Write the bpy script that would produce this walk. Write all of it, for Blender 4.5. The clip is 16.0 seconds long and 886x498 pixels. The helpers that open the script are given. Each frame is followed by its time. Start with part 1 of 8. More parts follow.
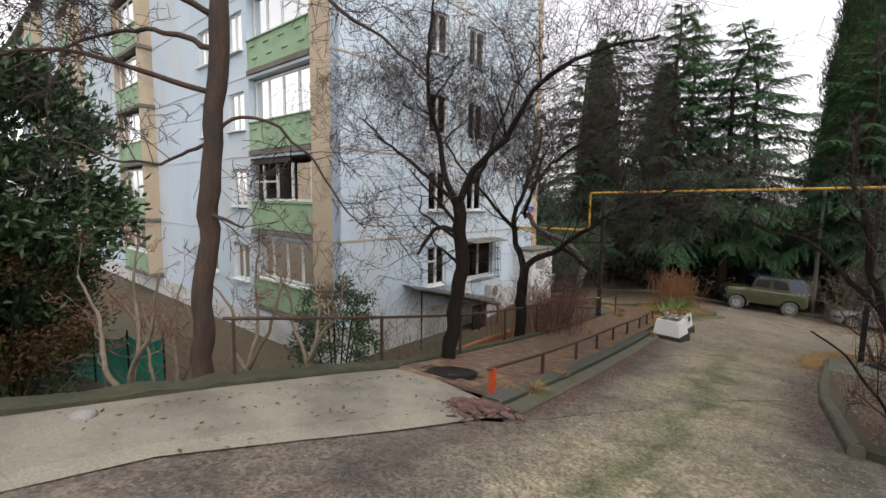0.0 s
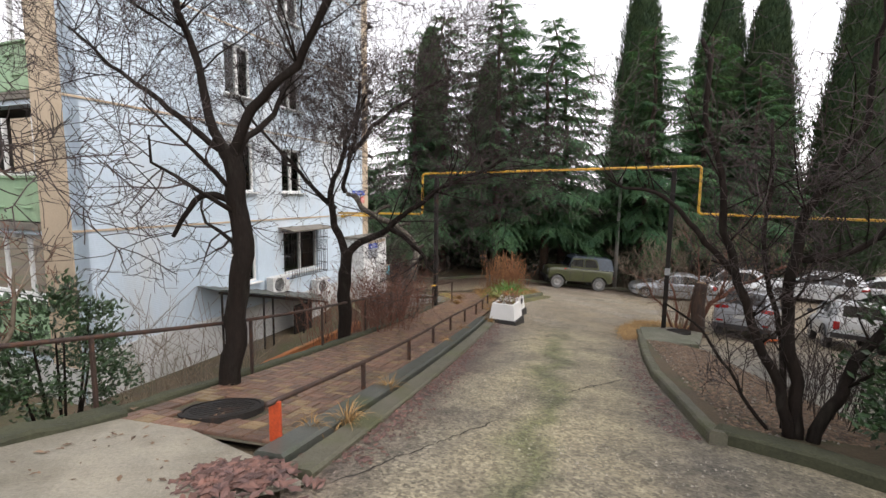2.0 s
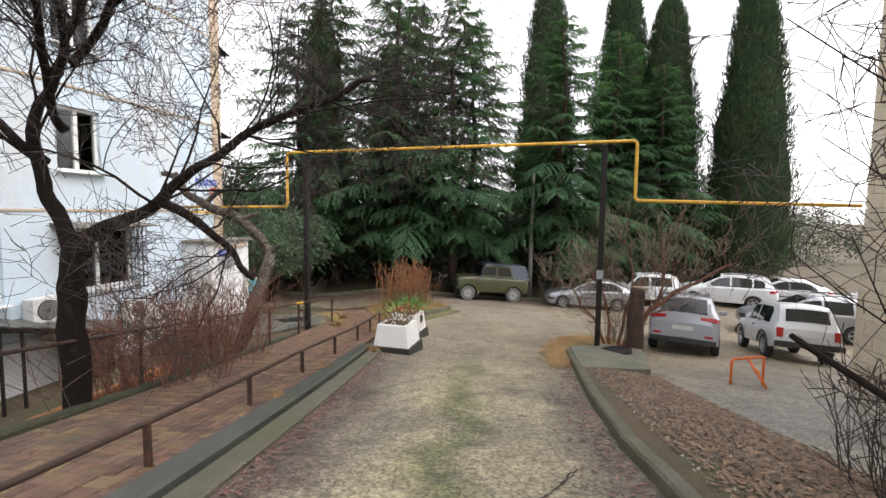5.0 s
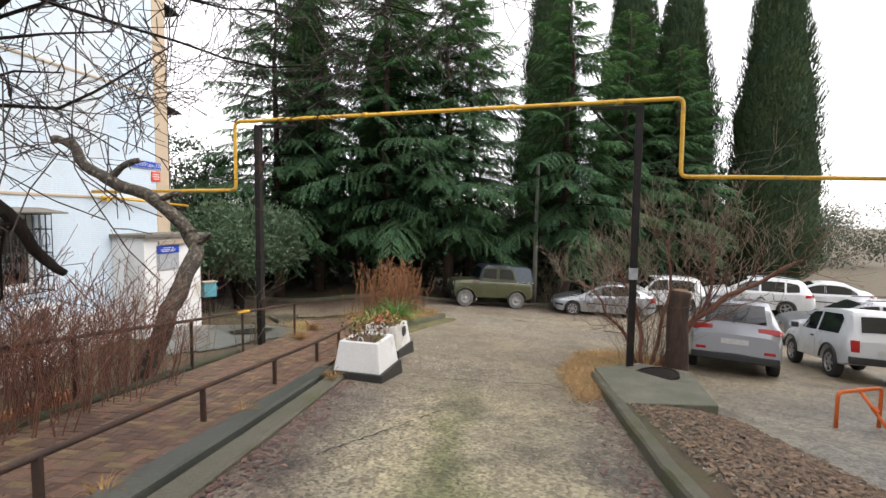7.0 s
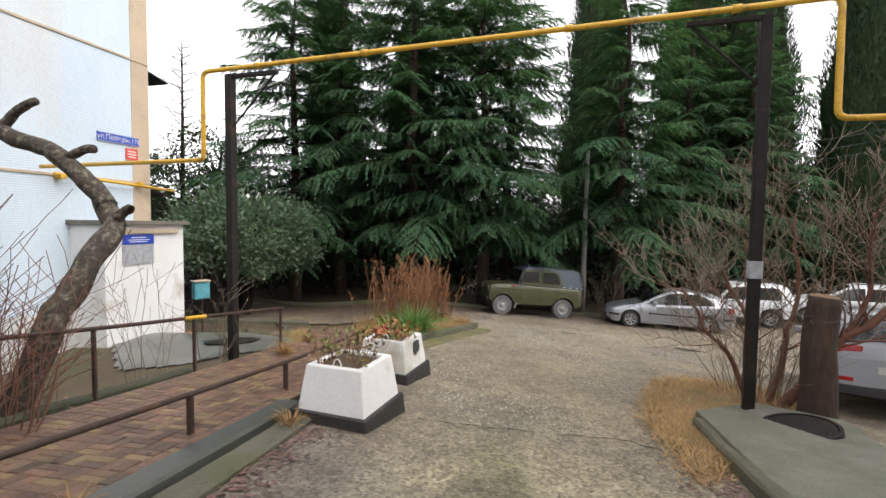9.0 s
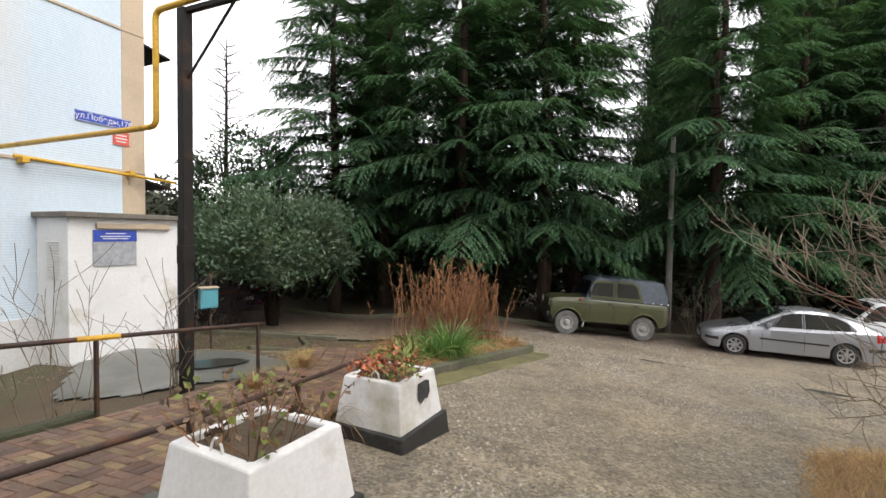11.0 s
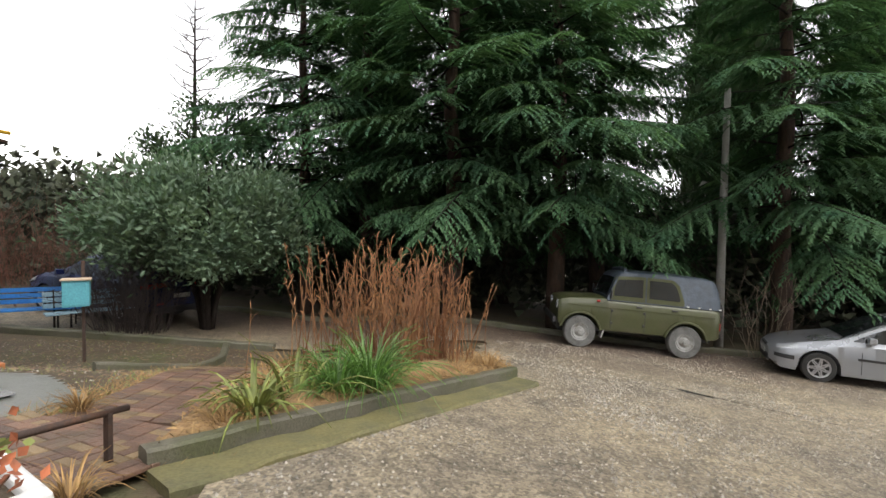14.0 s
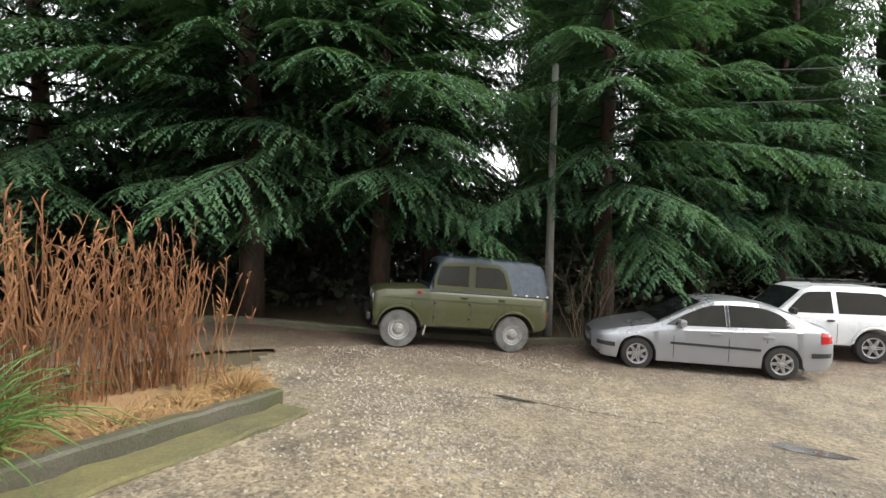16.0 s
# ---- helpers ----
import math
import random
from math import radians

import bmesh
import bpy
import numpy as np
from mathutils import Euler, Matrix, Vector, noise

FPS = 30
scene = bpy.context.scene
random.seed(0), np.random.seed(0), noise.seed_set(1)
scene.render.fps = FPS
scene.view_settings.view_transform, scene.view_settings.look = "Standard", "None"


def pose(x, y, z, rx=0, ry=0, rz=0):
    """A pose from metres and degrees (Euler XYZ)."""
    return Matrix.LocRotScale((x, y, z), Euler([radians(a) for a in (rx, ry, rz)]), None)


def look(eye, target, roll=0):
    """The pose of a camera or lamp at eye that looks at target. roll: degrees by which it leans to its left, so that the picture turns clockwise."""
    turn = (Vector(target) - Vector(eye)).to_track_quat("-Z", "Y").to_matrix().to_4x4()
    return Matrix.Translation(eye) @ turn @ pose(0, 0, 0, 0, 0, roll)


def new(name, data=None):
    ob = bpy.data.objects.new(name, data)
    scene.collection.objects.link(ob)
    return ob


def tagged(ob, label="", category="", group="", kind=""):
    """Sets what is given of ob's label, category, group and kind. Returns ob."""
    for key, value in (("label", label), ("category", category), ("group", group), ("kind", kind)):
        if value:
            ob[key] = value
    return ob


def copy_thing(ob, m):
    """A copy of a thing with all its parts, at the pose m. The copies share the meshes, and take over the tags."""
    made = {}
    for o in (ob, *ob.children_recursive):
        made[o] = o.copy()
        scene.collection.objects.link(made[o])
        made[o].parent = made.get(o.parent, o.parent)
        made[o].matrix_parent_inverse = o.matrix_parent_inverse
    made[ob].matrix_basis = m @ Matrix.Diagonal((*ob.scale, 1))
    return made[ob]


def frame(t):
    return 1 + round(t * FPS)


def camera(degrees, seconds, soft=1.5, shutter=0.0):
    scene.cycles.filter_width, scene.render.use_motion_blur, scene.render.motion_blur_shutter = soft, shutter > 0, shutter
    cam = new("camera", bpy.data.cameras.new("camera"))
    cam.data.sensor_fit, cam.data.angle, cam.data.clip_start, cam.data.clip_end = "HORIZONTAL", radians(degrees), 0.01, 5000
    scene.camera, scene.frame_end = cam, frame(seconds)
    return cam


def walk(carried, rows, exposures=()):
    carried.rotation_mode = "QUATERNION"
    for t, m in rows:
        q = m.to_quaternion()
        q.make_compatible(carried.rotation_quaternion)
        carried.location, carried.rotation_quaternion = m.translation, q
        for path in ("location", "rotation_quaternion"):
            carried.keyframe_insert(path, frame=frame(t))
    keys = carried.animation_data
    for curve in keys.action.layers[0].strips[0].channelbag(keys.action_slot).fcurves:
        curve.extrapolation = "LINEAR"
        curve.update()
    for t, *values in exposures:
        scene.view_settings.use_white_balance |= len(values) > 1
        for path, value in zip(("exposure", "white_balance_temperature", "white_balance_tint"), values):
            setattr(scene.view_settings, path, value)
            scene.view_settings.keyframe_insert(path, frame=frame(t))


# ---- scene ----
cam = camera(88.1, 16.0)
METRES, EYE, TILT, LEAN, TURN = 20.0, 1.55, 0.0, 0.0, 0.0
ROWS = [
    (0.0, 0.0, 0.0, 0.0, 0.09, -6.34, -0.78),
    (0.5, 0.0119, 0.0212, -0.0048, -7.4, -7.81, -0.82),
    (1.0, 0.0196, 0.0442, -0.0097, -12.82, -8.05, -0.85),
    (1.5, 0.0289, 0.0686, -0.017, -16.67, -8.0, -0.87),
    (2.0, 0.0379, 0.0968, -0.0246, -19.75, -6.66, -0.77),
    (2.5, 0.0548, 0.1239, -0.0301, -23.66, -6.53, -0.68),
    (3.0, 0.0716, 0.152, -0.0371, -26.38, -5.85, -0.66),
    (3.5, 0.0926, 0.1786, -0.0433, -28.48, -5.73, -0.69),
    (4.0, 0.1103, 0.2052, -0.0501, -30.15, -5.52, -0.67),
    (6.5, 0.2127, 0.3313, -0.0798, -30.52, -3.79, -0.69),
    (7.0, 0.2271, 0.3588, -0.0858, -30.62, -3.95, -0.7),
    (7.5, 0.2457, 0.3831, -0.0932, -32.03, -3.8, -0.73),
    (8.0, 0.2616, 0.4108, -0.099, -33.87, -3.58, -0.82),
    (8.5, 0.2824, 0.4368, -0.1053, -31.1, -3.57, -0.88),
    (9.0, 0.3007, 0.4654, -0.1109, -25.84, -3.07, -0.71),
    (9.5, 0.3206, 0.4902, -0.1159, -22.02, -2.59, -0.62),
    (10.0, 0.3397, 0.5154, -0.1198, -20.66, -2.11, -0.61),
    (12.5, 0.4296, 0.6377, -0.1392, -14.28, -1.74, -0.59),
    (13.0, 0.451, 0.6578, -0.1438, -15.34, -2.02, -0.59),
    (13.5, 0.4734, 0.68, -0.1463, -13.97, -1.96, -0.64),
    (14.0, 0.497, 0.7006, -0.1487, -13.05, -1.8, -0.63),
    (14.5, 0.518, 0.7225, -0.1529, -13.67, -2.04, -0.73),
    (15.0, 0.5417, 0.7421, -0.156, -16.6, -2.18, -0.74),
    (15.5, 0.5637, 0.762, -0.1605, -22.05, -2.28, -0.83),
    (16.0, 0.5886, 0.7763, -0.1644, -30.04, -2.16, -0.88),
]
EXPOSURES = [(0.0, 1.05, 6650, 14), (1.5, 1.4, 6650, 14), (3.5, 1.75, 6650, 14), (7.0, 1.74, 6650, 13), (12.5, 1.62, 6700, 12), (16.0, 2.05, 6700, 10)]
walk(cam, [(t, pose(0, 0, EYE, TILT, LEAN, TURN) @ pose(METRES * x, METRES * y, METRES * z, 90 + pitch, roll, yaw)) for t, x, y, z, yaw, pitch, roll in ROWS],
     exposures=EXPOSURES)

# ---- world and light: overcast, rainy sky ----
world = bpy.data.worlds.new("overcast_sky")
scene.world = world
world.use_nodes = True
wn = world.node_tree.nodes
wl = world.node_tree.links
sky = wn.new("ShaderNodeTexSky")
sky.sky_type = "NISHITA"
sky.sun_disc = False
sky.sun_elevation = radians(58)
sky.sun_rotation = radians(150)
sky.air_density, sky.dust_density, sky.ozone_density = 1.0, 1.2, 1.0
grey = wn.new("ShaderNodeHueSaturation")
grey.inputs["Saturation"].default_value = 0.12
wl.new(sky.outputs[0], grey.inputs["Color"])
wl.new(grey.outputs[0], wn["Background"].inputs[0])
wn["Background"].inputs[1].default_value = 0.15

sun_data = bpy.data.lights.new("sun", "SUN")
sun_data.energy = 0.5
sun_data.angle = radians(40)
sun_data.color = (1.0, 0.97, 0.93)
sun = new("sun", sun_data)
sun.matrix_world = look((30, -26, 60), (8, 12, 0))

# ---- materials ----
def mat(name, a, b, scale=2.0, rough=0.7, bump=0.2, fine=40.0, stain=None, stain_scale=0.6, stain_amount=0.4,
        metal=0.0, random_by="", spread=0.25, grit=1.0, stretch=(1, 1, 1), local=False, spec=0.5, detail=6.0, coat=0.0):
    """A surface of two mixed colours with grain, optional stains, bump and per-piece variation."""
    m = bpy.data.materials.new(name)
    m.use_nodes = True
    nt = m.node_tree
    n, l = nt.nodes, nt.links
    bsdf = n["Principled BSDF"]
    if local:
        src = n.new("ShaderNodeTexCoord").outputs["Object"]
    else:
        src = n.new("ShaderNodeNewGeometry").outputs["Position"]
    mp = n.new("ShaderNodeMapping")
    mp.inputs["Scale"].default_value = stretch
    l.new(src, mp.inputs["Vector"])

    def noise_tex(s, d):
        t = n.new("ShaderNodeTexNoise")
        t.inputs["Scale"].default_value = s
        t.inputs["Detail"].default_value = d
        t.inputs["Roughness"].default_value = 0.62
        l.new(mp.outputs[0], t.inputs["Vector"])
        return t.outputs["Fac"]

    def ramp(fac, lo, hi):
        r = n.new("ShaderNodeMapRange")
        r.inputs["From Min"].default_value = lo
        r.inputs["From Max"].default_value = hi
        l.new(fac, r.inputs["Value"])
        return r.outputs[0]

    def mix(fac, c1, c2, mode="MIX"):
        x = n.new("ShaderNodeMix")
        x.data_type, x.blend_type = "RGBA", mode
        if isinstance(fac, float):
            x.inputs[0].default_value = fac
        else:
            l.new(fac, x.inputs[0])
        for socket, c in ((x.inputs[6], c1), (x.inputs[7], c2)):
            if isinstance(c, tuple):
                socket.default_value = (*c, 1)
            else:
                l.new(c, socket)
        return x.outputs[2]

    large = noise_tex(scale, detail)
    grain = noise_tex(fine, 4.0)
    col = mix(ramp(large, 0.35, 0.65), a, b)
    if stain:
        s = noise_tex(stain_scale, 8.0)
        amt = ramp(s, 0.62 - 0.25 * stain_amount, 0.72)
        col = mix(amt, col, stain)
    dark = tuple(1 - 0.28 * grit for _ in range(3))
    g = mix(ramp(grain, 0.3, 0.7), dark, tuple(1 + 0.15 * grit for _ in range(3)))
    col = mix(1.0, col, g, "MULTIPLY")
    if random_by:
        if random_by == "object":
            rnd = n.new("ShaderNodeObjectInfo").outputs["Random"]
        else:
            rnd = n.new("ShaderNodeNewGeometry").outputs["Random Per Island"]
        h = n.new("ShaderNodeHueSaturation")
        l.new(col, h.inputs["Color"])
        r = n.new("ShaderNodeMapRange")
        r.inputs["To Min"].default_value, r.inputs["To Max"].default_value = 1 - spread, 1 + spread
        l.new(rnd, r.inputs["Value"])
        l.new(r.outputs[0], h.inputs["Value"])
        col = h.outputs[0]
    l.new(col, bsdf.inputs["Base Color"])
    rr = n.new("ShaderNodeMapRange")
    rr.inputs["To Min"].default_value, rr.inputs["To Max"].default_value = max(0.02, rough - min(0.12, rough * 0.4)), min(1, rough + min(0.12, rough * 0.4))
    l.new(large, rr.inputs["Value"])
    l.new(rr.outputs[0], bsdf.inputs["Roughness"])
    bsdf.inputs["Metallic"].default_value = metal
    bsdf.inputs["Specular IOR Level"].default_value = spec
    bsdf.inputs["Coat Weight"].default_value = coat
    if bump:
        bp = n.new("ShaderNodeBump")
        bp.inputs["Strength"].default_value = bump
        bp.inputs["Distance"].default_value = 0.02
        l.new(grain, bp.inputs["Height"])
        l.new(bp.outputs[0], bsdf.inputs["Normal"])
    return m


def leafy(m, share=0.3, tint=(1.5, 1.6, 0.9)):
    """Lets light through a leaf: part of the surface scatters to the far side."""
    n, l = m.node_tree.nodes, m.node_tree.links
    bsdf = n["Principled BSDF"]
    tr = n.new("ShaderNodeBsdfTranslucent")
    mul = n.new("ShaderNodeMix")
    mul.data_type, mul.blend_type = "RGBA", "MULTIPLY"
    mul.inputs[0].default_value = 1.0
    mul.inputs[7].default_value = (*tint, 1)
    l.new(bsdf.inputs["Base Color"].links[0].from_socket, mul.inputs[6])
    l.new(mul.outputs[2], tr.inputs["Color"])
    mx = n.new("ShaderNodeMixShader")
    mx.inputs[0].default_value = share
    l.new(bsdf.outputs[0], mx.inputs[1])
    l.new(tr.outputs[0], mx.inputs[2])
    l.new(mx.outputs[0], n["Material Output"].inputs[0])
    return m


def glass_mat(name, tint=(0.75, 0.8, 0.8), gloss_rough=0.02):
    """Window glass: clear, with a mirror sheen by Fresnel."""
    m = bpy.data.materials.new(name)
    m.use_nodes = True
    n, l = m.node_tree.nodes, m.node_tree.links
    n.remove(n["Principled BSDF"])
    clear = n.new("ShaderNodeBsdfTransparent")
    clear.inputs[0].default_value = (*tint, 1)
    gloss = n.new("ShaderNodeBsdfGlossy")
    gloss.inputs["Roughness"].default_value = gloss_rough
    fres = n.new("ShaderNodeFresnel")
    fres.inputs[0].default_value = 1.6
    mx = n.new("ShaderNodeMixShader")
    l.new(fres.outputs[0], mx.inputs[0])
    l.new(clear.outputs[0], mx.inputs[1])
    l.new(gloss.outputs[0], mx.inputs[2])
    l.new(mx.outputs[0], n["Material Output"].inputs[0])
    return m


def road_mat():
    """Worn wet asphalt: pale muddy wheel tracks, a mossy crown, dark damp patches, stony grain."""
    m = mat("worn_wet_asphalt", (0.235, 0.215, 0.17), (0.16, 0.15, 0.13), scale=0.55, rough=0.5, bump=0.8, fine=38,
            stain=(0.11, 0.103, 0.09), stain_scale=1.1, stain_amount=0.4, spec=0.5)
    n, l = m.node_tree.nodes, m.node_tree.links
    bsdf = n["Principled BSDF"]
    old = bsdf.inputs["Base Color"].links[0].from_socket
    geo = n.new("ShaderNodeNewGeometry")
    dot = n.new("ShaderNodeVectorMath")
    dot.operation = "DOT_PRODUCT"
    dot.inputs[1].default_value = (0.8, -0.6, 0)
    l.new(geo.outputs["Position"], dot.inputs[0])
    wob = n.new("ShaderNodeTexNoise")
    wob.inputs["Scale"].default_value = 0.9
    wob.inputs["Detail"].default_value = 6
    l.new(geo.outputs["Position"], wob.inputs["Vector"])
    shift = n.new("ShaderNodeMath")
    shift.operation = "MULTIPLY_ADD"
    shift.inputs[1].default_value = 1.5
    l.new(wob.outputs["Fac"], shift.inputs[0])
    l.new(dot.outputs["Value"], shift.inputs[2])
    band = n.new("ShaderNodeValToRGB")
    mr = n.new("ShaderNodeMapRange")
    mr.inputs["From Min"].default_value, mr.inputs["From Max"].default_value = -3.0 + 0.75, 3.0 + 0.75
    l.new(shift.outputs[0], mr.inputs["Value"])
    l.new(mr.outputs[0], band.inputs[0])
    run = n.new("ShaderNodeVectorMath")
    run.operation = "DOT_PRODUCT"
    run.inputs[1].default_value = (0.6, 0.8, 0)
    l.new(geo.outputs["Position"], run.inputs[0])
    fade = n.new("ShaderNodeMapRange")
    fade.inputs["From Min"].default_value, fade.inputs["From Max"].default_value = 12.5, 17.5
    l.new(run.outputs["Value"], fade.inputs["Value"])
    lot = n.new("ShaderNodeMix")
    lot.data_type = "RGBA"
    l.new(fade.outputs[0], lot.inputs[0])
    lot.inputs[7].default_value = (1.28, 1.15, 0.98, 1)
    e = band.color_ramp.elements
    e[0].position, e[0].color = 0.0, (0.75, 0.68, 0.66, 1)
    e[1].position, e[1].color = 1.0, (1.0, 1.03, 1.05, 1)
    for p, c in ((0.10, (0.62, 0.53, 0.5, 1)), (0.19, (1.2, 1.14, 1.0, 1)), (0.28, (1.65, 1.55, 1.25, 1)), (0.345, (0.78, 0.86, 0.5, 1)),
                 (0.40, (1.7, 1.6, 1.3, 1)), (0.50, (1.45, 1.36, 1.1, 1)), (0.585, (0.78, 0.74, 0.68, 1)), (0.66, (1.0, 0.96, 0.86, 1)), (0.8, (1.25, 1.18, 1.0, 1))):
        k = e.new(p)
        k.color = c
    mul = n.new("ShaderNodeMix")
    mul.data_type, mul.blend_type = "RGBA", "MULTIPLY"
    mul.inputs[0].default_value = 1.0
    l.new(old, mul.inputs[6])
    l.new(band.outputs[0], lot.inputs[6])
    l.new(lot.outputs[2], mul.inputs[7])
    # brown needle-strewn margin before the conifers, with a ragged edge
    rim = n.new("ShaderNodeVectorMath")
    rim.operation = "DOT_PRODUCT"
    rim.inputs[1].default_value = (0.406, 0.914, 0)
    l.new(geo.outputs["Position"], rim.inputs[0])
    rag = n.new("ShaderNodeMath")
    rag.operation = "MULTIPLY_ADD"
    rag.inputs[1].default_value = 3.5
    l.new(wob.outputs["Fac"], rag.inputs[0])
    l.new(rim.outputs["Value"], rag.inputs[2])
    edge = n.new("ShaderNodeMapRange")
    edge.inputs["From Min"].default_value, edge.inputs["From Max"].default_value = 27.6, 30.3
    l.new(rag.outputs[0], edge.inputs["Value"])
    needles = n.new("ShaderNodeMix")
    needles.data_type = "RGBA"
    l.new(edge.outputs[0], needles.inputs[0])
    l.new(mul.outputs[2], needles.inputs[6])
    needles.inputs[7].default_value = (0.115, 0.082, 0.062, 1)
    mul = needles
    # small pale stones set in the surface
    vor = n.new("ShaderNodeTexVoronoi")
    vor.inputs["Scale"].default_value = 24
    l.new(geo.outputs["Position"], vor.inputs["Vector"])
    st = n.new("ShaderNodeMapRange")
    st.inputs["From Min"].default_value, st.inputs["From Max"].default_value = 0.16, 0.05
    l.new(vor.outputs["Distance"], st.inputs["Value"])
    pick = n.new("ShaderNodeMath")
    pick.operation = "GREATER_THAN"
    pick.inputs[1].default_value = 0.62
    sep = n.new("ShaderNodeSeparateColor")
    l.new(vor.outputs["Color"], sep.inputs[0])
    l.new(sep.outputs[0], pick.inputs[0])
    both = n.new("ShaderNodeMath")
    both.operation = "MULTIPLY"
    l.new(st.outputs[0], both.inputs[0])
    l.new(pick.outputs[0], both.inputs[1])
    stone = n.new("ShaderNodeMix")
    stone.data_type = "RGBA"
    l.new(both.outputs[0], stone.inputs[0])
    l.new(mul.outputs[2], stone.inputs[6])
    stone.inputs[7].default_value = (0.36, 0.33, 0.28, 1)
    # granular aggregate: every grain its own tone
    agg = n.new("ShaderNodeTexVoronoi")
    agg.inputs["Scale"].default_value = 36
    l.new(geo.outputs["Position"], agg.inputs["Vector"])
    sep2 = n.new("ShaderNodeSeparateColor")
    l.new(agg.outputs["Color"], sep2.inputs[0])
    tone = n.new("ShaderNodeMapRange")
    tone.inputs["To Min"].default_value, tone.inputs["To Max"].default_value = 0.5, 1.55
    l.new(sep2.outputs[1], tone.inputs["Value"])
    mott = n.new("ShaderNodeTexNoise")
    mott.inputs["Scale"].default_value = 5.0
    mott.inputs["Detail"].default_value = 8
    mott.inputs["Roughness"].default_value = 0.7
    l.new(geo.outputs["Position"], mott.inputs["Vector"])
    mt = n.new("ShaderNodeMapRange")
    mt.inputs["From Min"].default_value, mt.inputs["From Max"].default_value = 0.3, 0.7
    mt.inputs["To Min"].default_value, mt.inputs["To Max"].default_value = 0.58, 1.32
    l.new(mott.outputs["Fac"], mt.inputs["Value"])
    both2 = n.new("ShaderNodeMath")
    both2.operation = "MULTIPLY"
    l.new(tone.outputs[0], both2.inputs[0])
    l.new(mt.outputs[0], both2.inputs[1])
    fin = n.new("ShaderNodeMix")
    fin.data_type, fin.blend_type = "RGBA", "MULTIPLY"
    fin.inputs[0].default_value = 1.0
    l.new(stone.outputs[2], fin.inputs[6])
    l.new(both2.outputs[0], fin.inputs[7])
    l.new(fin.outputs[2], bsdf.inputs["Base Color"])
    return m


def ribbed_wall_mat():
    """Pale blue paint on a finely ribbed render, rain-streaked."""
    m = mat("pale_blue_render", (0.50, 0.60, 0.68), (0.58, 0.67, 0.74), scale=0.5, rough=0.8, bump=0.05, fine=30, grit=0.25,
            stain=(0.56, 0.56, 0.53), stain_scale=0.35, stain_amount=0.5, stretch=(1, 1, 0.35))
    n, l = m.node_tree.nodes, m.node_tree.links
    geo = n.new("ShaderNodeNewGeometry")
    w = n.new("ShaderNodeTexWave")
    w.bands_direction = "Z"
    w.inputs["Scale"].default_value = 7.0
    w.inputs["Distortion"].default_value = 0.3
    l.new(geo.outputs["Position"], w.inputs["Vector"])
    bp = n.new("ShaderNodeBump")
    bp.inputs["Strength"].default_value = 0.2
    bp.inputs["Distance"].default_value = 0.02
    l.new(w.outputs["Fac"], bp.inputs["Height"])
    l.new(n["Bump"].outputs[0], bp.inputs["Normal"])
    l.new(bp.outputs[0], n["Principled BSDF"].inputs["Normal"])
    return m


M_ROAD = road_mat()
M_SOIL = mat("damp_soil_leaf_litter", (0.075, 0.055, 0.035), (0.11, 0.08, 0.045), 1.2, 0.85, 0.8, 30, stain=(0.06, 0.075, 0.025), stain_scale=0.7, stain_amount=0.5)
M_GRASSY = mat("dry_grass_ground", (0.26, 0.165, 0.08), (0.34, 0.21, 0.10), 1.5, 0.9, 0.8, 45, stain=(0.09, 0.11, 0.035), stain_scale=1.1, stain_amount=0.35)
M_CONC = mat("worn_pale_concrete", (0.33, 0.30, 0.235), (0.25, 0.23, 0.185), 1.3, 0.55, 0.5, 45, stain=(0.15, 0.135, 0.10), stain_scale=1.2, stain_amount=0.7)
M_KERB = mat("mossy_kerb_concrete", (0.13, 0.118, 0.088), (0.085, 0.084, 0.055), 1.6, 0.6, 0.6, 40, stain=(0.075, 0.085, 0.028), stain_scale=1.3, stain_amount=0.55)
M_GUTTER = mat("wet_dark_concrete", (0.062, 0.068, 0.06), (0.09, 0.094, 0.08), 1.4, 0.4, 0.25, 40, stain=(0.06, 0.075, 0.035), stain_scale=1.2, stain_amount=0.35)
M_MOSSY = mat("moss_on_concrete", (0.035, 0.038, 0.02), (0.065, 0.068, 0.036), 2.2, 0.85, 0.8, 35)
M_PAVER = mat("brick_pavers", (0.165, 0.088, 0.055), (0.12, 0.075, 0.055), 5.0, 0.5, 0.4, 60, stain=(0.10, 0.085, 0.05), stain_scale=1.0, stain_amount=0.4, random_by="object", spread=0.35)
M_PAVER_J = mat("brick_pavers_far", (0.165, 0.088, 0.055), (0.12, 0.075, 0.055), 5.0, 0.5, 0.4, 60, stain=(0.10, 0.085, 0.05), stain_scale=1.0, stain_amount=0.4, random_by="island", spread=0.35)
M_PAVER_Y = mat("yellow_pavers", (0.22, 0.15, 0.075), (0.165, 0.115, 0.062), 5.0, 0.5, 0.4, 60, random_by="object", spread=0.25)
M_JOINT = mat("paver_bedding", (0.07, 0.06, 0.04), (0.10, 0.085, 0.05), 3, 0.9, 0.5, 60)
M_BLUEWALL = ribbed_wall_mat()
M_PLINTH = mat("stained_white_plinth", (0.60, 0.61, 0.60), (0.52, 0.52, 0.5), 0.8, 0.85, 0.15, 25, grit=0.4, stain=(0.26, 0.25, 0.19), stain_scale=0.5, stain_amount=0.5)
M_WHITE = mat("white_limewash", (0.74, 0.74, 0.73), (0.68, 0.68, 0.66), 1.2, 0.8, 0.12, 30, grit=0.3, stain=(0.42, 0.39, 0.3), stain_scale=0.9, stain_amount=0.25)
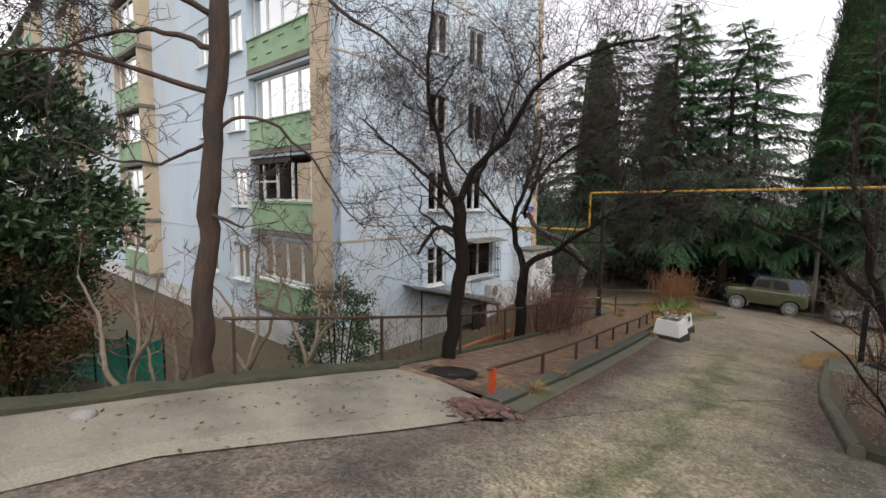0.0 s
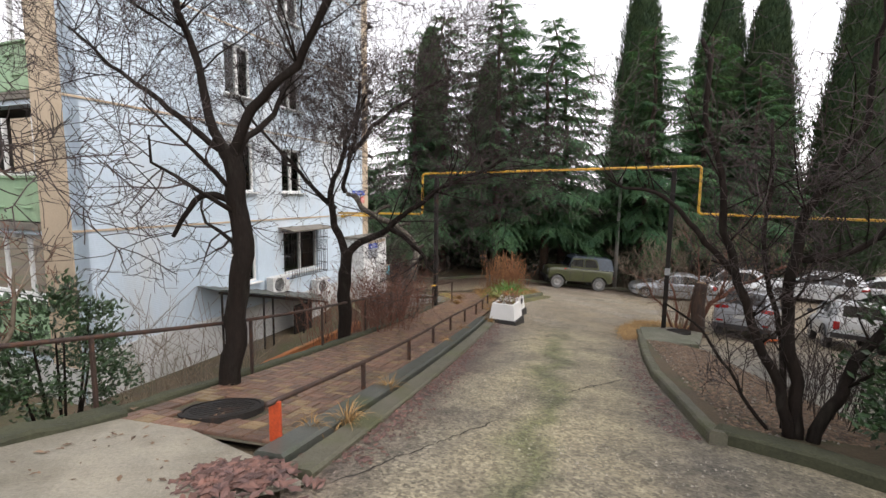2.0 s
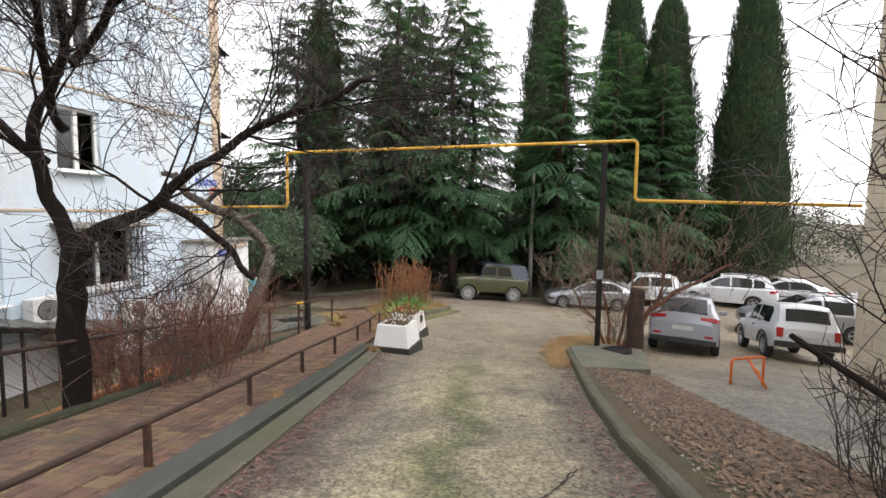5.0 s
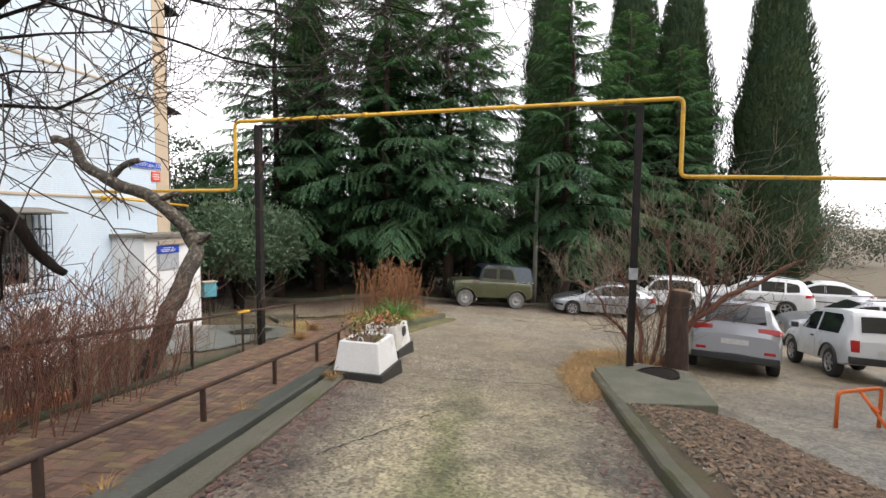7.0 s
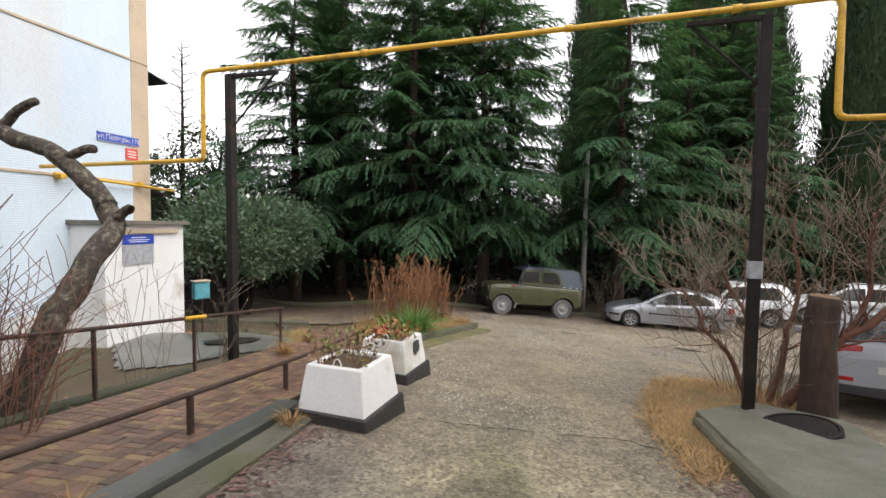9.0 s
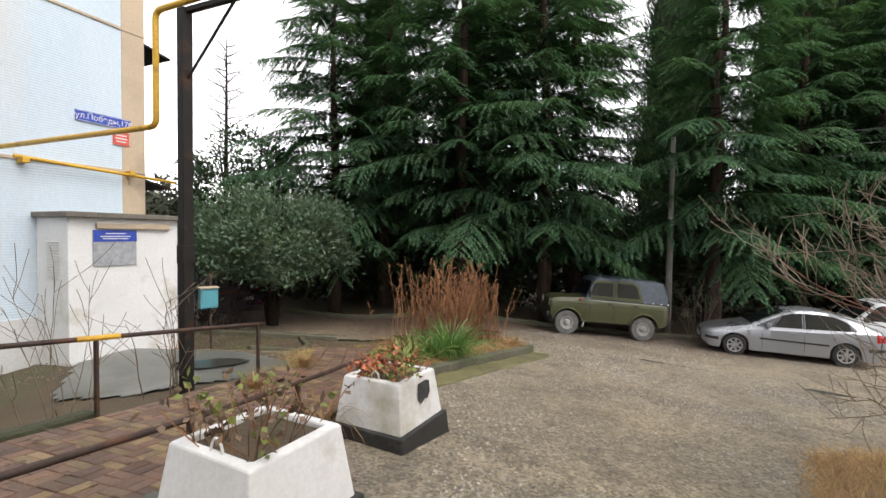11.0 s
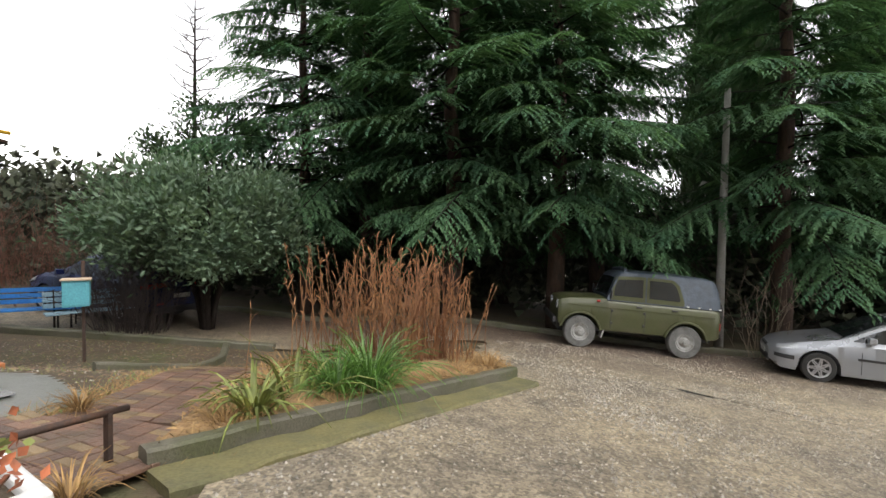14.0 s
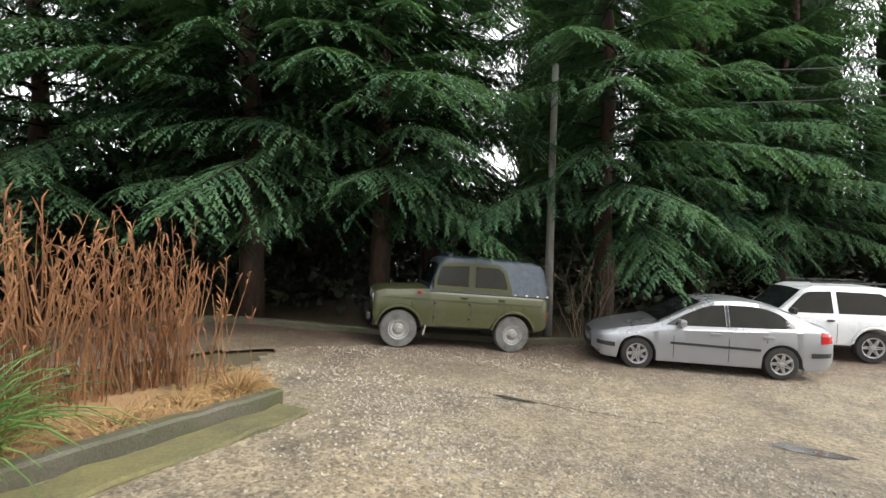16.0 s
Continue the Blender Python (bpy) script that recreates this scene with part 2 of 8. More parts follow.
M_BEIGE = mat("beige_painted_concrete", (0.52, 0.41, 0.29), (0.45, 0.36, 0.26), 0.8, 0.8, 0.1, 30, grit=0.4, stain=(0.3, 0.25, 0.19), stain_scale=0.5, stain_amount=0.35)
M_GREEN = mat("green_balcony_paint", (0.30, 0.44, 0.27), (0.25, 0.38, 0.23), 1.0, 0.7, 0.1, 30, grit=0.4, stain=(0.16, 0.18, 0.12), stain_scale=0.9, stain_amount=0.4)
M_SLAB = mat("dirty_floor_slab", (0.20, 0.18, 0.15), (0.13, 0.12, 0.1), 1.2, 0.85, 0.3, 30)
M_FRAME = mat("white_window_frame", (0.72, 0.72, 0.7), (0.66, 0.66, 0.64), 2, 0.5, 0.05, 30)
M_GLASS = glass_mat("window_glass")
# Dark base colour stands in for the shade of unlit rooms.
M_DARK = mat("painted_room_shade", (0.10, 0.09, 0.08), (0.07, 0.065, 0.06), 1, 0.9, 0.0, 10)
M_CURTAIN = mat("net_curtain", (0.30, 0.29, 0.28), (0.22, 0.215, 0.21), 3, 0.9, 0.2, 20, stretch=(6, 6, 0.3))
M_IRON = mat("rusty_brown_iron", (0.065, 0.038, 0.028), (0.045, 0.03, 0.025), 6, 0.55, 0.3, 60, stain=(0.13, 0.055, 0.025), stain_scale=5, stain_amount=0.4, metal=0.2)
M_BLACKIRON = mat("black_painted_steel", (0.014, 0.012, 0.011), (0.022, 0.019, 0.017), 5, 0.6, 0.15, 60, stain=(0.06, 0.03, 0.018), stain_scale=3, stain_amount=0.25, spec=0.2)
M_REDPAINT = mat("red_orange_paint", (0.52, 0.075, 0.02), (0.42, 0.06, 0.02), 4, 0.5, 0.15, 50)
M_ORANGE = mat("orange_barrier_paint", (0.75, 0.16, 0.03), (0.65, 0.13, 0.03), 4, 0.45, 0.1, 50)
M_YELLOW = mat("yellow_gas_pipe_paint", (0.68, 0.40, 0.035), (0.58, 0.33, 0.03), 4, 0.5, 0.1, 40, stain=(0.3, 0.17, 0.03), stain_scale=4, stain_amount=0.2)
M_BLACKPAINT = mat("black_plinth_paint", (0.018, 0.018, 0.018), (0.03, 0.03, 0.028), 3, 0.45, 0.3, 40, stain=(0.10, 0.09, 0.07), stain_scale=2.5, stain_amount=0.25)
M_BARK = mat("dark_wet_bark", (0.02, 0.014, 0.011), (0.011, 0.0085, 0.007), 6, 0.85, 0.9, 25, stain=(0.035, 0.03, 0.024), stain_scale=6, stain_amount=0.35, stretch=(1, 1, 0.35), spec=0.15)
M_PINEBARK = mat("pine_bark", (0.075, 0.042, 0.028), (0.04, 0.025, 0.018), 5, 0.85, 1.0, 22, stain=(0.03, 0.024, 0.02), stain_scale=7, stain_amount=0.5, stretch=(1, 1, 0.3))
M_LICHENBARK = mat("lichen_spotted_bark", (0.06, 0.045, 0.033), (0.035, 0.027, 0.022), 6, 0.85, 0.9, 25, stain=(0.22, 0.21, 0.15), stain_scale=14, stain_amount=0.5)
M_TWIG = mat("grey_brown_twigs", (0.05, 0.034, 0.03), (0.032, 0.023, 0.021), 2, 0.8, 0.0, 10, random_by="island", spread=0.3)
M_PALETWIG = mat("pale_bare_twigs", (0.22, 0.18, 0.13), (0.16, 0.12, 0.085), 2, 0.8, 0.0, 10, random_by="island", spread=0.3)
M_REDTWIG = mat("reddish_brown_twigs", (0.19, 0.085, 0.055), (0.14, 0.065, 0.045), 2, 0.8, 0.0, 10, random_by="island", spread=0.35)
M_CONIFER = leafy(mat("conifer_needles", (0.043, 0.10, 0.058), (0.082, 0.15, 0.072), 0.9, 0.75, 0.0, 10, random_by="island", spread=0.28, spec=0.12), 0.28)
M_CYPRESS = leafy(mat("cypress_foliage", (0.03, 0.053, 0.03), (0.05, 0.072, 0.036), 0.7, 0.8, 0.0, 10, random_by="island", spread=0.3, spec=0.1), 0.2)
M_LAUREL = mat("glossy_laurel_leaves", (0.03, 0.065, 0.026), (0.05, 0.09, 0.035), 1.5, 0.35, 0.0, 10, random_by="island", spread=0.5)
M_OLEANDER = leafy(mat("grey_green_leaves", (0.075, 0.125, 0.08), (0.13, 0.185, 0.115), 1.5, 0.5, 0.0, 10, random_by="island", spread=0.3, spec=0.3), 0.25)

M_LEAFBAND = leafy(mat("green_strap_leaves", (0.09, 0.19, 0.045), (0.15, 0.26, 0.08), 2, 0.45, 0.0, 10, random_by="island", spread=0.4), 0.3)
M_STRAW = mat("dry_straw", (0.38, 0.24, 0.10), (0.28, 0.17, 0.07), 2, 0.85, 0.0, 10, random_by="island", spread=0.4)
M_REED = mat("reddish_dry_stalks", (0.15, 0.062, 0.028), (0.24, 0.12, 0.05), 1.5, 0.8, 0.0, 10, random_by="island", spread=0.55)
M_AUTUMN = mat("orange_withered_leaves", (0.45, 0.13, 0.05), (0.25, 0.10, 0.06), 9, 0.7, 0.0, 10, random_by="island", spread=0.5)
M_SEDUM = mat("yellow_green_leaves", (0.22, 0.25, 0.05), (0.14, 0.17, 0.045), 9, 0.6, 0.0, 10, random_by="island", spread=0.4)
M_LITTER = mat("fallen_leaves", (0.19, 0.12, 0.07), (0.12, 0.08, 0.055), 9, 0.7, 0.0, 10, random_by="island", spread=0.6)
M_PEBBLE = mat("pale_gravel", (0.38, 0.35, 0.30), (0.20, 0.18, 0.15), 9, 0.6, 0.0, 10, random_by="island", spread=0.45)
M_LEAFPURPLE = mat("rotting_purple_litter", (0.10, 0.06, 0.055), (0.16, 0.08, 0.06), 9, 0.6, 0.0, 10, random_by="island", spread=0.5)
M_ASHLAR = mat("light_grey_concrete", (0.33, 0.32, 0.30), (0.26, 0.25, 0.235), 2, 0.8, 0.3, 40)
M_SIGNBLUE = mat("blue_enamel", (0.015, 0.06, 0.42), (0.015, 0.055, 0.38), 3, 0.35, 0.0, 10)
M_SIGNRED = mat("red_sign_paint", (0.65, 0.10, 0.07), (0.6, 0.09, 0.06), 3, 0.4, 0.0, 10)
M_SIGNGREY = mat("grey_notice_paper", (0.32, 0.34, 0.36), (0.36, 0.37, 0.38), 8, 0.6, 0.0, 10)
M_TURQ = mat("turquoise_metal_paint", (0.10, 0.36, 0.42), (0.08, 0.30, 0.36), 3, 0.5, 0.1, 40, stain=(0.2, 0.12, 0.07), stain_scale=3, stain_amount=0.25)
M_BENCHBLUE = mat("bright_blue_bench_paint", (0.02, 0.20, 0.55), (0.02, 0.16, 0.45), 3, 0.45, 0.1, 40)
M_BENCHPALE = mat("pale_blue_bench_paint", (0.30, 0.46, 0.55), (0.2, 0.33, 0.42), 3, 0.5, 0.1, 40)
M_BRICKORANGE = mat("orange_painted_edging", (0.42, 0.15, 0.05), (0.33, 0.13, 0.05), 3, 0.75, 0.3, 40, stain=(0.14, 0.12, 0.06), stain_scale=2, stain_amount=0.3)
M_WIRE = mat("galvanised_wire", (0.25, 0.25, 0.25), (0.18, 0.18, 0.18), 8, 0.5, 0.0, 10, metal=0.5)
M_CABLE = mat("black_cable", (0.012, 0.012, 0.012), (0.018, 0.018, 0.018), 5, 0.6, 0.0, 10)
M_ACWHITE = mat("off_white_metal", (0.62, 0.62, 0.6), (0.56, 0.56, 0.54), 2, 0.45, 0.05, 30, stain=(0.4, 0.37, 0.3), stain_scale=2, stain_amount=0.25)
M_OLIVE = mat("olive_car_paint", (0.058, 0.064, 0.024), (0.05, 0.055, 0.021), 1.5, 0.4, 0.03, 60, stain=(0.075, 0.072, 0.04), stain_scale=1.6, stain_amount=0.3, local=True)
M_SILVER = mat("silver_car_paint", (0.34, 0.355, 0.38), (0.31, 0.325, 0.35), 1.0, 0.3, 0.0, 60, metal=0.55, local=True, coat=0.4, grit=0.0)
M_WHITECAR = mat("white_car_paint", (0.66, 0.68, 0.70), (0.62, 0.64, 0.66), 1.0, 0.3, 0.0, 60, local=True, coat=0.4, stain=(0.5, 0.49, 0.45), stain_scale=1.5, stain_amount=0.2)
M_BLUECAR = mat("dark_blue_car_paint", (0.006, 0.014, 0.075), (0.005, 0.012, 0.06), 1.0, 0.25, 0.0, 60, local=True, coat=0.5)
M_TYRE = mat("black_tyre_rubber", (0.022, 0.022, 0.022), (0.035, 0.034, 0.032), 5, 0.85, 0.2, 60, local=True)
M_DUSTYTYRE = mat("dusty_grey_tyre", (0.15, 0.15, 0.145), (0.085, 0.085, 0.08), 5, 0.9, 0.3, 60, local=True)
M_RIM = mat("wheel_rim_metal", (0.5, 0.5, 0.52), (0.44, 0.44, 0.46), 3, 0.35, 0.0, 60, metal=0.6, local=True)
M_RIMGREY = mat("dull_grey_wheel_paint", (0.34, 0.34, 0.33), (0.26, 0.26, 0.25), 4, 0.6, 0.1, 50, stain=(0.13, 0.11, 0.09), stain_scale=5, stain_amount=0.4, local=True)
M_CARGLASS = mat("dark_car_glass", (0.012, 0.015, 0.017), (0.02, 0.023, 0.025), 1, 0.05, 0.0, 10, local=True, spec=0.8)
M_TRIM = mat("black_plastic_trim", (0.02, 0.02, 0.022), (0.028, 0.028, 0.03), 5, 0.55, 0.05, 60, local=True)
M_LAMPRED = mat("red_lamp_lens", (0.45, 0.02, 0.02), (0.38, 0.02, 0.02), 5, 0.15, 0.0, 60, local=True)
M_LAMPCLEAR = mat("clear_lamp_lens", (0.6, 0.62, 0.64), (0.5, 0.52, 0.54), 5, 0.1, 0.0, 60, metal=0.3, local=True)
M_LAMPORANGE = mat("orange_lamp_lens", (0.5, 0.16, 0.02), (0.45, 0.14, 0.02), 5, 0.2, 0.0, 60, local=True)
M_PLATE = mat("number_plate_white", (0.6, 0.6, 0.58), (0.55, 0.55, 0.53), 5, 0.5, 0.0, 60, local=True)
M_CANVAS = mat("dark_blue_canvas", (0.03, 0.042, 0.06), (0.04, 0.055, 0.075), 2, 0.6, 0.5, 8, local=True)
M_SOOT = mat("black_scorch", (0.02, 0.02, 0.02), (0.05, 0.05, 0.048), 8, 0.8, 0.2, 40)
M_CRACK = mat("dark_crack", (0.03, 0.028, 0.024), (0.045, 0.04, 0.03), 6, 0.9, 0.0, 30)
M_PUDDLE = mat("thin_puddle_water", (0.045, 0.043, 0.038), (0.055, 0.052, 0.045), 2, 0.16, 0.0, 20, spec=0.35)
M_SLABTOP = mat("mossy_pale_slab", (0.18, 0.175, 0.135), (0.13, 0.135, 0.095), 1.8, 0.6, 0.5, 40, stain=(0.09, 0.10, 0.05), stain_scale=1.5, stain_amount=0.4)
M_WETCONC = mat("wet_grey_concrete", (0.15, 0.15, 0.13), (0.11, 0.113, 0.10), 1.2, 0.36, 0.2, 40, stain=(0.08, 0.085, 0.06), stain_scale=0.9, stain_amount=0.4)
M_YMOSS = mat("yellow_moss_on_concrete", (0.17, 0.15, 0.06), (0.12, 0.115, 0.055), 2.0, 0.8, 0.6, 35, stain=(0.09, 0.085, 0.05), stain_scale=1.5, stain_amount=0.4)


# ---- mesh helpers ----
class Shape:
    """Collects vertices and faces for one mesh."""

    def __init__(self):
        self.v, self.f = [], []

    def add(self, verts, faces):
        k = len(self.v)
        self.v.extend(tuple(p) for p in verts)
        self.f.extend(tuple(i + k for i in q) for q in faces)
        return self

    def box(self, m, sx, sy, sz, bev=0.0):
        """A box of that size centred on the pose m; bev rounds its upright and lying edges."""
        if bev <= 0:
            c = [(x * sx / 2, y * sy / 2, z * sz / 2) for z in (-1, 1) for x, y in ((-1, -1), (1, -1), (1, 1), (-1, 1))]
            return self.add([m @ Vector(p) for p in c], [(3, 2, 1, 0), (4, 5, 6, 7), (0, 1, 5, 4), (1, 2, 6, 5), (2, 3, 7, 6), (3, 0, 4, 7)])
        bm = bmesh.new()
        bmesh.ops.create_cube(bm, size=1.0, matrix=Matrix.Diagonal((sx, sy, sz, 1)))
        bmesh.ops.bevel(bm, geom=bm.edges[:], offset=bev, segments=2, profile=0.5, affect="EDGES")
        return self.bm(bm, m)

    def bm(self, b, m=Matrix()):
        b.verts.index_update()
        self.add([m @ v.co for v in b.verts], [[v.index for v in f.verts] for f in b.faces])
        b.free()
        return self

    def tube(self, pts, radii, sides=6, cap=True):
        """A round bar along points, with a radius at each."""
        pts = [Vector(p) for p in pts]
        if not isinstance(radii, (list, tuple)):
            radii = [radii] * len(pts)
        n = len(pts)
        k = len(self.v)
        d = (pts[1] - pts[0]).normalized()
        u = d.orthogonal().normalized()
        for i in range(n):
            t = (pts[min(i + 1, n - 1)] - pts[max(i - 1, 0)]).normalized()
            u = (u - t * u.dot(t))
            u = u.normalized() if u.length > 1e-6 else t.orthogonal().normalized()
            w = t.cross(u)
            for j in range(sides):
                a = 2 * math.pi * j / sides
                p = pts[i] + (u * math.cos(a) + w * math.sin(a)) * radii[i]
                self.v.append((p.x, p.y, p.z))
        for i in range(n - 1):
            for j in range(sides):
                j2 = (j + 1) % sides
                self.f.append((k + i * sides + j, k + i * sides + j2, k + (i + 1) * sides + j2, k + (i + 1) * sides + j))
        if cap:
            self.f.append(tuple(k + j for j in reversed(range(sides))))
            self.f.append(tuple(k + (n - 1) * sides + j for j in range(sides)))
        return self

    def lathe(self, profile, m=Matrix(), sides=24, cap=True):
        """A turned body: (radius, height) pairs round the pose's z axis."""
        k = len(self.v)
        for r, z in profile:
            for j in range(sides):
                a = 2 * math.pi * j / sides
                self.v.append(tuple(m @ Vector((r * math.cos(a), r * math.sin(a), z))))
        for i in range(len(profile) - 1):
            for j in range(sides):
                j2 = (j + 1) % sides
                self.f.append((k + i * sides + j, k + i * sides + j2, k + (i + 1) * sides + j2, k + (i + 1) * sides + j))
        if cap:
            self.f.append(tuple(k + j for j in reversed(range(sides))))
            self.f.append(tuple(k + (len(profile) - 1) * sides + j for j in range(sides)))
        return self

    def prism(self, poly, lo, hi, m=Matrix()):
        """An outline in x, y pulled up from lo to hi along z."""
        n = len(poly)
        v = [m @ Vector((x, y, lo)) for x, y in poly] + [m @ Vector((x, y, hi)) for x, y in poly]
        f = [tuple(reversed(range(n))), tuple(range(n, 2 * n))] + [(i, (i + 1) % n, n + (i + 1) % n, n + i) for i in range(n)]
        return self.add(v, f)

    def data(self, name, material, smooth=False):
        me = bpy.data.meshes.new(name)
        me.from_pydata(self.v, [], self.f)
        if material:
            me.materials.append(material)
        if smooth:
            me.shade_smooth()
        me.update()
        return me


def part(name, shape, material, parent=None, label="", smooth=False, kind=""):
    """Links a shape as one mesh, in its parent's own space."""
    ob = new(name, shape.data(name, material, smooth))
    if parent:
        ob.parent = parent
    return tagged(ob, label=label, kind=kind)


def thing(name, m, label, category, group=""):
    """An empty at a thing's base; parts are built in its own space."""
    ob = new(name)
    ob.empty_display_size = 0.2
    ob.matrix_basis = m
    return tagged(ob, label, category, group)


def structure(name, shape, material, label, category="", smooth=False):
    return tagged(part(name, shape, material, smooth=smooth), label, category, kind="structure")


def along(pts, step):
    """Points every step metres along a polyline, with the direction at each."""
    out = []
    for (x0, y0), (x1, y1) in zip(pts, pts[1:]):
        d = math.hypot(x1 - x0, y1 - y0)
        n = max(1, round(d / step))
        for i in range(n):
            out.append((x0 + (x1 - x0) * i / n, y0 + (y1 - y0) * i / n, math.atan2(y1 - y0, x1 - x0)))
    out.append((*pts[-1], out[-1][2]))
    return out


# ---- lie of the land ----
LOT = -4.45


def land(x, y):
    """Height of the sloping road, levelling out at the parking lot."""
    x = np.clip(np.asarray(x, float), -12, 30)
    y = np.clip(np.asarray(y, float), -12, 26)
    q = -0.10872 * x - 0.20008 * y - 0.001362 * x * x + 0.0020276 * x * y + 0.0034696 * y * y
    u, w = np.clip((y - 20.2) / 3.2, 0, 1), np.clip((13.0 - x) / 4.0, 0, 1)
    q = q - 0.58 * u * u * (3 - 2 * u) * w * w * (3 - 2 * w)
    k = 0.18
    return LOT + k * np.log1p(np.exp(np.minimum(60, (q - LOT) / k)))


def zg(x, y):
    return float(land(x, y))


# edge between the walked level and the lower yard before the block of flats
EDGE = [(-14.0, -10.5), (-3.66, 3.61), (-2.6, 5.1), (-0.87, 7.0), (0.4, 8.75), (1.5, 10.5), (2.65, 12.4), (3.6, 13.75), (4.8, 15.35), (6.0, 17.15), (6.1, 18.6), (4.4, 21.6), (3.0, 24.5), (-4.0, 30.0), (-14.0, 44.0)]
YARD = -3.55


def yard_side(x, y):
    """Distance to the left of the edge, negative on the road's side."""
    x, y = np.asarray(x, float), np.asarray(y, float)
    best = np.full(x.shape, 1e9)
    sign = np.ones(x.shape)
    for (ax, ay), (bx, by) in zip(EDGE, EDGE[1:]):
        dx, dy = bx - ax, by - ay
        t = np.clip(((x - ax) * dx + (y - ay) * dy) / (dx * dx + dy * dy), 0, 1)
        px, py = ax + t * dx, ay + t * dy
        d = np.hypot(x - px, y - py)
        s = np.where(dx * (y - ay) - dy * (x - ax) > 0, 1, -1)
        near = d < best - 1e-9
        best = np.where(near, d, best)
        sign = np.where(near, s, sign)
    return best * sign


def ground_height(x, y):
    x, y = np.asarray(x, float), np.asarray(y, float)
    z = land(x, y) - 0.05
    d = yard_side(x, y)
    s = np.clip((d - 0.05) / 3.6, 0, 1)
    s = 0.25 * np.minimum(1, s * 6) + 0.75 * s * s * (3 - 2 * s)
    low = np.minimum(z, YARD)
    return np.where(d > 0.0, z + (low - z) * s, z)


def zy(x, y):
    return float(ground_height(x, y))


def sheet(name, xs, ys, height, material, label, keep=None):
    """A grid of ground, with a height function, keeping cells whose centre passes."""
    X, Y = np.meshgrid(xs, ys, indexing="ij")
    Z = height(X, Y)
    nx, ny = len(xs), len(ys)
    verts = np.stack([X, Y, Z], -1).reshape(-1, 3)
    cx, cy = (X[:-1, :-1] + X[1:, 1:]) / 2, (Y[:-1, :-1] + Y[1:, 1:]) / 2
    ok = np.ones(cx.shape, bool) if keep is None else keep(cx, cy)
    s = Shape()
    s.v = [tuple(p) for p in verts.tolist()]
    s.f = [(i * ny + j, (i + 1) * ny + j, (i + 1) * ny + j + 1, i * ny + j + 1) for i in range(nx - 1) for j in range(ny - 1) if ok[i, j]]
    return structure(name, s, material, label, smooth=True)


def axis(lo, a, b, hi, step, coarse):
    return np.concatenate([np.arange(lo, a, coarse), np.arange(a, b, step), np.arange(b, hi + coarse, coarse)])


sheet("ground", axis(-400, -26, 34, 400, 0.4, 22), axis(-200, -12, 34, 500, 0.4, 22), ground_height, M_SOIL, "damp brown soil with leaf litter and moss")

# road: everything on the near side of the paved walk's kerb, out over the parking lot
WALK_D = (0.556, 0.831)
WALK_P = (0.831, -0.556)


def walk_xy(s, p):
    return s * WALK_D[0] + p * WALK_P[0], s * WALK_D[1] + p * WALK_P[1]


FAR_EDGE = ((-30, 31.5), (7, 29.2), (9, 28.3), (12, 26.8), (14.8, 25.4), (19, 23.6), (25, 21.2), (36, 17.5))
ISLAND = [(8.55, 17.8), (9.4, 18.5), (10.5, 19.4), (12.8, 21.0), (12.7, 22.0), (11.4, 22.7), (9.9, 22.4), (9.2, 21.0), (8.6, 18.9)]


def inside(poly, x, y):
    r = np.zeros(np.shape(x), bool)
    n = len(poly)
    for i in range(n):
        (x0, y0), (x1, y1) = poly[i], poly[(i + 1) % n]
        hit = ((y0 > y) != (y1 > y)) & (x < (x1 - x0) * (y - y0) / (y1 - y0 + 1e-12) + x0)
        r ^= hit
    return r


def road_area(x, y):
    s = x * WALK_D[0] + y * WALK_D[1]
    p = x * WALK_P[0] + y * WALK_P[1]
    a = (p > -2.2) & (s > 4.35)
    b = (s <= 4.35) & ((x * 0.56 - y * 0.83) > -4.0)
    a |= (y > 25.2 - 0.2 * (x - 6)) & (x > -9) & (y > 22.4)
    fx, fy = zip(*FAR_EDGE)
    far = y > np.interp(x, fx, fy)
    return (a | b) & ((yard_side(x, y) < -0.1) | (y > 24.4)) & ~far & (x < 34)


sheet("road", np.arange(-14, 34.2, 0.16), np.arange(-12, 31, 0.16), lambda x, y: land(x, y) + 0.006 * np.sin(x * 1.7 + y) * np.cos(y * 1.3), M_ROAD, "worn wet asphalt drive with muddy wheel tracks and moss", road_area)


def band(name, pts, width, top, bottom, material, label, offset=0.0, height=None, wobble=0.01, piece=0.0, seed=1):
    """A kerb or low wall swept along a line that follows the ground; piece cuts it into lengths with joints."""
    rnd = random.Random(seed)
    s = Shape()
    st = along(pts, 0.25)
    rows = []
    for x, y, a in st:
        nx, ny = -math.sin(a), math.cos(a)
        z = zg(x, y) if height is None else height(x, y)
        w = width / 2
        t = top + rnd.uniform(-wobble, wobble)
        prof = [(-w, bottom), (-w, t - 0.025), (-w + 0.025, t), (w - 0.025, t + rnd.uniform(-wobble, wobble) * 0.5), (w, t - 0.025), (w, bottom)]
        rows.append([(x + nx * (q + offset), y + ny * (q + offset), z + h) for q, h in prof])
    n = 6
    for i in range(len(rows) - 1):
        k = len(s.v)
        s.v.extend(rows[i])
        s.v.extend(rows[i + 1])
        for j in range(n - 1):
            s.f.append((k + j, k + j + 1, k + n + j + 1, k + n + j))
    k = len(s.v)
    s.v.extend(rows[0])
    s.f.append(tuple(range(k, k + n)))
    k = len(s.v)
    s.v.extend(rows[-1])
    s.f.append(tuple(reversed(range(k, k + n))))
    return structure(name, s, material, label)


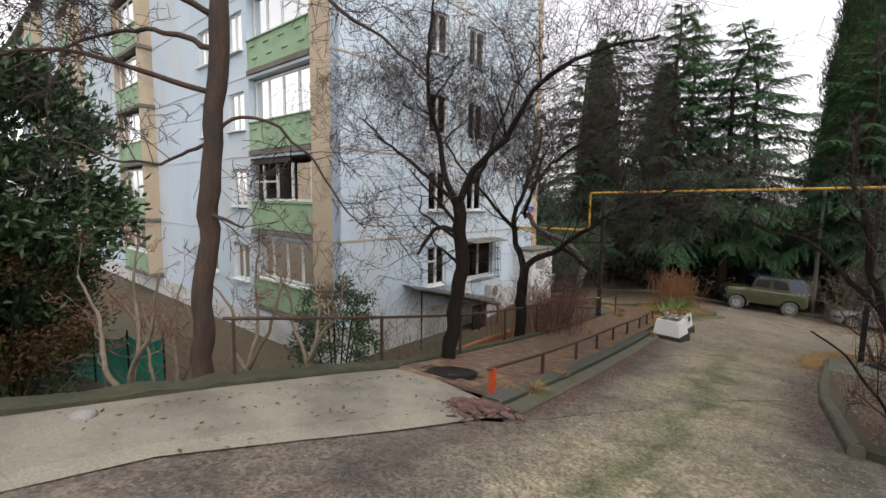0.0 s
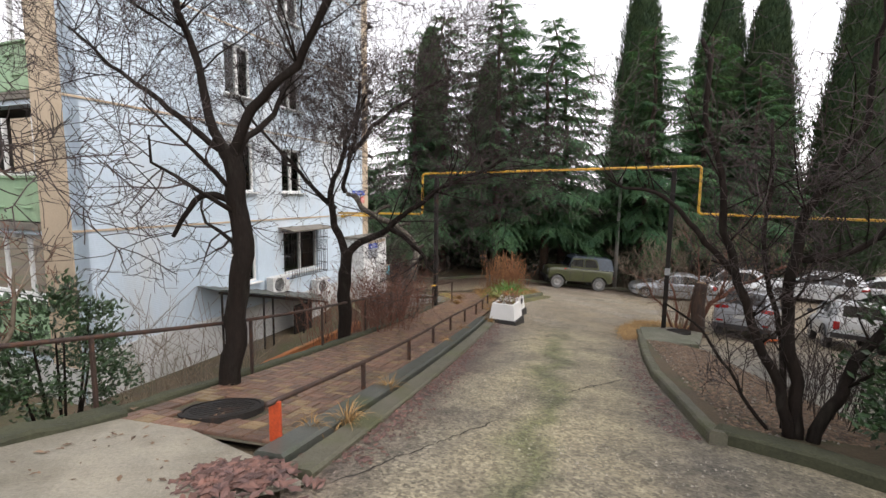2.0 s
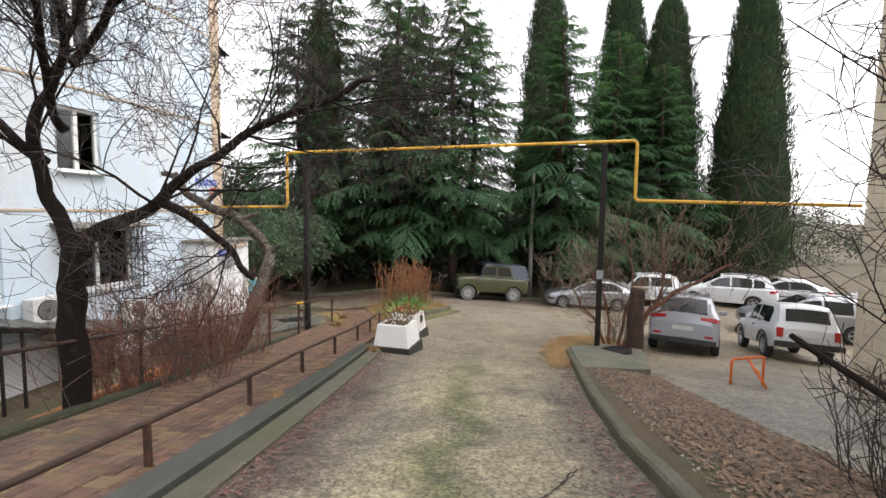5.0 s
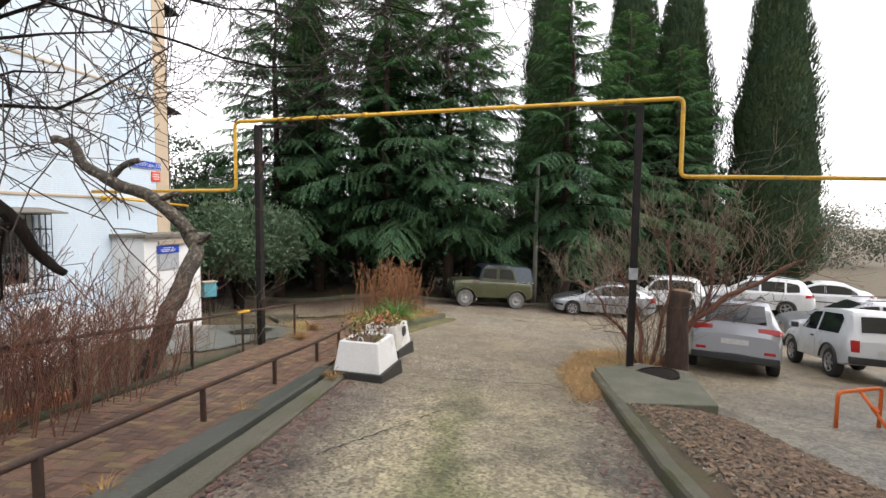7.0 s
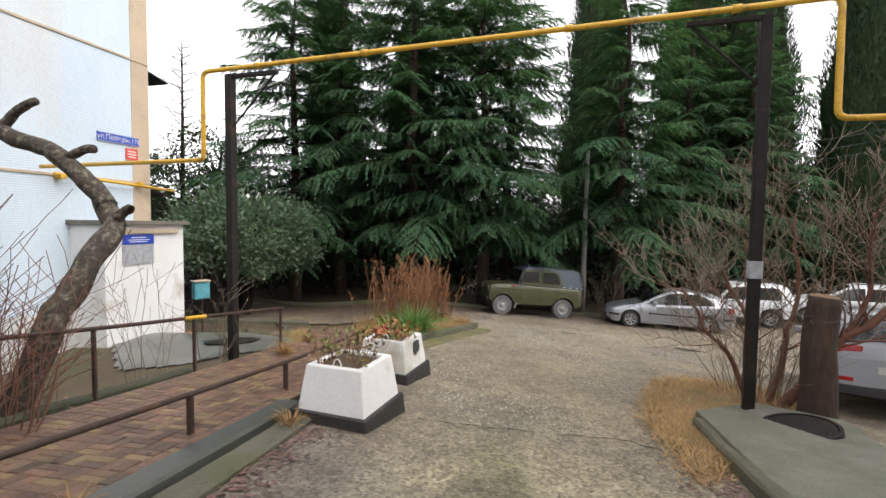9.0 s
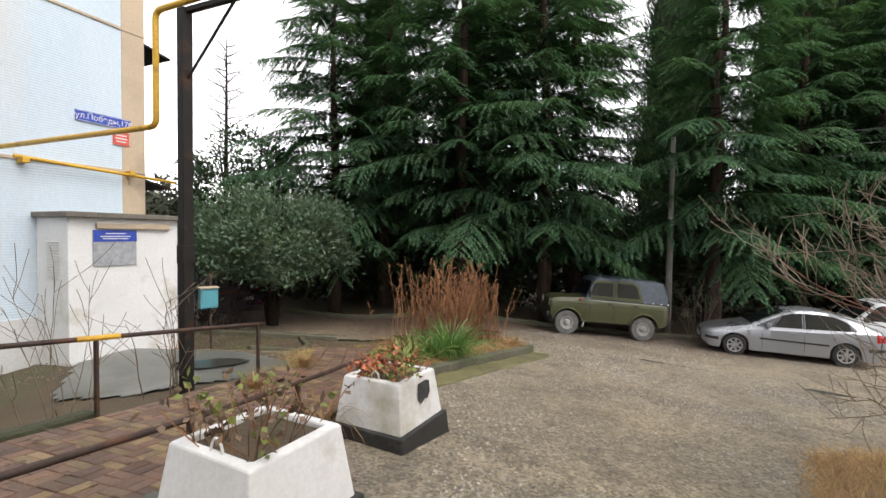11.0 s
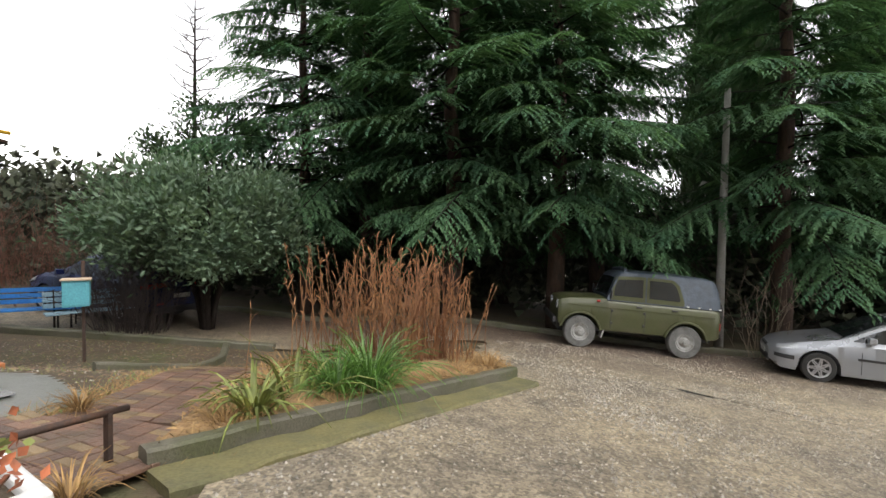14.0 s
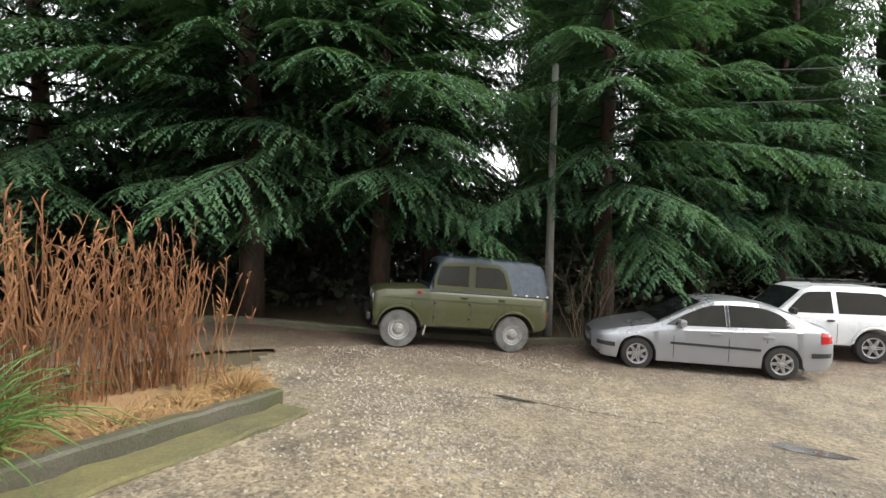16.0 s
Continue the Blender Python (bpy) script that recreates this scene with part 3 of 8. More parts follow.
def swalk(p, s0=5.2, s1=16.9):
    return [walk_xy(s0, p), walk_xy((s0 + s1) / 2, p), walk_xy(s1, p)]


band("kerb_road", swalk(-2.27, 4.9, 15.5), 0.27, 0.06, -0.1, M_KERB, "low mossy concrete kerb along the drive", seed=2, wobble=0.003)
band("kerb_walk", swalk(-2.58, 5.0, 15.9), 0.27, 0.105, -0.1, M_GUTTER, "wet dark concrete edging beside the paved walk", seed=3, wobble=0.002)
band("kerb_outer", swalk(-4.62, 5.3, 16.9), 0.16, 0.09, -0.5, M_MOSSY, "mossy concrete edging of the paved walk", seed=4)

# pale concrete apron before the walk, and its low mossy parapet
apron = Shape()
APRON = [((-12.6, -9.6), (-10.4, -9.6)), ((-3.9, 3.2), (-2.75, 2.3)), ((-3.35, 3.9), (-2.1, 3.2)), ((-2.5, 5.1), (-1.3, 3.75)), ((-1.7, 6.0), (-0.45, 4.3)), ((-0.87, 6.85), (0.5, 5.0)), ((-0.55, 7.1), (0.9, 5.15))]
rows = []
for (x0, y0), (x1, y1) in APRON:
    rows.append([(x0 + (x1 - x0) * i / 8, y0 + (y1 - y0) * i / 8) for i in range(9)])
for r0, r1 in zip(rows, rows[1:]):
    for i in range(8):
        q = [r0[i], r0[i + 1], r1[i + 1], r1[i]]
        lift = lambda x, y, e: zg(x, y) + (0.015 if e else 0.055)
        apron.add([(x, y, lift(x, y, k in (1, 2) and i == 7)) for k, (x, y) in enumerate(q)], [(0, 1, 2, 3)])
structure("pavement_apron", apron, M_CONC, "pale worn concrete pavement with dirt patches")
band("parapet", [(-13.0, -9.3), (-3.75, 3.55), (-2.62, 5.08), (-1.6, 6.2), (-0.75, 7.0)], 0.28, 0.13, -0.6, M_MOSSY, "low mossy concrete parapet at the garden's edge", seed=5, wobble=0.025)

# kerbs of the verge beside the lot
KERB_R = [(4.95, 5.15), (5.9, 6.45), (7.0, 8.0), (8.2, 9.45), (9.75, 11.2), (11.1, 12.75)]
band("kerb_verge", KERB_R, 0.17, 0.14, -0.15, M_KERB, "mossy concrete kerb along the leaf-strewn verge", seed=6, wobble=0.012)
band("kerb_corner", [(5.1, 5.3), (5.45, 4.5), (5.6, 3.4), (5.4, 1.5), (4.6, -2.0)], 0.24, 0.16, -0.2, M_MOSSY, "green mossy kerb at the bend", seed=7)

# verge: bare ground with litter between the kerb and the lot, and the patch of dry grass beyond
verge = Shape()
VERGE_IN = KERB_R[:5]
VERGE_OUT = [(6.9, 4.2), (7.6, 5.7), (8.6, 7.2), (9.7, 8.7), (10.9, 10.2)]
for i in range(4):
    for j in range(6):
        q = []
        for a, b in ((i, j), (i, j + 1), (i + 1, j + 1), (i + 1, j)):
            t = b / 6
            x = VERGE_IN[a][0] * (1 - t) + VERGE_OUT[a][0] * t
            y = VERGE_IN[a][1] * (1 - t) + VERGE_OUT[a][1] * t
            q.append((x, y, zg(x, y) + 0.12 - 0.10 * t * t + 0.02 * noise.noise((x * 2, y * 2, 0))))
        verge.add(q, [(0, 3, 2, 1)])
structure("verge", verge, M_SOIL, "bare verge strewn with dead leaves and stones", smooth=True)
bed = Shape()
for i in range(8):
    for j in range(8):
        q = []
        for a, b in ((i, j), (i, j + 1), (i + 1, j + 1), (i + 1, j)):
            u, t = a / 8, b / 8
            x = 4.7 + (5.9 - 5.5 * u) * t + 0.9 * (1 - u)
            y = 5.2 - 8.0 * u + (-0.7 - 0.3 * u) * t
            q.append((x, y, zg(x, y) + 0.10 - 0.1 * t))
        bed.add(q, [(0, 1, 2, 3)])
structure("flower_bed", bed, M_SOIL, "earth bed behind the mossy kerb", smooth=True)
GRASS = [(9.55, 11.65), (10.15, 12.45), (10.7, 13.15), (11.9, 14.1), (13.1, 14.95), (14.2, 14.9), (14.7, 14.0), (14.2, 13.1), (13.0, 12.4), (11.4, 12.6), (10.4, 11.85)]
grass_patch = Shape()
gc = (12.4, 13.6)
for i in range(len(GRASS)):
    p, q = GRASS[i], GRASS[(i + 1) % len(GRASS)]
    for k in range(4):
        t0, t1 = k / 4, (k + 1) / 4
        quad = [(gc[0] + (e[0] - gc[0]) * t, gc[1] + (e[1] - gc[1]) * t, t) for e, t in ((p, t0), (p, t1), (q, t1), (q, t0))]
        grass_patch.add([(x, y, zg(x, y) + 0.012 + 0.07 * (1 - t * t)) for x, y, t in quad], [(0, 1, 2, 3)])
structure("grass_patch", grass_patch, M_GRASSY, "patch of flattened dry grass", smooth=True)

# planting island with its kerbs
ISL_IN = [(8.55, 17.75), (9.4, 18.45), (10.5, 19.35), (12.75, 20.95)]
band("kerb_island", ISL_IN, 0.16, 0.17, -0.2, M_KERB, "weathered concrete kerb round the planted island", seed=8)
band("kerb_island_foot", [(8.72, 17.52), (9.57, 18.2), (10.68, 19.08), (12.85, 20.65)], 0.44, 0.04, -0.2, M_YMOSS, "mossy concrete footing of the island kerb", seed=9, wobble=0.02)
band("kerb_far", [(-9, 30.2), (7, 29.25), (9, 28.35), (12, 26.85), (14.8, 25.45), (19, 23.65), (25, 21.25), (34, 18.2)], 0.18, 0.14, -0.2, M_KERB, "low concrete kerb before the conifers", seed=10)
isl = Shape()
isl.v = [(x, y, zg(x, y) + 0.1) for x, y in ISLAND] + [(10.4, 20.6, zg(10.4, 20.6) + 0.2)]
isl.f = [(i, (i + 1) % len(ISLAND), len(ISLAND)) for i in range(len(ISLAND))]
structure("island_bed", isl, M_GRASSY, "earth of the island covered in dry grass and litter", smooth=True)
band("kerb_yard", [(-6.0, 27.55), (0.0, 26.4), (4.0, 25.6), (8.6, 24.7)], 0.2, 0.1, -0.7, M_KERB, "low kerb between the far road and the garden bed", seed=13, wobble=0.01)
band("edging_bed", [(6.55, 21.5), (7.15, 22.1), (7.55, 22.8), (7.75, 23.7), (7.6, 24.7)], 0.13, 0.09, -0.3, M_KERB, "curved mossy edging of the garden bed", height=lambda x, y: zy(x, y) + 0.05, seed=14, wobble=0.012)
# wet concrete yard and dry verge beside the annex
WET = [(4.4, 18.6), (5.9, 18.0), (6.9, 18.5), (7.5, 19.4), (6.6, 20.4), (5.6, 20.6), (4.7, 21.6), (3.9, 21.0)]
sheet("wet_concrete", np.arange(3.8, 7.7, 0.1), np.arange(17.9, 21.8, 0.1), lambda x, y: ground_height(x, y) + 0.03, M_WETCONC, "wet grey concrete slab with puddles", lambda x, y: inside(WET, x, y))


# ---- block of flats ----
WA = Vector((-3.25, 13.40))
WU = Vector((0.660, 0.751))
WN = Vector((0.751, -0.660))
FLOOR0, STOREY = -2.53, 2.76
BASE, ROOF = -3.9, -2.53 + 2.76 * 7 + 0.5


def wall_frame(a, z, off, long_side=False):
    """A pose on the block's wall: x along it, y into the building, z up."""
    if long_side:
        p = WA - WN * a - WU * off
        ang = math.atan2(-WN.y, -WN.x)
        # x runs from the near corner along the long side; y points inward
        m = Matrix(((-WN.x, WU.x, 0, p.x), (-WN.y, WU.y, 0, p.y), (0, 0, 1, z), (0, 0, 0, 1)))
    else:
        p = WA + WU * a + WN * off
        m = Matrix(((WU.x, -WN.x, 0, p.x), (WU.y, -WN.y, 0, p.y), (0, 0, 1, z), (0, 0, 0, 1)))
    return m


def pierced_wall(m, x0, x1, z0, z1, holes, thick=0.3):
    """A wall with openings that go through it: holes are (x0, z0, x1, z1)."""
    s = Shape()
    xs = sorted({x0, x1, *[h[0] for h in holes], *[h[2] for h in holes]})
    zs = sorted({z0, z1, *[h[1] for h in holes], *[h[3] for h in holes]})

    def q(*c):
        s.add([m @ Vector(p) for p in c], [(0, 1, 2, 3)])

    for a, b in zip(xs, xs[1:]):
        for c, d in zip(zs, zs[1:]):
            if any(h[0] <= (a + b) / 2 <= h[2] and h[1] <= (c + d) / 2 <= h[3] for h in holes):
                continue
            q((a, 0, c), (b, 0, c), (b, 0, d), (a, 0, d))
            q((b, thick, c), (a, thick, c), (a, thick, d), (b, thick, d))
    for a, c, b, d in holes:
        q((a, 0, c), (a, thick, c), (b, thick, c), (b, 0, c))
        q((a, 0, d), (b, 0, d), (b, thick, d), (a, thick, d))
        q((a, 0, c), (a, 0, d), (a, thick, d), (a, thick, c))
        q((b, 0, c), (b, thick, c), (b, thick, d), (b, 0, d))
    q((x0, 0, z1), (x1, 0, z1), (x1, thick, z1), (x0, thick, z1))
    q((x0, thick, z0), (x0, 0, z0), (x0, 0, z1), (x0, thick, z1))
    q((x1, 0, z0), (x1, thick, z0), (x1, thick, z1), (x1, 0, z1))
    return s


window_count = [0]


def window(m, w, h, parent, lights=2, curtain=0.5, label="white plastic window with dark panes", split=0.0, bars=0.06, glass=None):
    """A framed window in an opening: m at the opening's lower corner, x along, y inward."""
    window_count[0] += 1
    f = Shape()
    d = 0.07
    for x in (bars / 2, w - bars / 2):
        f.box(m @ pose(x, 0.12, h / 2), bars, d, h, 0.008)
    for z in (bars / 2, h - bars / 2):
        f.box(m @ pose(w / 2, 0.12, z), w - 2 * bars, d, bars, 0.008)
    for i in range(1, lights):
        f.box(m @ pose(w * i / lights, 0.12, h / 2), bars * 1.4, d, h - 2 * bars, 0.008)
    if split:
        f.box(m @ pose(w / lights / 2, 0.12, h * split), w / lights - bars * 1.7, d, bars, 0.008)
    win = part("window_frame", f, M_FRAME, parent, label)
    for i in range(lights):
        a, b = w * i / lights, w * (i + 1) / lights
        g = Shape().box(m @ pose((a + b) / 2, 0.12, h / 2), (b - a) - bars, 0.012, h - bars)
        p = part("pane", g, glass or M_GLASS, win)
        p.visible_shadow = False
    sill = Shape().box(m @ pose(w / 2, -0.05, -0.02), w + 0.12, 0.2, 0.035, 0.008)
    part("window_sill", sill, M_FRAME, win)
    if curtain:
        n = 14
        for side in (0, 1):
            c = Shape()
            for i in range(n):
                x0 = 0.03 + (w * curtain / 2) * i / n if side == 0 else w - 0.03 - (w * curtain / 2) * i / n
                x1 = 0.03 + (w * curtain / 2) * (i + 1) / n if side == 0 else w - 0.03 - (w * curtain / 2) * (i + 1) / n
                y0, y1 = 0.27 + 0.03 * (i % 2), 0.27 + 0.03 * ((i + 1) % 2)
                c.add([m @ Vector(p) for p in ((x0, y0, 0), (x1, y1, 0), (x1, y1, h), (x0, y0, h))], [(0, 1, 2, 3)])
            part("curtain", c, M_CURTAIN, win)
    return win


# end wall
house = thing("apartment_building", pose(WA.x, WA.y, YARD), "tall panel block of flats with pale blue walls and green balconies", "building")
HI = house.matrix_basis.inverted()


def E_(a, z, off=0.0):
    return HI @ wall_frame(a, z, off)


def L_(a, z, off=0.0):
    return HI @ wall_frame(a, z, off, True)


END_L = 11.75
end_holes = []
for k in range(7):
    z = FLOOR0 + STOREY * k
    end_holes.append((4.1, z + 0.85, 5.12, z + 2.3, 1, k))
    w1 = (6.3, 8.15) if k == 0 else (6.3, 7.35)
    end_holes.append((w1[0], z + 0.85, w1[1], z + 2.3, 2, k))
wall_e = part("wall", pierced_wall(E_(0, 0), 0.0, END_L, BASE, ROOF, [h[:4] for h in end_holes]), M_BLUEWALL, house, "pale blue rendered end wall with rain streaks")
for a, c, b, d, col, k in end_holes:
    window(E_(a, c), b - a, d - c, house, 2, 0.25 if k else 0.0, split=0.62 if col == 1 and k == 0 else 0.0, bars=0.07)
# string courses and corner strip
for k in range(1, 8):
    part("string_course", Shape().box(E_(END_L / 2, FLOOR0 + STOREY * k - 0.02, 0.012), END_L, 0.024, 0.05, 0.006), M_BEIGE, house, "thin beige joint line between storeys")
part("corner_strip", Shape().box(E_(END_L - 0.22, (BASE + ROOF) / 2, 0.006), 0.44, 0.012, ROOF - BASE), M_BEIGE, house, "beige painted corner strip")
part("plinth", Shape().box(E_(END_L / 2 - 0.3, (BASE - 2.45) / 2, 0.02), END_L - 0.7, 0.04, -2.45 - BASE), M_PLINTH, house, "stained whitewashed plinth")

# long side
long_holes, loggias = [], []
LONG = 56.0
for k in range(7):
    z = FLOOR0 + STOREY * k
    for bay in range(4):
        o = bay * 13.6
        loggias.append((o + 1.02, o + 4.9, k, bay))
        long_holes.append((o + 1.02, z + 0.02, o + 4.9, z + 2.62))
        for a, b in ((5.25, 6.5), (8.0, 9.1)):
            long_holes.append((o + a, z + 0.9, o + b, z + 2.28))
wall_l = part("wall", pierced_wall(L_(0, 0), 0.0, LONG, BASE, ROOF, long_holes), M_BLUEWALL, house, "pale blue panel front with loggias")
for a, c, b, d in long_holes:
    if b - a < 2 and a < 30:
        window(L_(a, c), b - a, d - c, house, 2, 0.3, bars=0.07)
part("corner_strip", Shape().box(L_(0.5, (BASE + ROOF) / 2, 0.01), 1.0, 0.02, ROOF - BASE), M_BEIGE, house, "beige painted corner pier")
for k in range(1, 8):
    for o, e in ((4.95, 14.55), (18.55, 28.0)):
        part("panel_joint", Shape().box(L_((o + e) / 2, FLOOR0 + STOREY * k - 0.04, 0.01), e - o, 0.02, 0.04), M_PLINTH, house, "grey joint between wall panels")
part("plinth", Shape().box(L_(LONG / 2, (BASE - 2.75) / 2, 0.02), LONG, 0.04, -2.75 - BASE), M_PLINTH, house, "stained grey plinth")

for a, b, k, bay in loggias:
    z = FLOOR0 + STOREY * k
    proud = 0.02 if bay == 0 else 0.65
    w = b - a
    slab = Shape().box(L_((a + b) / 2, z + 0.04, proud / 2 - 0.55), w + (0.0 if bay == 0 else 0.2), 1.2 + proud, 0.16, 0.01)
    balcony = part("balcony", slab, M_SLAB, house, "loggia with green parapet panels")
    pan = Shape().box(L_((a + b) / 2, z + 0.62, proud - 0.03), w, 0.06, 0.94, 0.01)
    pp = part("parapet_panel", pan, M_GREEN, balcony, "green painted parapet with moulded brackets")
    ribs = Shape()
    for i in range(4):
        for zz in (0.45, 0.86):
            x = a + w * (i + 0.5) / 4 + (0.1 if zz > 0.6 else -0.1)
            ribs.box(L_(x, z + zz, proud + 0.02), 0.34, 0.05, 0.035, 0.01)
    ribs.box(L_((a + b) / 2, z + 1.1, proud + 0.01), w, 0.09, 0.05, 0.01)
    part("moulding", ribs, M_GREEN, balcony)
    for x in (a + 0.03, b - 0.03):
        if bay:
            part("side_wall", Shape().box(L_(x, z + STOREY / 2, proud / 2), 0.08, proud, STOREY - 0.02), M_BEIGE, balcony, "beige balcony side wall")
    # room behind, its shade put into a dark wall colour
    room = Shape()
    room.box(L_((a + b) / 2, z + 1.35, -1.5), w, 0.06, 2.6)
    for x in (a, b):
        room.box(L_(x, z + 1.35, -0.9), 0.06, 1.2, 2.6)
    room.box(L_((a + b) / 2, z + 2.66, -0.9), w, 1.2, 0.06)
    part("back_wall", room, M_DARK, balcony, "inner walls of the loggia in a dark colour standing for shade")
    if bay == 0 and k == 1:
        # open loggia: sashes, a boarded end and a broken blind
        o = Shape()
        for x in (a + 0.05, a + 1.15, a + 2.1, a + 3.0):
            o.box(L_(x, z + 1.75, -0.05), 0.08, 0.08, 1.25, 0.01)
        o.box(L_(a + 1.5, z + 1.18, -0.05), 3.0, 0.08, 0.08, 0.01)
        o.box(L_(a + 2.9, z + 1.8, -0.05), 1.6, 0.06, 0.06, 0.01)
        part("window_frame", o, M_FRAME, balcony, "old white sash frame standing open")
        part("board", Shape().box(L_(a + 0.45, z + 1.75, -0.06), 0.85, 0.04, 1.2), M_BEIGE, balcony, "beige boarded end")
        part("blind", Shape().box(L_(a + 2.4, z + 2.5, 0.02) @ pose(0, 0, 0, 55), 2.4, 0.25, 0.02), M_BLACKIRON, balcony, "folded dark awning blind")
    elif not (bay == 0 and k == 6):
        m = L_(a + 0.05, z + 1.15, proud - 0.17)
        window(m, w - 0.1, 1.42, balcony, 4, 0.5, "white glazed loggia front", bars=0.08)
# roof and inner floors close the block
part("roof", Shape().box(L_(LONG / 2, ROOF + 0.1, -END_L / 2 + 0.2), LONG + 0.6, END_L + 0.8, 0.25, 0.02), M_SLAB, house, "flat concrete roof with overhanging edge")
# Floors and partitions take the same dark colour in place of room shade.
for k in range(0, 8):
    part("inner_floor", Shape().box(L_(LONG / 2, FLOOR0 + STOREY * k - 0.1, -END_L / 2), LONG - 0.7, END_L - 0.7, 0.12), M_DARK, house, "inner floor coloured dark to stand for an unlit room")
part("inner_wall", Shape().box(L_(LONG / 2, (BASE + ROOF) / 2, -4.5), LONG - 0.7, 0.1, ROOF - BASE - 0.1), M_DARK, house, "inner partition coloured dark to stand for an unlit room")
part("inner_wall", Shape().box(L_(3.6, (BASE + ROOF) / 2, -END_L / 2), 0.1, END_L - 0.7, ROOF - BASE - 0.1), M_DARK, house, "inner partition coloured dark to stand for an unlit room")
part("wall", Shape().box(L_(LONG / 2, (BASE + ROOF) / 2, -END_L + 0.15), LONG, 0.3, ROOF - BASE), M_BLUEWALL, house, "rear wall of the block")
part("wall", Shape().box(L_(LONG - 0.15, (BASE + ROOF) / 2, -END_L / 2), 0.3, END_L - 0.6, ROOF - BASE), M_BLUEWALL, house, "far end wall of the block")
for k in range(0, 7):
    part("awning", Shape().box(L_(1.3, FLOOR0 + STOREY * k + 2.55, -END_L - 0.28) @ pose(0, 0, 0, -12), 2.6, 0.6, 0.04), M_BLACKIRON, house, "dark sheet-metal balcony awning round the corner")

# beige neighbour block across the lot
nb = thing("apartment_building", pose(15.9, 9.0, -4.3), "pale beige stone-clad neighbouring block of flats", "building")
NBM = Matrix(((-0.60, 0.80, 0, 0), (-0.80, -0.60, 0, 0), (0, 0, 1, 0), (0, 0, 0, 1)))
M_STONE = mat("beige_stone_facing", (0.62, 0.54, 0.41), (0.54, 0.47, 0.36), 1.2, 0.85, 0.3, 30, stain=(0.42, 0.37, 0.29), stain_scale=0.8, stain_amount=0.35, random_by="island", spread=0.07)
core = Shape().prism([(0.03, 0.03), (14, 0.03), (14, 12), (0.03, 12)], 0, 14.4, NBM)
part("wall", core, M_JOINT, nb, "mortar behind the facing stones")
stones = Shape()
rnd = random.Random(5)
for r in range(48):
    x = -0.25 * (r % 2)
    while x < 13.9:
        w = rnd.uniform(0.42, 0.62)
        a, b = max(0, x + 0.006), min(14, x + w - 0.006)
        stones.prism([(a, -0.012 - rnd.random() * 0.008), (b, -0.012 - rnd.random() * 0.008), (b, 0.028), (a, 0.028)], r * 0.3 + 0.006, r * 0.3 + 0.294, NBM)
        x += w
    y = -0.25 * (r % 2)
    while y < 11.9:
        w = rnd.uniform(0.42, 0.62)
        a, b = max(0.03, y + 0.006), min(12, y + w - 0.006)
        stones.prism([(-0.015, a), (0.028, a), (0.028, b), (-0.015, b)], r * 0.3 + 0.006, r * 0.3 + 0.294, NBM)
        y += w
part("facing_stone", stones, M_STONE, nb, "beige coursed facing stones", kind="stuff")
part("roof", Shape().prism([(-0.3, -0.3), (14.3, -0.3), (14.3, 12.3), (-0.3, 12.3)], 14.4, 14.65, NBM), M_SLAB, nb, "flat concrete roof slab")

# white meter annex at the end wall
annex = thing("meter_annex", wall_frame(9.9, -3.75, 0.0), "small white annex with flat slab roof and notice board", "annex")
an = Shape().box(pose(0.95, -0.45, 1.5), 1.9, 0.9, 3.0, 0.01)
part("body", an, M_WHITE, annex, "limewashed walls with damp stains at the foot")


# ---- trees and plants ----
rooted = [Vector((0, 0, 0))]


def over_drive(p):
    """Whether a place, seen from the tree now growing, hangs low over the drive, where twigs are kept cut."""
    x, y, z = p + rooted[0]
    return -1.5 < x * WALK_P[0] + y * WALK_P[1] < 1.1 and z < zg(x, y) + 2.7


def grow(shape_thick, shape_thin, rnd, p, d, length, r, level, top, spread=0.75, up=0.12, wander=0.28, kids=(5, 6, 5), thin_from=2, r_min=0.004, shrink=0.55):
    """One limb and all that grows from it."""
    n = max(3 if level < 4 else 2, int(length / (0.28 if level < 2 else 0.16)))
    n = min(n, 9)
    pts, rad = [p.copy()], [r]
    q, dd = p.copy(), d.normalized()
    for i in range(n):
        dd = (dd + Vector((rnd.gauss(0, wander), rnd.gauss(0, wander), rnd.gauss(0, wander * 0.7) + up)) * 0.6).normalized()
        q = q + dd * (length / n)
        if over_drive(q):
            break
        pts.append(q.copy())
        rad.append(max(r_min, r * (1 - 0.72 * (i + 1) / n)))
    n = len(pts) - 1
    if n < 1:
        return
    thin = level >= thin_from
    (shape_thin if thin else shape_thick).tube(pts, rad, 3 if thin else 7, cap=not thin)
    if level >= top:
        return
    for k in range(kids[min(level, len(kids) - 1)]):
        t = rnd.uniform(0.25, 1.0)
        i = min(n - 1, int(t * n))
        base = pts[i].lerp(pts[i + 1], t * n - i)
        axis_d = (pts[i + 1] - pts[i]).normalized()
        side = axis_d.orthogonal().normalized()
        side.rotate(Matrix.Rotation(rnd.uniform(0, 6.283), 3, axis_d))
        nd = (axis_d * (1 - spread * rnd.uniform(0.6, 1.1)) + side * spread).normalized()
        grow(shape_thick, shape_thin, rnd, base, nd, length * shrink * rnd.uniform(0.7, 1.2), max(r_min, rad[i] * 0.55), level + 1, top, spread, up, wander, kids, thin_from, r_min, shrink)


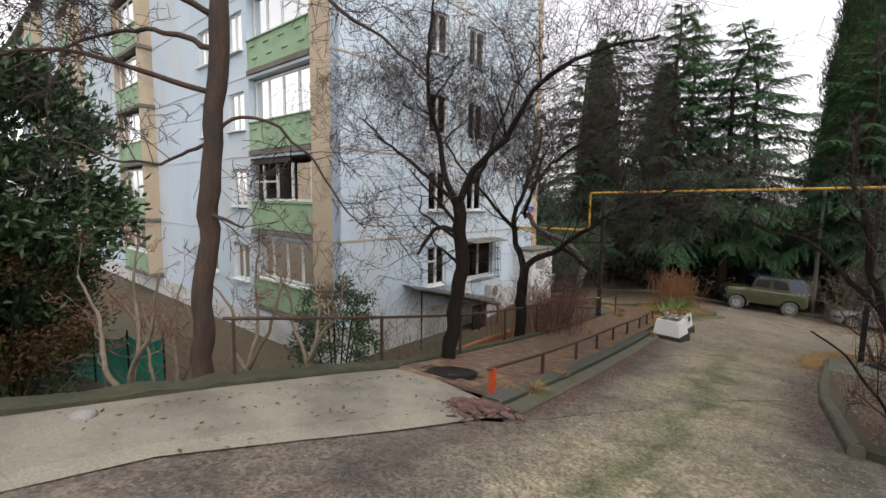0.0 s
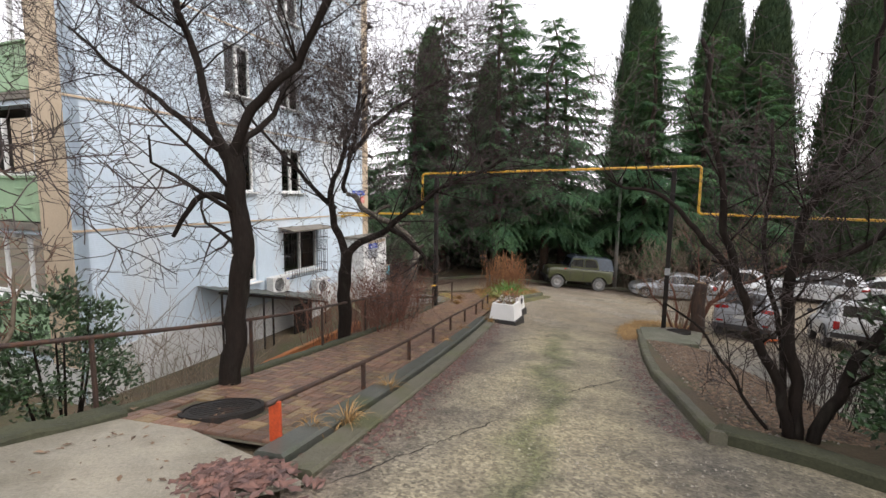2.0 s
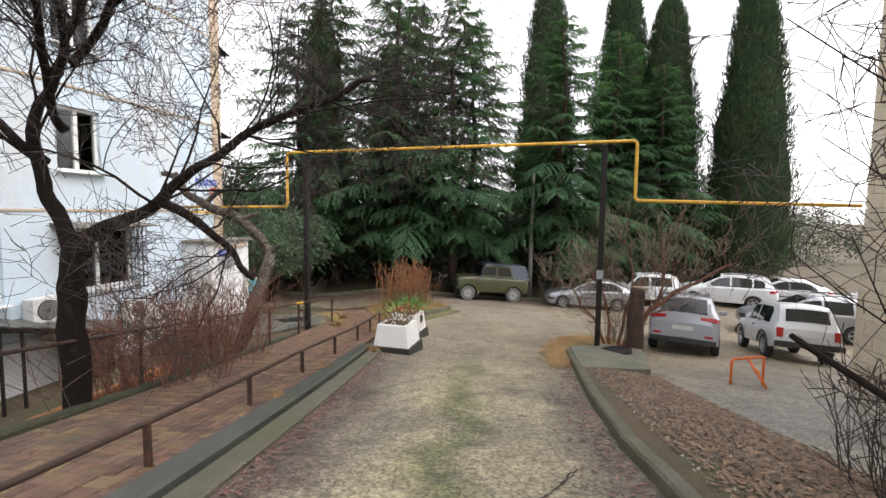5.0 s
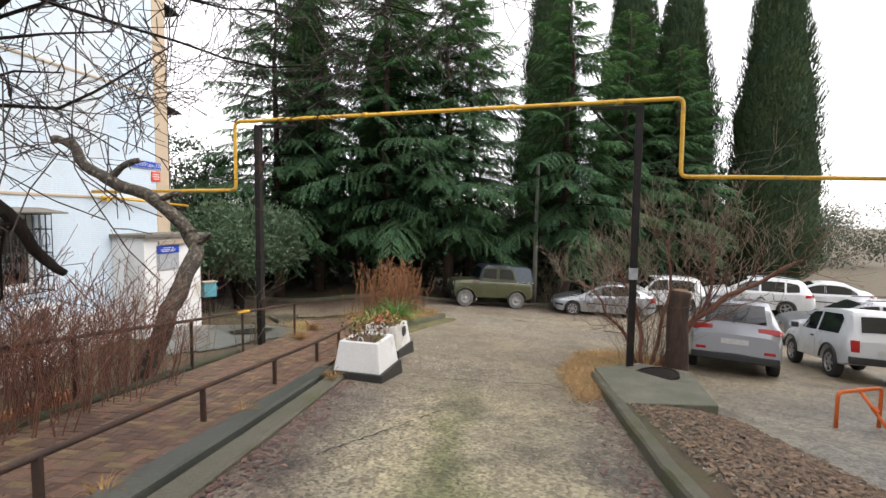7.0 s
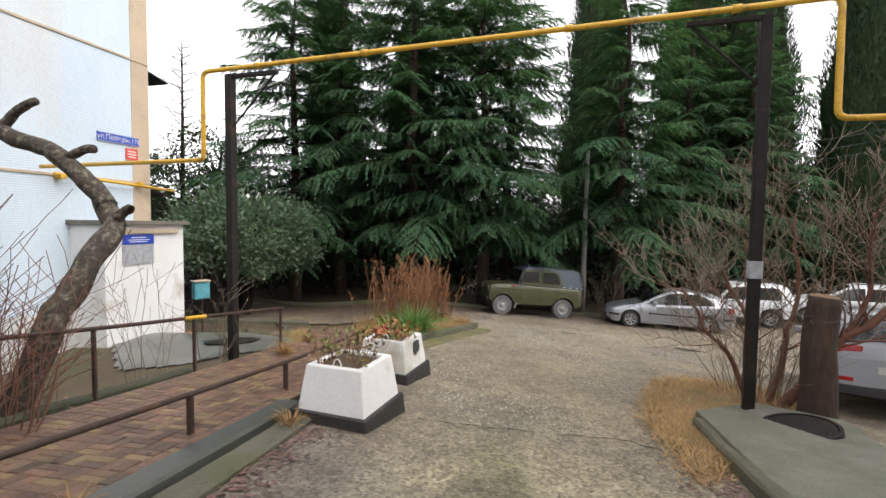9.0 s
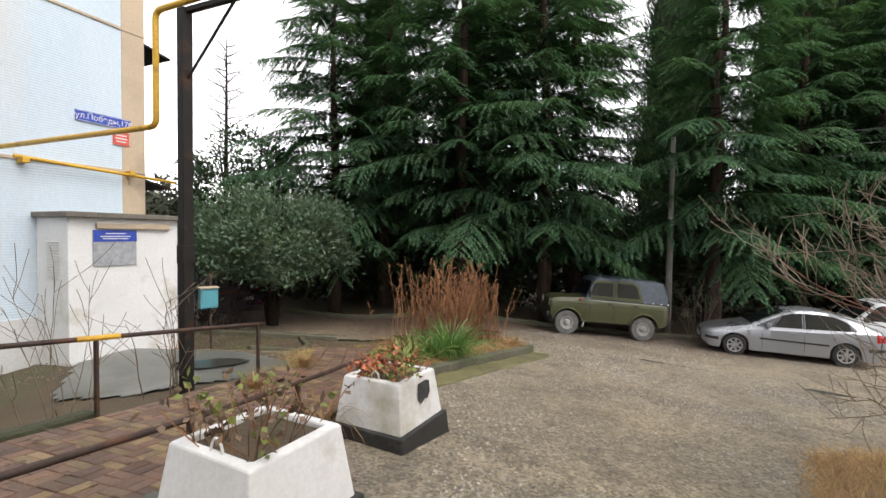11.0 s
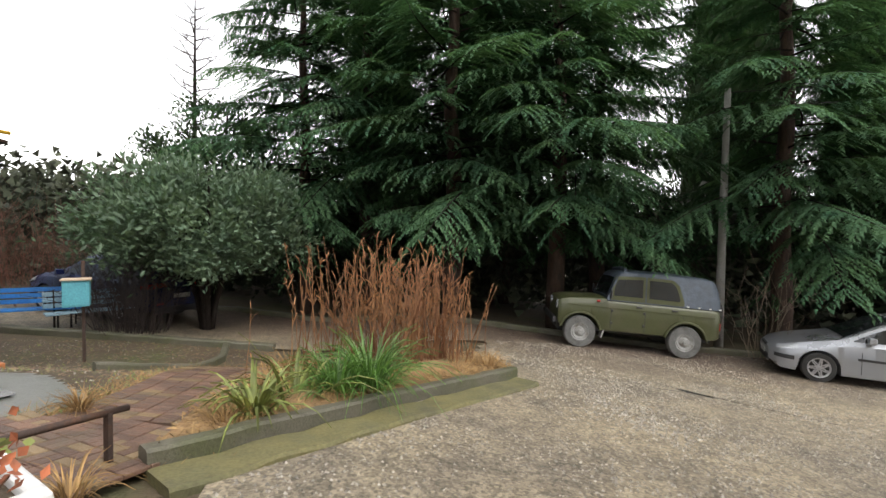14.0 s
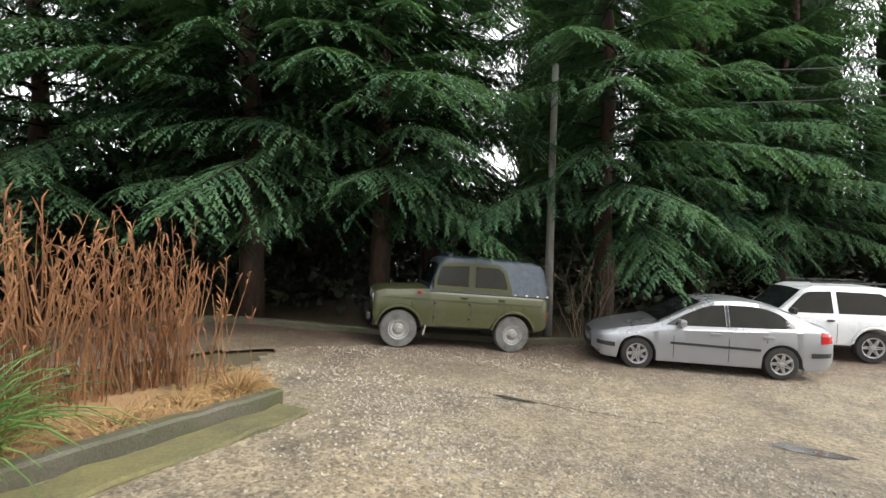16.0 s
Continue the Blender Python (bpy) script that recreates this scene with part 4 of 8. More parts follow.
def smooth_line(pts, n=5):
    """A rounded line through a few control points."""
    pts = [Vector(p) for p in pts]
    out = []
    for i in range(len(pts) - 1):
        p0, p1, p2, p3 = pts[max(i - 1, 0)], pts[i], pts[i + 1], pts[min(i + 2, len(pts) - 1)]
        for k in range(n):
            t = k / n
            out.append(0.5 * ((2 * p1) + (p2 - p0) * t + (2 * p0 - 5 * p1 + 4 * p2 - p3) * t * t + (3 * p1 - p0 - 3 * p2 + p3) * t ** 3))
    out.append(pts[-1])
    return out


def bare_tree(name, x, y, limbs, label, seed, bark=None, twig=None, right=(1, 0), kids=(4, 5, 5), base_z=None, twig_len=1.6, per_limb=9, top=3, up=0.12, category="tree", spread=0.75, r_min=0.004, from_t=0.35, crook=0.09, wander=0.36):
    """A leafless tree: limbs are (start radius, end radius, control points of (across, deep, up)); twigs grow from them."""
    rnd = random.Random(seed)
    z = zy(x, y) if base_z is None else base_z
    ob = thing(name, pose(x, y, z - 0.1), label, category)
    rooted[0] = Vector((x, y, z - 0.1))
    R = Vector((right[0], right[1], 0))
    D = Vector((-right[1], right[0], 0))
    thick, thin = Shape(), Shape()
    for r0, r1, pts, grows in limbs:
        line = smooth_line([R * a + D * b + Vector((0, 0, c + 0.1)) for a, b, c in pts], 6)
        line = [p + noise.noise_vector(p * 1.9 + Vector((seed, 0, 0))) * crook + noise.noise_vector(p * 5.0) * crook * 0.3 for p in line]
        n = len(line)
        rad = [(r0 + (r1 - r0) * (i / (n - 1))) * (1 + 0.12 * noise.noise((i * 0.7, seed, r0 * 50))) for i in range(n)]
        thick.tube(line, rad, 9)
        for k in range(int(per_limb * grows)):
            i = min(n - 2, int(n * rnd.uniform(from_t, 1)))
            axis_d = (line[i + 1] - line[i]).normalized()
            side = axis_d.orthogonal().normalized()
            side.rotate(Matrix.Rotation(rnd.uniform(0, 6.283), 3, axis_d))
            d = (axis_d * 0.45 + side * 0.8 + Vector((0, 0, 0.25))).normalized()
            grow(thick, thin, rnd, line[i], d, twig_len * rnd.uniform(0.6, 1.2), max(0.007, rad[i] * 0.28), 1, top, spread, up, wander, kids, 2, r_min)
    part("trunk", thick, bark or M_BARK, ob, smooth=True)
    part("crown", thin, twig or M_TWIG, ob, "dense bare twigs")
    return ob


R15 = (0.958, -0.287)
bare_tree("bare_tree", 0.1, 8.1, [
    (0.14, 0.11, [(0, 0, -0.4), (0.08, 0, 0.6), (0.2, 0.05, 1.6), (0.24, 0, 2.5), (0.12, 0, 3.05)], 0.3),
    (0.062, 0.02, [(0.12, 0, 3.0), (-0.15, 0.1, 3.6), (-0.35, 0.1, 4.3), (-0.45, 0, 5.4), (-0.3, 0, 6.4)], 2.2),
    (0.068, 0.018, [(0.12, 0, 2.9), (0.5, -0.1, 3.5), (1.1, -0.2, 4.1), (1.5, -0.3, 4.8), (2.3, -0.4, 5.2), (3.2, -0.5, 5.3)], 2.2),
    (0.05, 0.015, [(0.15, 0, 2.9), (0.4, 0.8, 3.6), (0.6, 1.5, 4.5), (0.9, 2.0, 5.6)], 1.5),
    (0.042, 0.014, [(0.1, 0, 3.0), (-0.5, -0.1, 3.5), (-1.2, 0.2, 3.9), (-1.9, 0.4, 4.5)], 1.6),
    (0.05, 0.025, [(0.22, 0, 2.4), (-0.15, 0.05, 2.5), (-0.4, 0.05, 2.35), (-0.62, 0.05, 1.95)], 0.2)],
    "dark bare fruit tree with forked trunk beside the railing", 11, right=R15, per_limb=11, kids=(5, 6, 5, 3), r_min=0.0028, top=4, twig_len=1.45)
bare_tree("bare_tree", 2.05, 11.6, [
    (0.15, 0.12, [(0, 0, -0.4), (0.0, 0, 0.7), (-0.02, 0, 1.5), (0.1, 0, 2.0)], 0.0),
    (0.09, 0.03, [(0.05, 0, 1.9), (-0.2, 0, 2.6), (-0.25, 0, 3.2), (0.1, 0, 4.2), (0.35, 0.1, 5.4)], 1.8),
    (0.085, 0.03, [(0.1, 0, 1.95), (0.5, 0, 2.3), (0.9, -0.1, 2.5), (1.4, -0.2, 2.9), (2.2, -0.3, 3.4), (3.3, -0.5, 3.9)], 1.8),
    (0.06, 0.025, [(0.9, -0.1, 2.5), (1.4, 0, 2.2), (1.7, 0.1, 1.7), (1.9, 0.1, 1.55)], 0.4),
    (0.05, 0.02, [(-0.2, 0, 2.9), (-0.9, 0.2, 3.6), (-1.7, 0.3, 4.4), (-2.2, 0.4, 5.2)], 1.6),
    (0.05, 0.02, [(0.1, 0, 3.9), (1.0, -0.4, 4.8), (2.2, -0.9, 5.4)], 1.5),
    (0.05, 0.018, [(0.0, 0, 3.2), (0.3, -1.0, 4.0), (0.7, -1.9, 4.8)], 1.3)],
    "dark bare tree with a twisted forked trunk behind the railing", 12, right=R15, per_limb=14, kids=(5, 6, 6, 3), r_min=0.003, top=4, twig_len=1.7)
bare_tree("pruned_tree", 4.15, 15.1, [
    (0.15, 0.115, [(0.05, 0, -0.3), (0.0, 0, 0.1), (0.22, 0.25, 1.0), (0.3, 0.6, 1.6), (0.27, 1.0, 2.0), (0.1, 1.0, 2.35)], 0.0),
    (0.115, 0.075, [(0.16, 1.0, 2.28), (-0.25, 1.0, 2.7), (-0.73, 1.0, 2.98), (-1.2, 1.0, 3.2), (-1.6, 1.05, 3.45), (-1.85, 1.05, 3.8)], 0.0),
    (0.06, 0.045, [(-1.1, 1.0, 3.15), (-0.85, 1.0, 3.4), (-0.6, 1.0, 3.48)], 0.0),
    (0.055, 0.05, [(-0.35, 1.0, 2.78), (-0.12, 1.0, 2.95), (0.0, 1.0, 2.97)], 0.0),
    (0.07, 0.055, [(-1.75, 1.05, 3.65), (-2.0, 1.05, 3.8), (-2.12, 1.05, 3.8)], 0.0),
    (0.06, 0.055, [(0.22, 1.0, 2.1), (0.42, 1.0, 2.2), (0.48, 1.0, 2.2)], 0.0)],
    "crooked lichen-spotted tree with sawn-off limbs", 13, bark=M_LICHENBARK, right=(0.861, -0.509))
bare_tree("bare_tree", 5.75, 4.95, [
    (0.062, 0.02, [(0, 0, -0.2), (-0.1, 0, 0.4), (-0.3, 0.05, 0.95), (-0.65, 0.1, 1.9), (-0.85, 0.1, 2.6), (-1.0, 0.1, 3.3), (-1.15, 0.2, 4.2)], 1.6),
    (0.036, 0.012, [(-0.65, 0.1, 1.85), (-1.1, 0.15, 2.35), (-1.5, 0.2, 2.65), (-1.9, 0.3, 2.85)], 1.5),
    (0.07, 0.02, [(0.08, 0, -0.2), (0.0, 0.05, 0.7), (-0.1, 0.05, 1.4), (-0.1, 0.1, 2.1), (0.1, 0.1, 2.65), (0.3, 0.1, 3.1), (0.45, 0.1, 3.6), (0.5, 0.1, 4.7)], 1.7),
    (0.066, 0.025, [(0.12, -0.05, -0.2), (0.25, -0.1, 0.5), (0.45, -0.1, 1.0), (0.8, -0.15, 1.5), (1.4, -0.3, 2.1), (1.8, -0.3, 3.2)], 1.5),
    (0.042, 0.016, [(-0.1, 0.1, 2.05), (0.2, 0.1, 2.1), (0.5, 0, 2.25), (0.8, -0.1, 2.5), (1.2, -0.2, 3.0)], 1.4),
    (0.024, 0.01, [(-0.05, 0.1, -0.2), (-0.35, 0.2, 0.4), (-0.8, 0.3, 1.15), (-1.2, 0.4, 1.5)], 1.2),
    (0.04, 0.016, [(0, 0.2, -0.2), (0.1, 0.35, 0.9), (-0.15, 0.5, 2.0), (-0.1, 0.6, 3.5)], 1.4)],
    "gnarled dark multi-stemmed bare tree on the verge", 14, right=(0.916, -0.401), per_limb=8, twig_len=1.15, from_t=0.3, kids=(5, 5, 5, 2), top=4, r_min=0.0028)
bare_tree("bare_shrub", 13.35, 13.25, [
    (0.085, 0.03, [(0.15, 0, 0.0), (0.55, -0.1, 0.7), (1.0, -0.3, 1.35), (1.6, -0.5, 1.9), (2.6, -0.7, 2.5)], 2.3),
    (0.05, 0.02, [(-0.1, 0, 0), (-0.15, 0.1, 0.8), (-0.35, 0.1, 1.6), (-0.8, 0.1, 2.2)], 1.6),
    (0.05, 0.02, [(0.1, 0.1, 0), (0.25, 0.1, 0.9), (0.5, 0.2, 1.9), (0.4, 0.2, 2.9)], 1.8),
    (0.045, 0.02, [(-0.2, 0, 0), (-0.5, -0.1, 0.7), (-1.0, -0.2, 1.3), (-1.3, -0.2, 1.9)], 1.4),
    (0.04, 0.02, [(0.9, -0.25, 1.3), (1.1, -0.3, 2.0), (1.0, -0.4, 3.0)], 1.7)],
    "bare shrub with upright yellowish shoots beside the pipe post", 15, bark=M_REDTWIG, twig=M_PALETWIG, right=(0.83, -0.557), per_limb=10, twig_len=1.2, up=0.3, category="shrub", spread=0.55, kids=(4, 4, 4))
stump = thing("cut_stump", pose(13.22, 12.55, zg(13.22, 12.55)), "tall sawn-off tree stump with dark bark", "stump")
part("trunk", Shape().tube(smooth_line([(0, 0, -0.1), (0.02, 0, 0.5), (0.0, 0.02, 1.1), (0.06, 0, 1.72)], 4), [0.27, 0.245, 0.225, 0.215, 0.21, 0.205, 0.205, 0.2, 0.195, 0.195, 0.19, 0.185, 0.18], 13), M_PINEBARK, stump, smooth=True)
M_CUT = mat("sawn_wood", (0.30, 0.19, 0.10), (0.22, 0.13, 0.07), 14, 0.8, 0.3, 60)
part("cut_face", Shape().lathe([(0.165, 0), (0.168, 0.006), (0.08, 0.03)], pose(0.06, 0, 1.717, 8, -6), 13), M_CUT, stump, "pale sawn face")
stump2 = thing("cut_stump", pose(-1.78, 10.05, zy(-1.78, 10.05)), "short blackened stump with a notched top in the garden", "stump")
part("trunk", Shape().tube(smooth_line([(0, 0, -0.1), (0.02, 0, 0.3), (0.0, 0.02, 0.72)], 4), [0.2, 0.17, 0.16, 0.15, 0.15, 0.15, 0.16, 0.17, 0.14], 11), M_BARK, stump2, smooth=True)
part("trunk", Shape().tube(smooth_line([(0.05, 0, 0.5), (0.16, 0, 0.7), (0.2, 0.0, 0.86)], 3), [0.09, 0.09, 0.085, 0.08, 0.08, 0.075, 0.05], 8), M_BARK, stump2, smooth=True)

# pine with a bare lower trunk at the parapet
bare_tree("pine_tree", -3.05, 5.55, [
    (0.135, 0.10, [(-0.02, 0, -0.5), (0.0, 0, 0.6), (0.08, 0, 1.5), (0.16, 0, 2.4), (0.24, 0, 3.4), (0.36, 0.0, 4.6), (0.5, 0, 6.2), (0.6, 0, 8.0)], 0.0),
    (0.024, 0.008, [(0.3, 0, 3.9), (0.7, 0.2, 4.1), (1.2, 0.4, 3.8), (1.6, 0.6, 3.2), (2.0, 0.7, 2.7)], 1.5),
    (0.025, 0.01, [(0.25, 0, 3.8), (-0.3, 0.3, 3.6), (-1.2, 0.6, 3.6), (-2.4, 0.8, 3.9)], 1.2),
    (0.03, 0.012, [(0.2, 0, 2.9), (0.5, -0.1, 2.9), (0.75, -0.1, 2.8)], 0.6),
    (0.035, 0.012, [(0.3, 0, 4.3), (-0.5, -0.2, 4.6), (-1.6, -0.3, 4.7), (-3.0, -0.3, 4.5)], 2.5),
    (0.04, 0.012, [(0.35, 0, 4.8), (-0.6, 0.5, 5.2), (-1.8, 0.9, 5.2), (-3.4, 1.2, 4.8)], 3.0),
    (0.04, 0.012, [(0.35, 0, 5.2), (-0.4, -0.5, 5.5), (-1.4, -0.8, 5.3), (-2.6, -1.0, 4.9)], 3.0),
    (0.04, 0.012, [(0.4, 0, 5.6), (1.2, 0.5, 5.8), (2.0, 0.9, 5.4), (2.8, 1.2, 4.8)], 1.5)],
    "tall pine trunk with reddish bark and dead lower branches", 16, bark=M_PINEBARK, per_limb=6, twig_len=0.9, up=-0.05)


def leaf_quads(shape, centres, normals, length, width, rnd):
    """Small pointed leaves: one kite each."""
    for c, d in zip(centres, normals):
        d = d.normalized()
        s = d.orthogonal().normalized()
        s.rotate(Matrix.Rotation(rnd.uniform(0, 6.283), 3, d))
        ll, w = length * rnd.uniform(0.7, 1.25), width * rnd.uniform(0.7, 1.2)
        u = d.cross(s)
        shape.add([c, c + d * ll * 0.45 + s * w / 2 + u * w * 0.1, c + d * ll, c + d * ll * 0.45 - s * w / 2 + u * w * 0.1], [(0, 1, 2, 3)])


def cedar(seed, height, reach, first, count):
    """A conifer with tiers of long, flat, drooping branches. Returns its trunk and crown shapes."""
    rnd = random.Random(seed)
    trunk, crown, wood = Shape(), Shape(), Shape()
    n = 10
    line = [Vector((0.08 * noise.noise((i * 0.6, seed, 0)) * i, 0.08 * noise.noise((i * 0.6, seed, 9)) * i, -0.3 + (height + 0.3) * i / n)) for i in range(n + 1)]
    trunk.tube(line, [0.26 * (1 - 0.93 * i / n) * height / 15 + 0.02 for i in range(n + 1)], 9)
    golden = 2.4
    for k in range(count):
        f = (k + rnd.random()) / count
        h = first + (height - first) * f ** 1.05
        ang = k * golden + rnd.uniform(-0.4, 0.4)
        ln = reach * (1 - (h / height)) ** 0.62 * rnd.uniform(0.55, 1.12) + 0.25
        if h < first + 1.5:
            ln *= rnd.uniform(0.6, 1.0)
        a = Vector((math.cos(ang), math.sin(ang), 0))
        b = Vector((-a.y, a.x, 0))
        i = min(n - 1, int((h + 0.3) / (height + 0.3) * n))
        o = line[i].lerp(line[i + 1], (h + 0.3) / (height + 0.3) * n - i)
        rise = 0.22 * (h / height) + rnd.uniform(-0.05, 0.1)
        sag = rnd.uniform(0.18, 0.34) * (1.15 - h / height)
        pts = []
        m = 7
        for j in range(m + 1):
            t = j / m
            pts.append(o + a * (ln * t) + b * (0.08 * ln * math.sin(t * 3 + k)) + Vector((0, 0, ln * (rise * t - sag * t * t * 1.3))))
        wood.tube(pts, [max(0.006, 0.045 * (ln / reach) * (1 - 0.85 * j / m)) for j in range(m + 1)], 4, cap=False)
        # flat herringbone fan of side shoots with hanging tips
        shoots = int(10 + ln * 9)
        for q in range(shoots):
            t = 0.16 + 0.84 * (q + rnd.random()) / shoots
            j = min(m - 1, int(t * m))
            c = pts[j].lerp(pts[j + 1], t * m - j)
            side = 1 if q % 2 else -1
            sl = (0.26 + 0.42 * ln * (1 - 0.8 * t)) * rnd.uniform(0.55, 1.2)
            fw = (pts[j + 1] - pts[j]).normalized()
            d = (fw * rnd.uniform(0.6, 1.0) + b * side * 0.8 + Vector((0, 0, rnd.uniform(-0.1, 0.05)))).normalized()
            e_side = d.cross(Vector((0, 0, 1))).normalized()
            hang = rnd.uniform(0.25, 0.6)
            steps = max(5, int(sl / 0.036))
            for e in range(steps):
                tt = (e + 0.5) / steps
                pc = c + d * (sl * tt) + Vector((0, 0, -hang * sl * tt * tt))
                dn = (d + Vector((0, 0, -1.6 * hang * tt))).normalized()
                dd = (dn * 0.8 + e_side * (0.75 if e % 2 else -0.75) * rnd.uniform(0.4, 1.1) + Vector((rnd.gauss(0, 0.14), rnd.gauss(0, 0.14), rnd.gauss(-0.12, 0.14)))).normalized()
                ll = rnd.uniform(0.13, 0.27) * (1.1 - 0.45 * tt)
                w = dd.cross(Vector((0, 0, 1)))
                w = (w.normalized() if w.length > 1e-3 else b) * rnd.uniform(0.02, 0.036)
                crown.v.extend((tuple(pc - w), tuple(pc + w), tuple(pc + dd * ll)))
                kk = len(crown.v)
                crown.f.append((kk - 3, kk - 2, kk - 1))
    return trunk, wood, crown


def place_tree(name, shapes, mats, m, label, category="tree", group="", parts=("trunk", "limb", "crown")):
    ob = thing(name, m, label, category, group)
    for s, mt, nm in zip(shapes, mats, parts):
        part(nm, s, mt, ob, smooth=nm == "trunk", kind="stuff" if nm == "limb" else "")
    return ob


CEDAR_MATS = (M_PINEBARK, M_BARK, M_CONIFER)
LBL_C = "tall dark green conifer with drooping flat branches"
kinds = []
for seed, hgt, rch, first, cnt, (x, y) in ((31, 15.5, 5.4, 3.1, 108, (16.2, 26.3)), (32, 14.0, 5.2, 2.5, 100, (8.9, 29.9)), (33, 16.5, 5.2, 2.9, 112, (13.3, 27.3))):
    kinds.append(place_tree("conifer", cedar(seed, hgt, rch, first, cnt), CEDAR_MATS, pose(x, y, zy(x, y)), LBL_C, group="conifers behind the lot"))
for k, x, y, turn, sc in ((0, 21.9, 24.2, 100, 1.0), (1, 18.3, 27.6, 30, 1.1), (2, 26.6, 24.4, 200, 0.95), (0, 11.0, 30.5, 160, 1.05), (0, 29.0, 23.0, 60, 0.9), (2, 16.5, 31.5, 80, 1.05)):
    o = kinds[k]
    o.scale = (sc, sc, sc)
    copy_thing(o, pose(x, y, zy(x, y), 0, 0, turn))
    o.scale = (1, 1, 1)


def cypress(seed, height, radius):
    """A narrow columnar cypress: small upright sprays over an added lumpy core that blocks light."""
    rnd = random.Random(seed)
    trunk, body, crown = Shape(), Shape(), Shape()
    trunk.tube([(0, 0, -0.3), (0, 0, 1.5)], [0.3, 0.25], 8)

    def rr(t, a):
        base = radius * min(1, (t * 9 + 0.25)) * (1 - max(0, t - 0.3) / 0.7) ** 0.45
        return max(0.03, base * (1 + 0.24 * noise.noise((math.cos(a) * 1.5, math.sin(a) * 1.5, t * height * 0.42 + seed))))

    # Solid core hidden inside the sprays, added only to stop light passing through.
    rows, cols = 40, 20
    for i in range(rows + 1):
        t = i / rows
        for j in range(cols):
            a = 2 * math.pi * j / cols
            r = rr(t, a) * 0.8
            body.v.append((r * math.cos(a), r * math.sin(a), 0.4 + t * (height - 0.9) * 0.985))
    body.f = [(i * cols + j, i * cols + (j + 1) % cols, (i + 1) * cols + (j + 1) % cols, (i + 1) * cols + j) for i in range(rows) for j in range(cols)]
    for _ in range(19000):
        t = rnd.random() ** 1.15
        a = rnd.uniform(0, 6.283)
        r = rr(t, a) * rnd.uniform(0.78, 1.07)
        c = Vector((r * math.cos(a), r * math.sin(a), 0.2 + t * (height - 0.9)))
        d = (Vector((math.cos(a) * 0.35, math.sin(a) * 0.35, 1)) + Vector((rnd.gauss(0, 0.3), rnd.gauss(0, 0.3), 0))).normalized()
        w = Vector((-math.sin(a), math.cos(a), 0)) * rnd.uniform(0.035, 0.08)
        ll = rnd.uniform(0.2, 0.5)
        crown.v.extend((tuple(c - w), tuple(c + w), tuple(c + d * ll)))
        k = len(crown.v)
        crown.f.append((k - 3, k - 2, k - 1))
    return trunk, body, crown


cyp = []
for seed, h, r, (x, y) in ((41, 20.0, 2.6, (34.2, 20.4)), (42, 22.5, 2.6, (27.0, 31.0))):
    cyp.append(place_tree("cypress", cypress(seed, h, r), (M_PINEBARK, M_CYPRESS, M_CYPRESS), pose(x, y, zy(x, y)), "tall columnar dark green cypress", group="columnar cypresses", parts=("trunk", "inner_foliage", "crown")))
for k, x, y, turn, sc, tall in ((0, 32.3, 24.9, 90, 1, 1), (1, 31.0, 27.6, 200, 1, 1), (0, 12.0, 36.5, 40, 0.75, 0.9), (1, 16.5, 35.5, 140, 0.8, 0.72)):
    cyp[k].scale = (sc, sc, tall)
    copy_thing(cyp[k], pose(x, y, zy(x, y), 0, 0, turn))
    cyp[k].scale = (1, 1, 1)


def leafy_bush(name, x, y, rx, ry, h, z0, leaves, leaf, label, material, seed, stems=6, category="shrub", trunk_r=0.05, lump=0.35, base_z=None, droop=0.1, top_bias=0.5, tuft=0.12):
    """An evergreen shrub: stems from one base and a gappy cloud of single leaves in clumps."""
    rnd = random.Random(seed)
    z = zy(x, y) if base_z is None else base_z
    ob = thing(name, pose(x, y, z), label, category)
    wood, crown = Shape(), Shape()
    tips = []
    for i in range(stems):
        a = 6.283 * i / stems + rnd.uniform(-0.4, 0.4)
        e = Vector((math.cos(a) * rx * 0.6, math.sin(a) * ry * 0.6, z0 + (h - z0) * rnd.uniform(0.4, 0.95)))
        line = smooth_line([(0.06 * math.cos(a), 0.06 * math.sin(a), -0.1), (e.x * 0.25, e.y * 0.25, z0 * 0.8 + 0.1), tuple(e)], 4)
        wood.tube(line, [trunk_r * (1 - 0.8 * k / (len(line) - 1)) for k in range(len(line))], 6)
    clumps = []
    for _ in range(int(90)):
        while True:
            p = Vector((rnd.uniform(-1, 1), rnd.uniform(-1, 1), rnd.uniform(-1, 1)))
            if 0.25 < p.length < 1:
                break
        p = p.normalized() * (p.length ** 0.5)
        q = 1 + lump * noise.noise(p * 1.6 + Vector((seed, 0, 0)))
        clumps.append(Vector((p.x * rx * q, p.y * ry * q, (z0 + h) / 2 + p.z * (h - z0) / 2 * q)))
    cen, nor = [], []
    for c in clumps:
        out = Vector((c.x / rx, c.y / ry, (c.z - (z0 + h) / 2) / ((h - z0) / 2)))
        for _ in range(int(leaves / 90)):
            g = Vector((rnd.gauss(0, 1), rnd.gauss(0, 1), rnd.gauss(0, 0.8))) * tuft * (rx + ry) / 2
            cen.append(c + g)
            nor.append((out * 0.7 + Vector((rnd.gauss(0, 0.7), rnd.gauss(0, 0.7), rnd.gauss(top_bias - droop, 0.6)))))
    leaf_quads(crown, cen, nor, leaf, leaf * 0.42, rnd)
    part("trunk", wood, M_BARK, ob, smooth=True)
    part("crown", crown, material, ob, "dense evergreen leaves")
    return ob


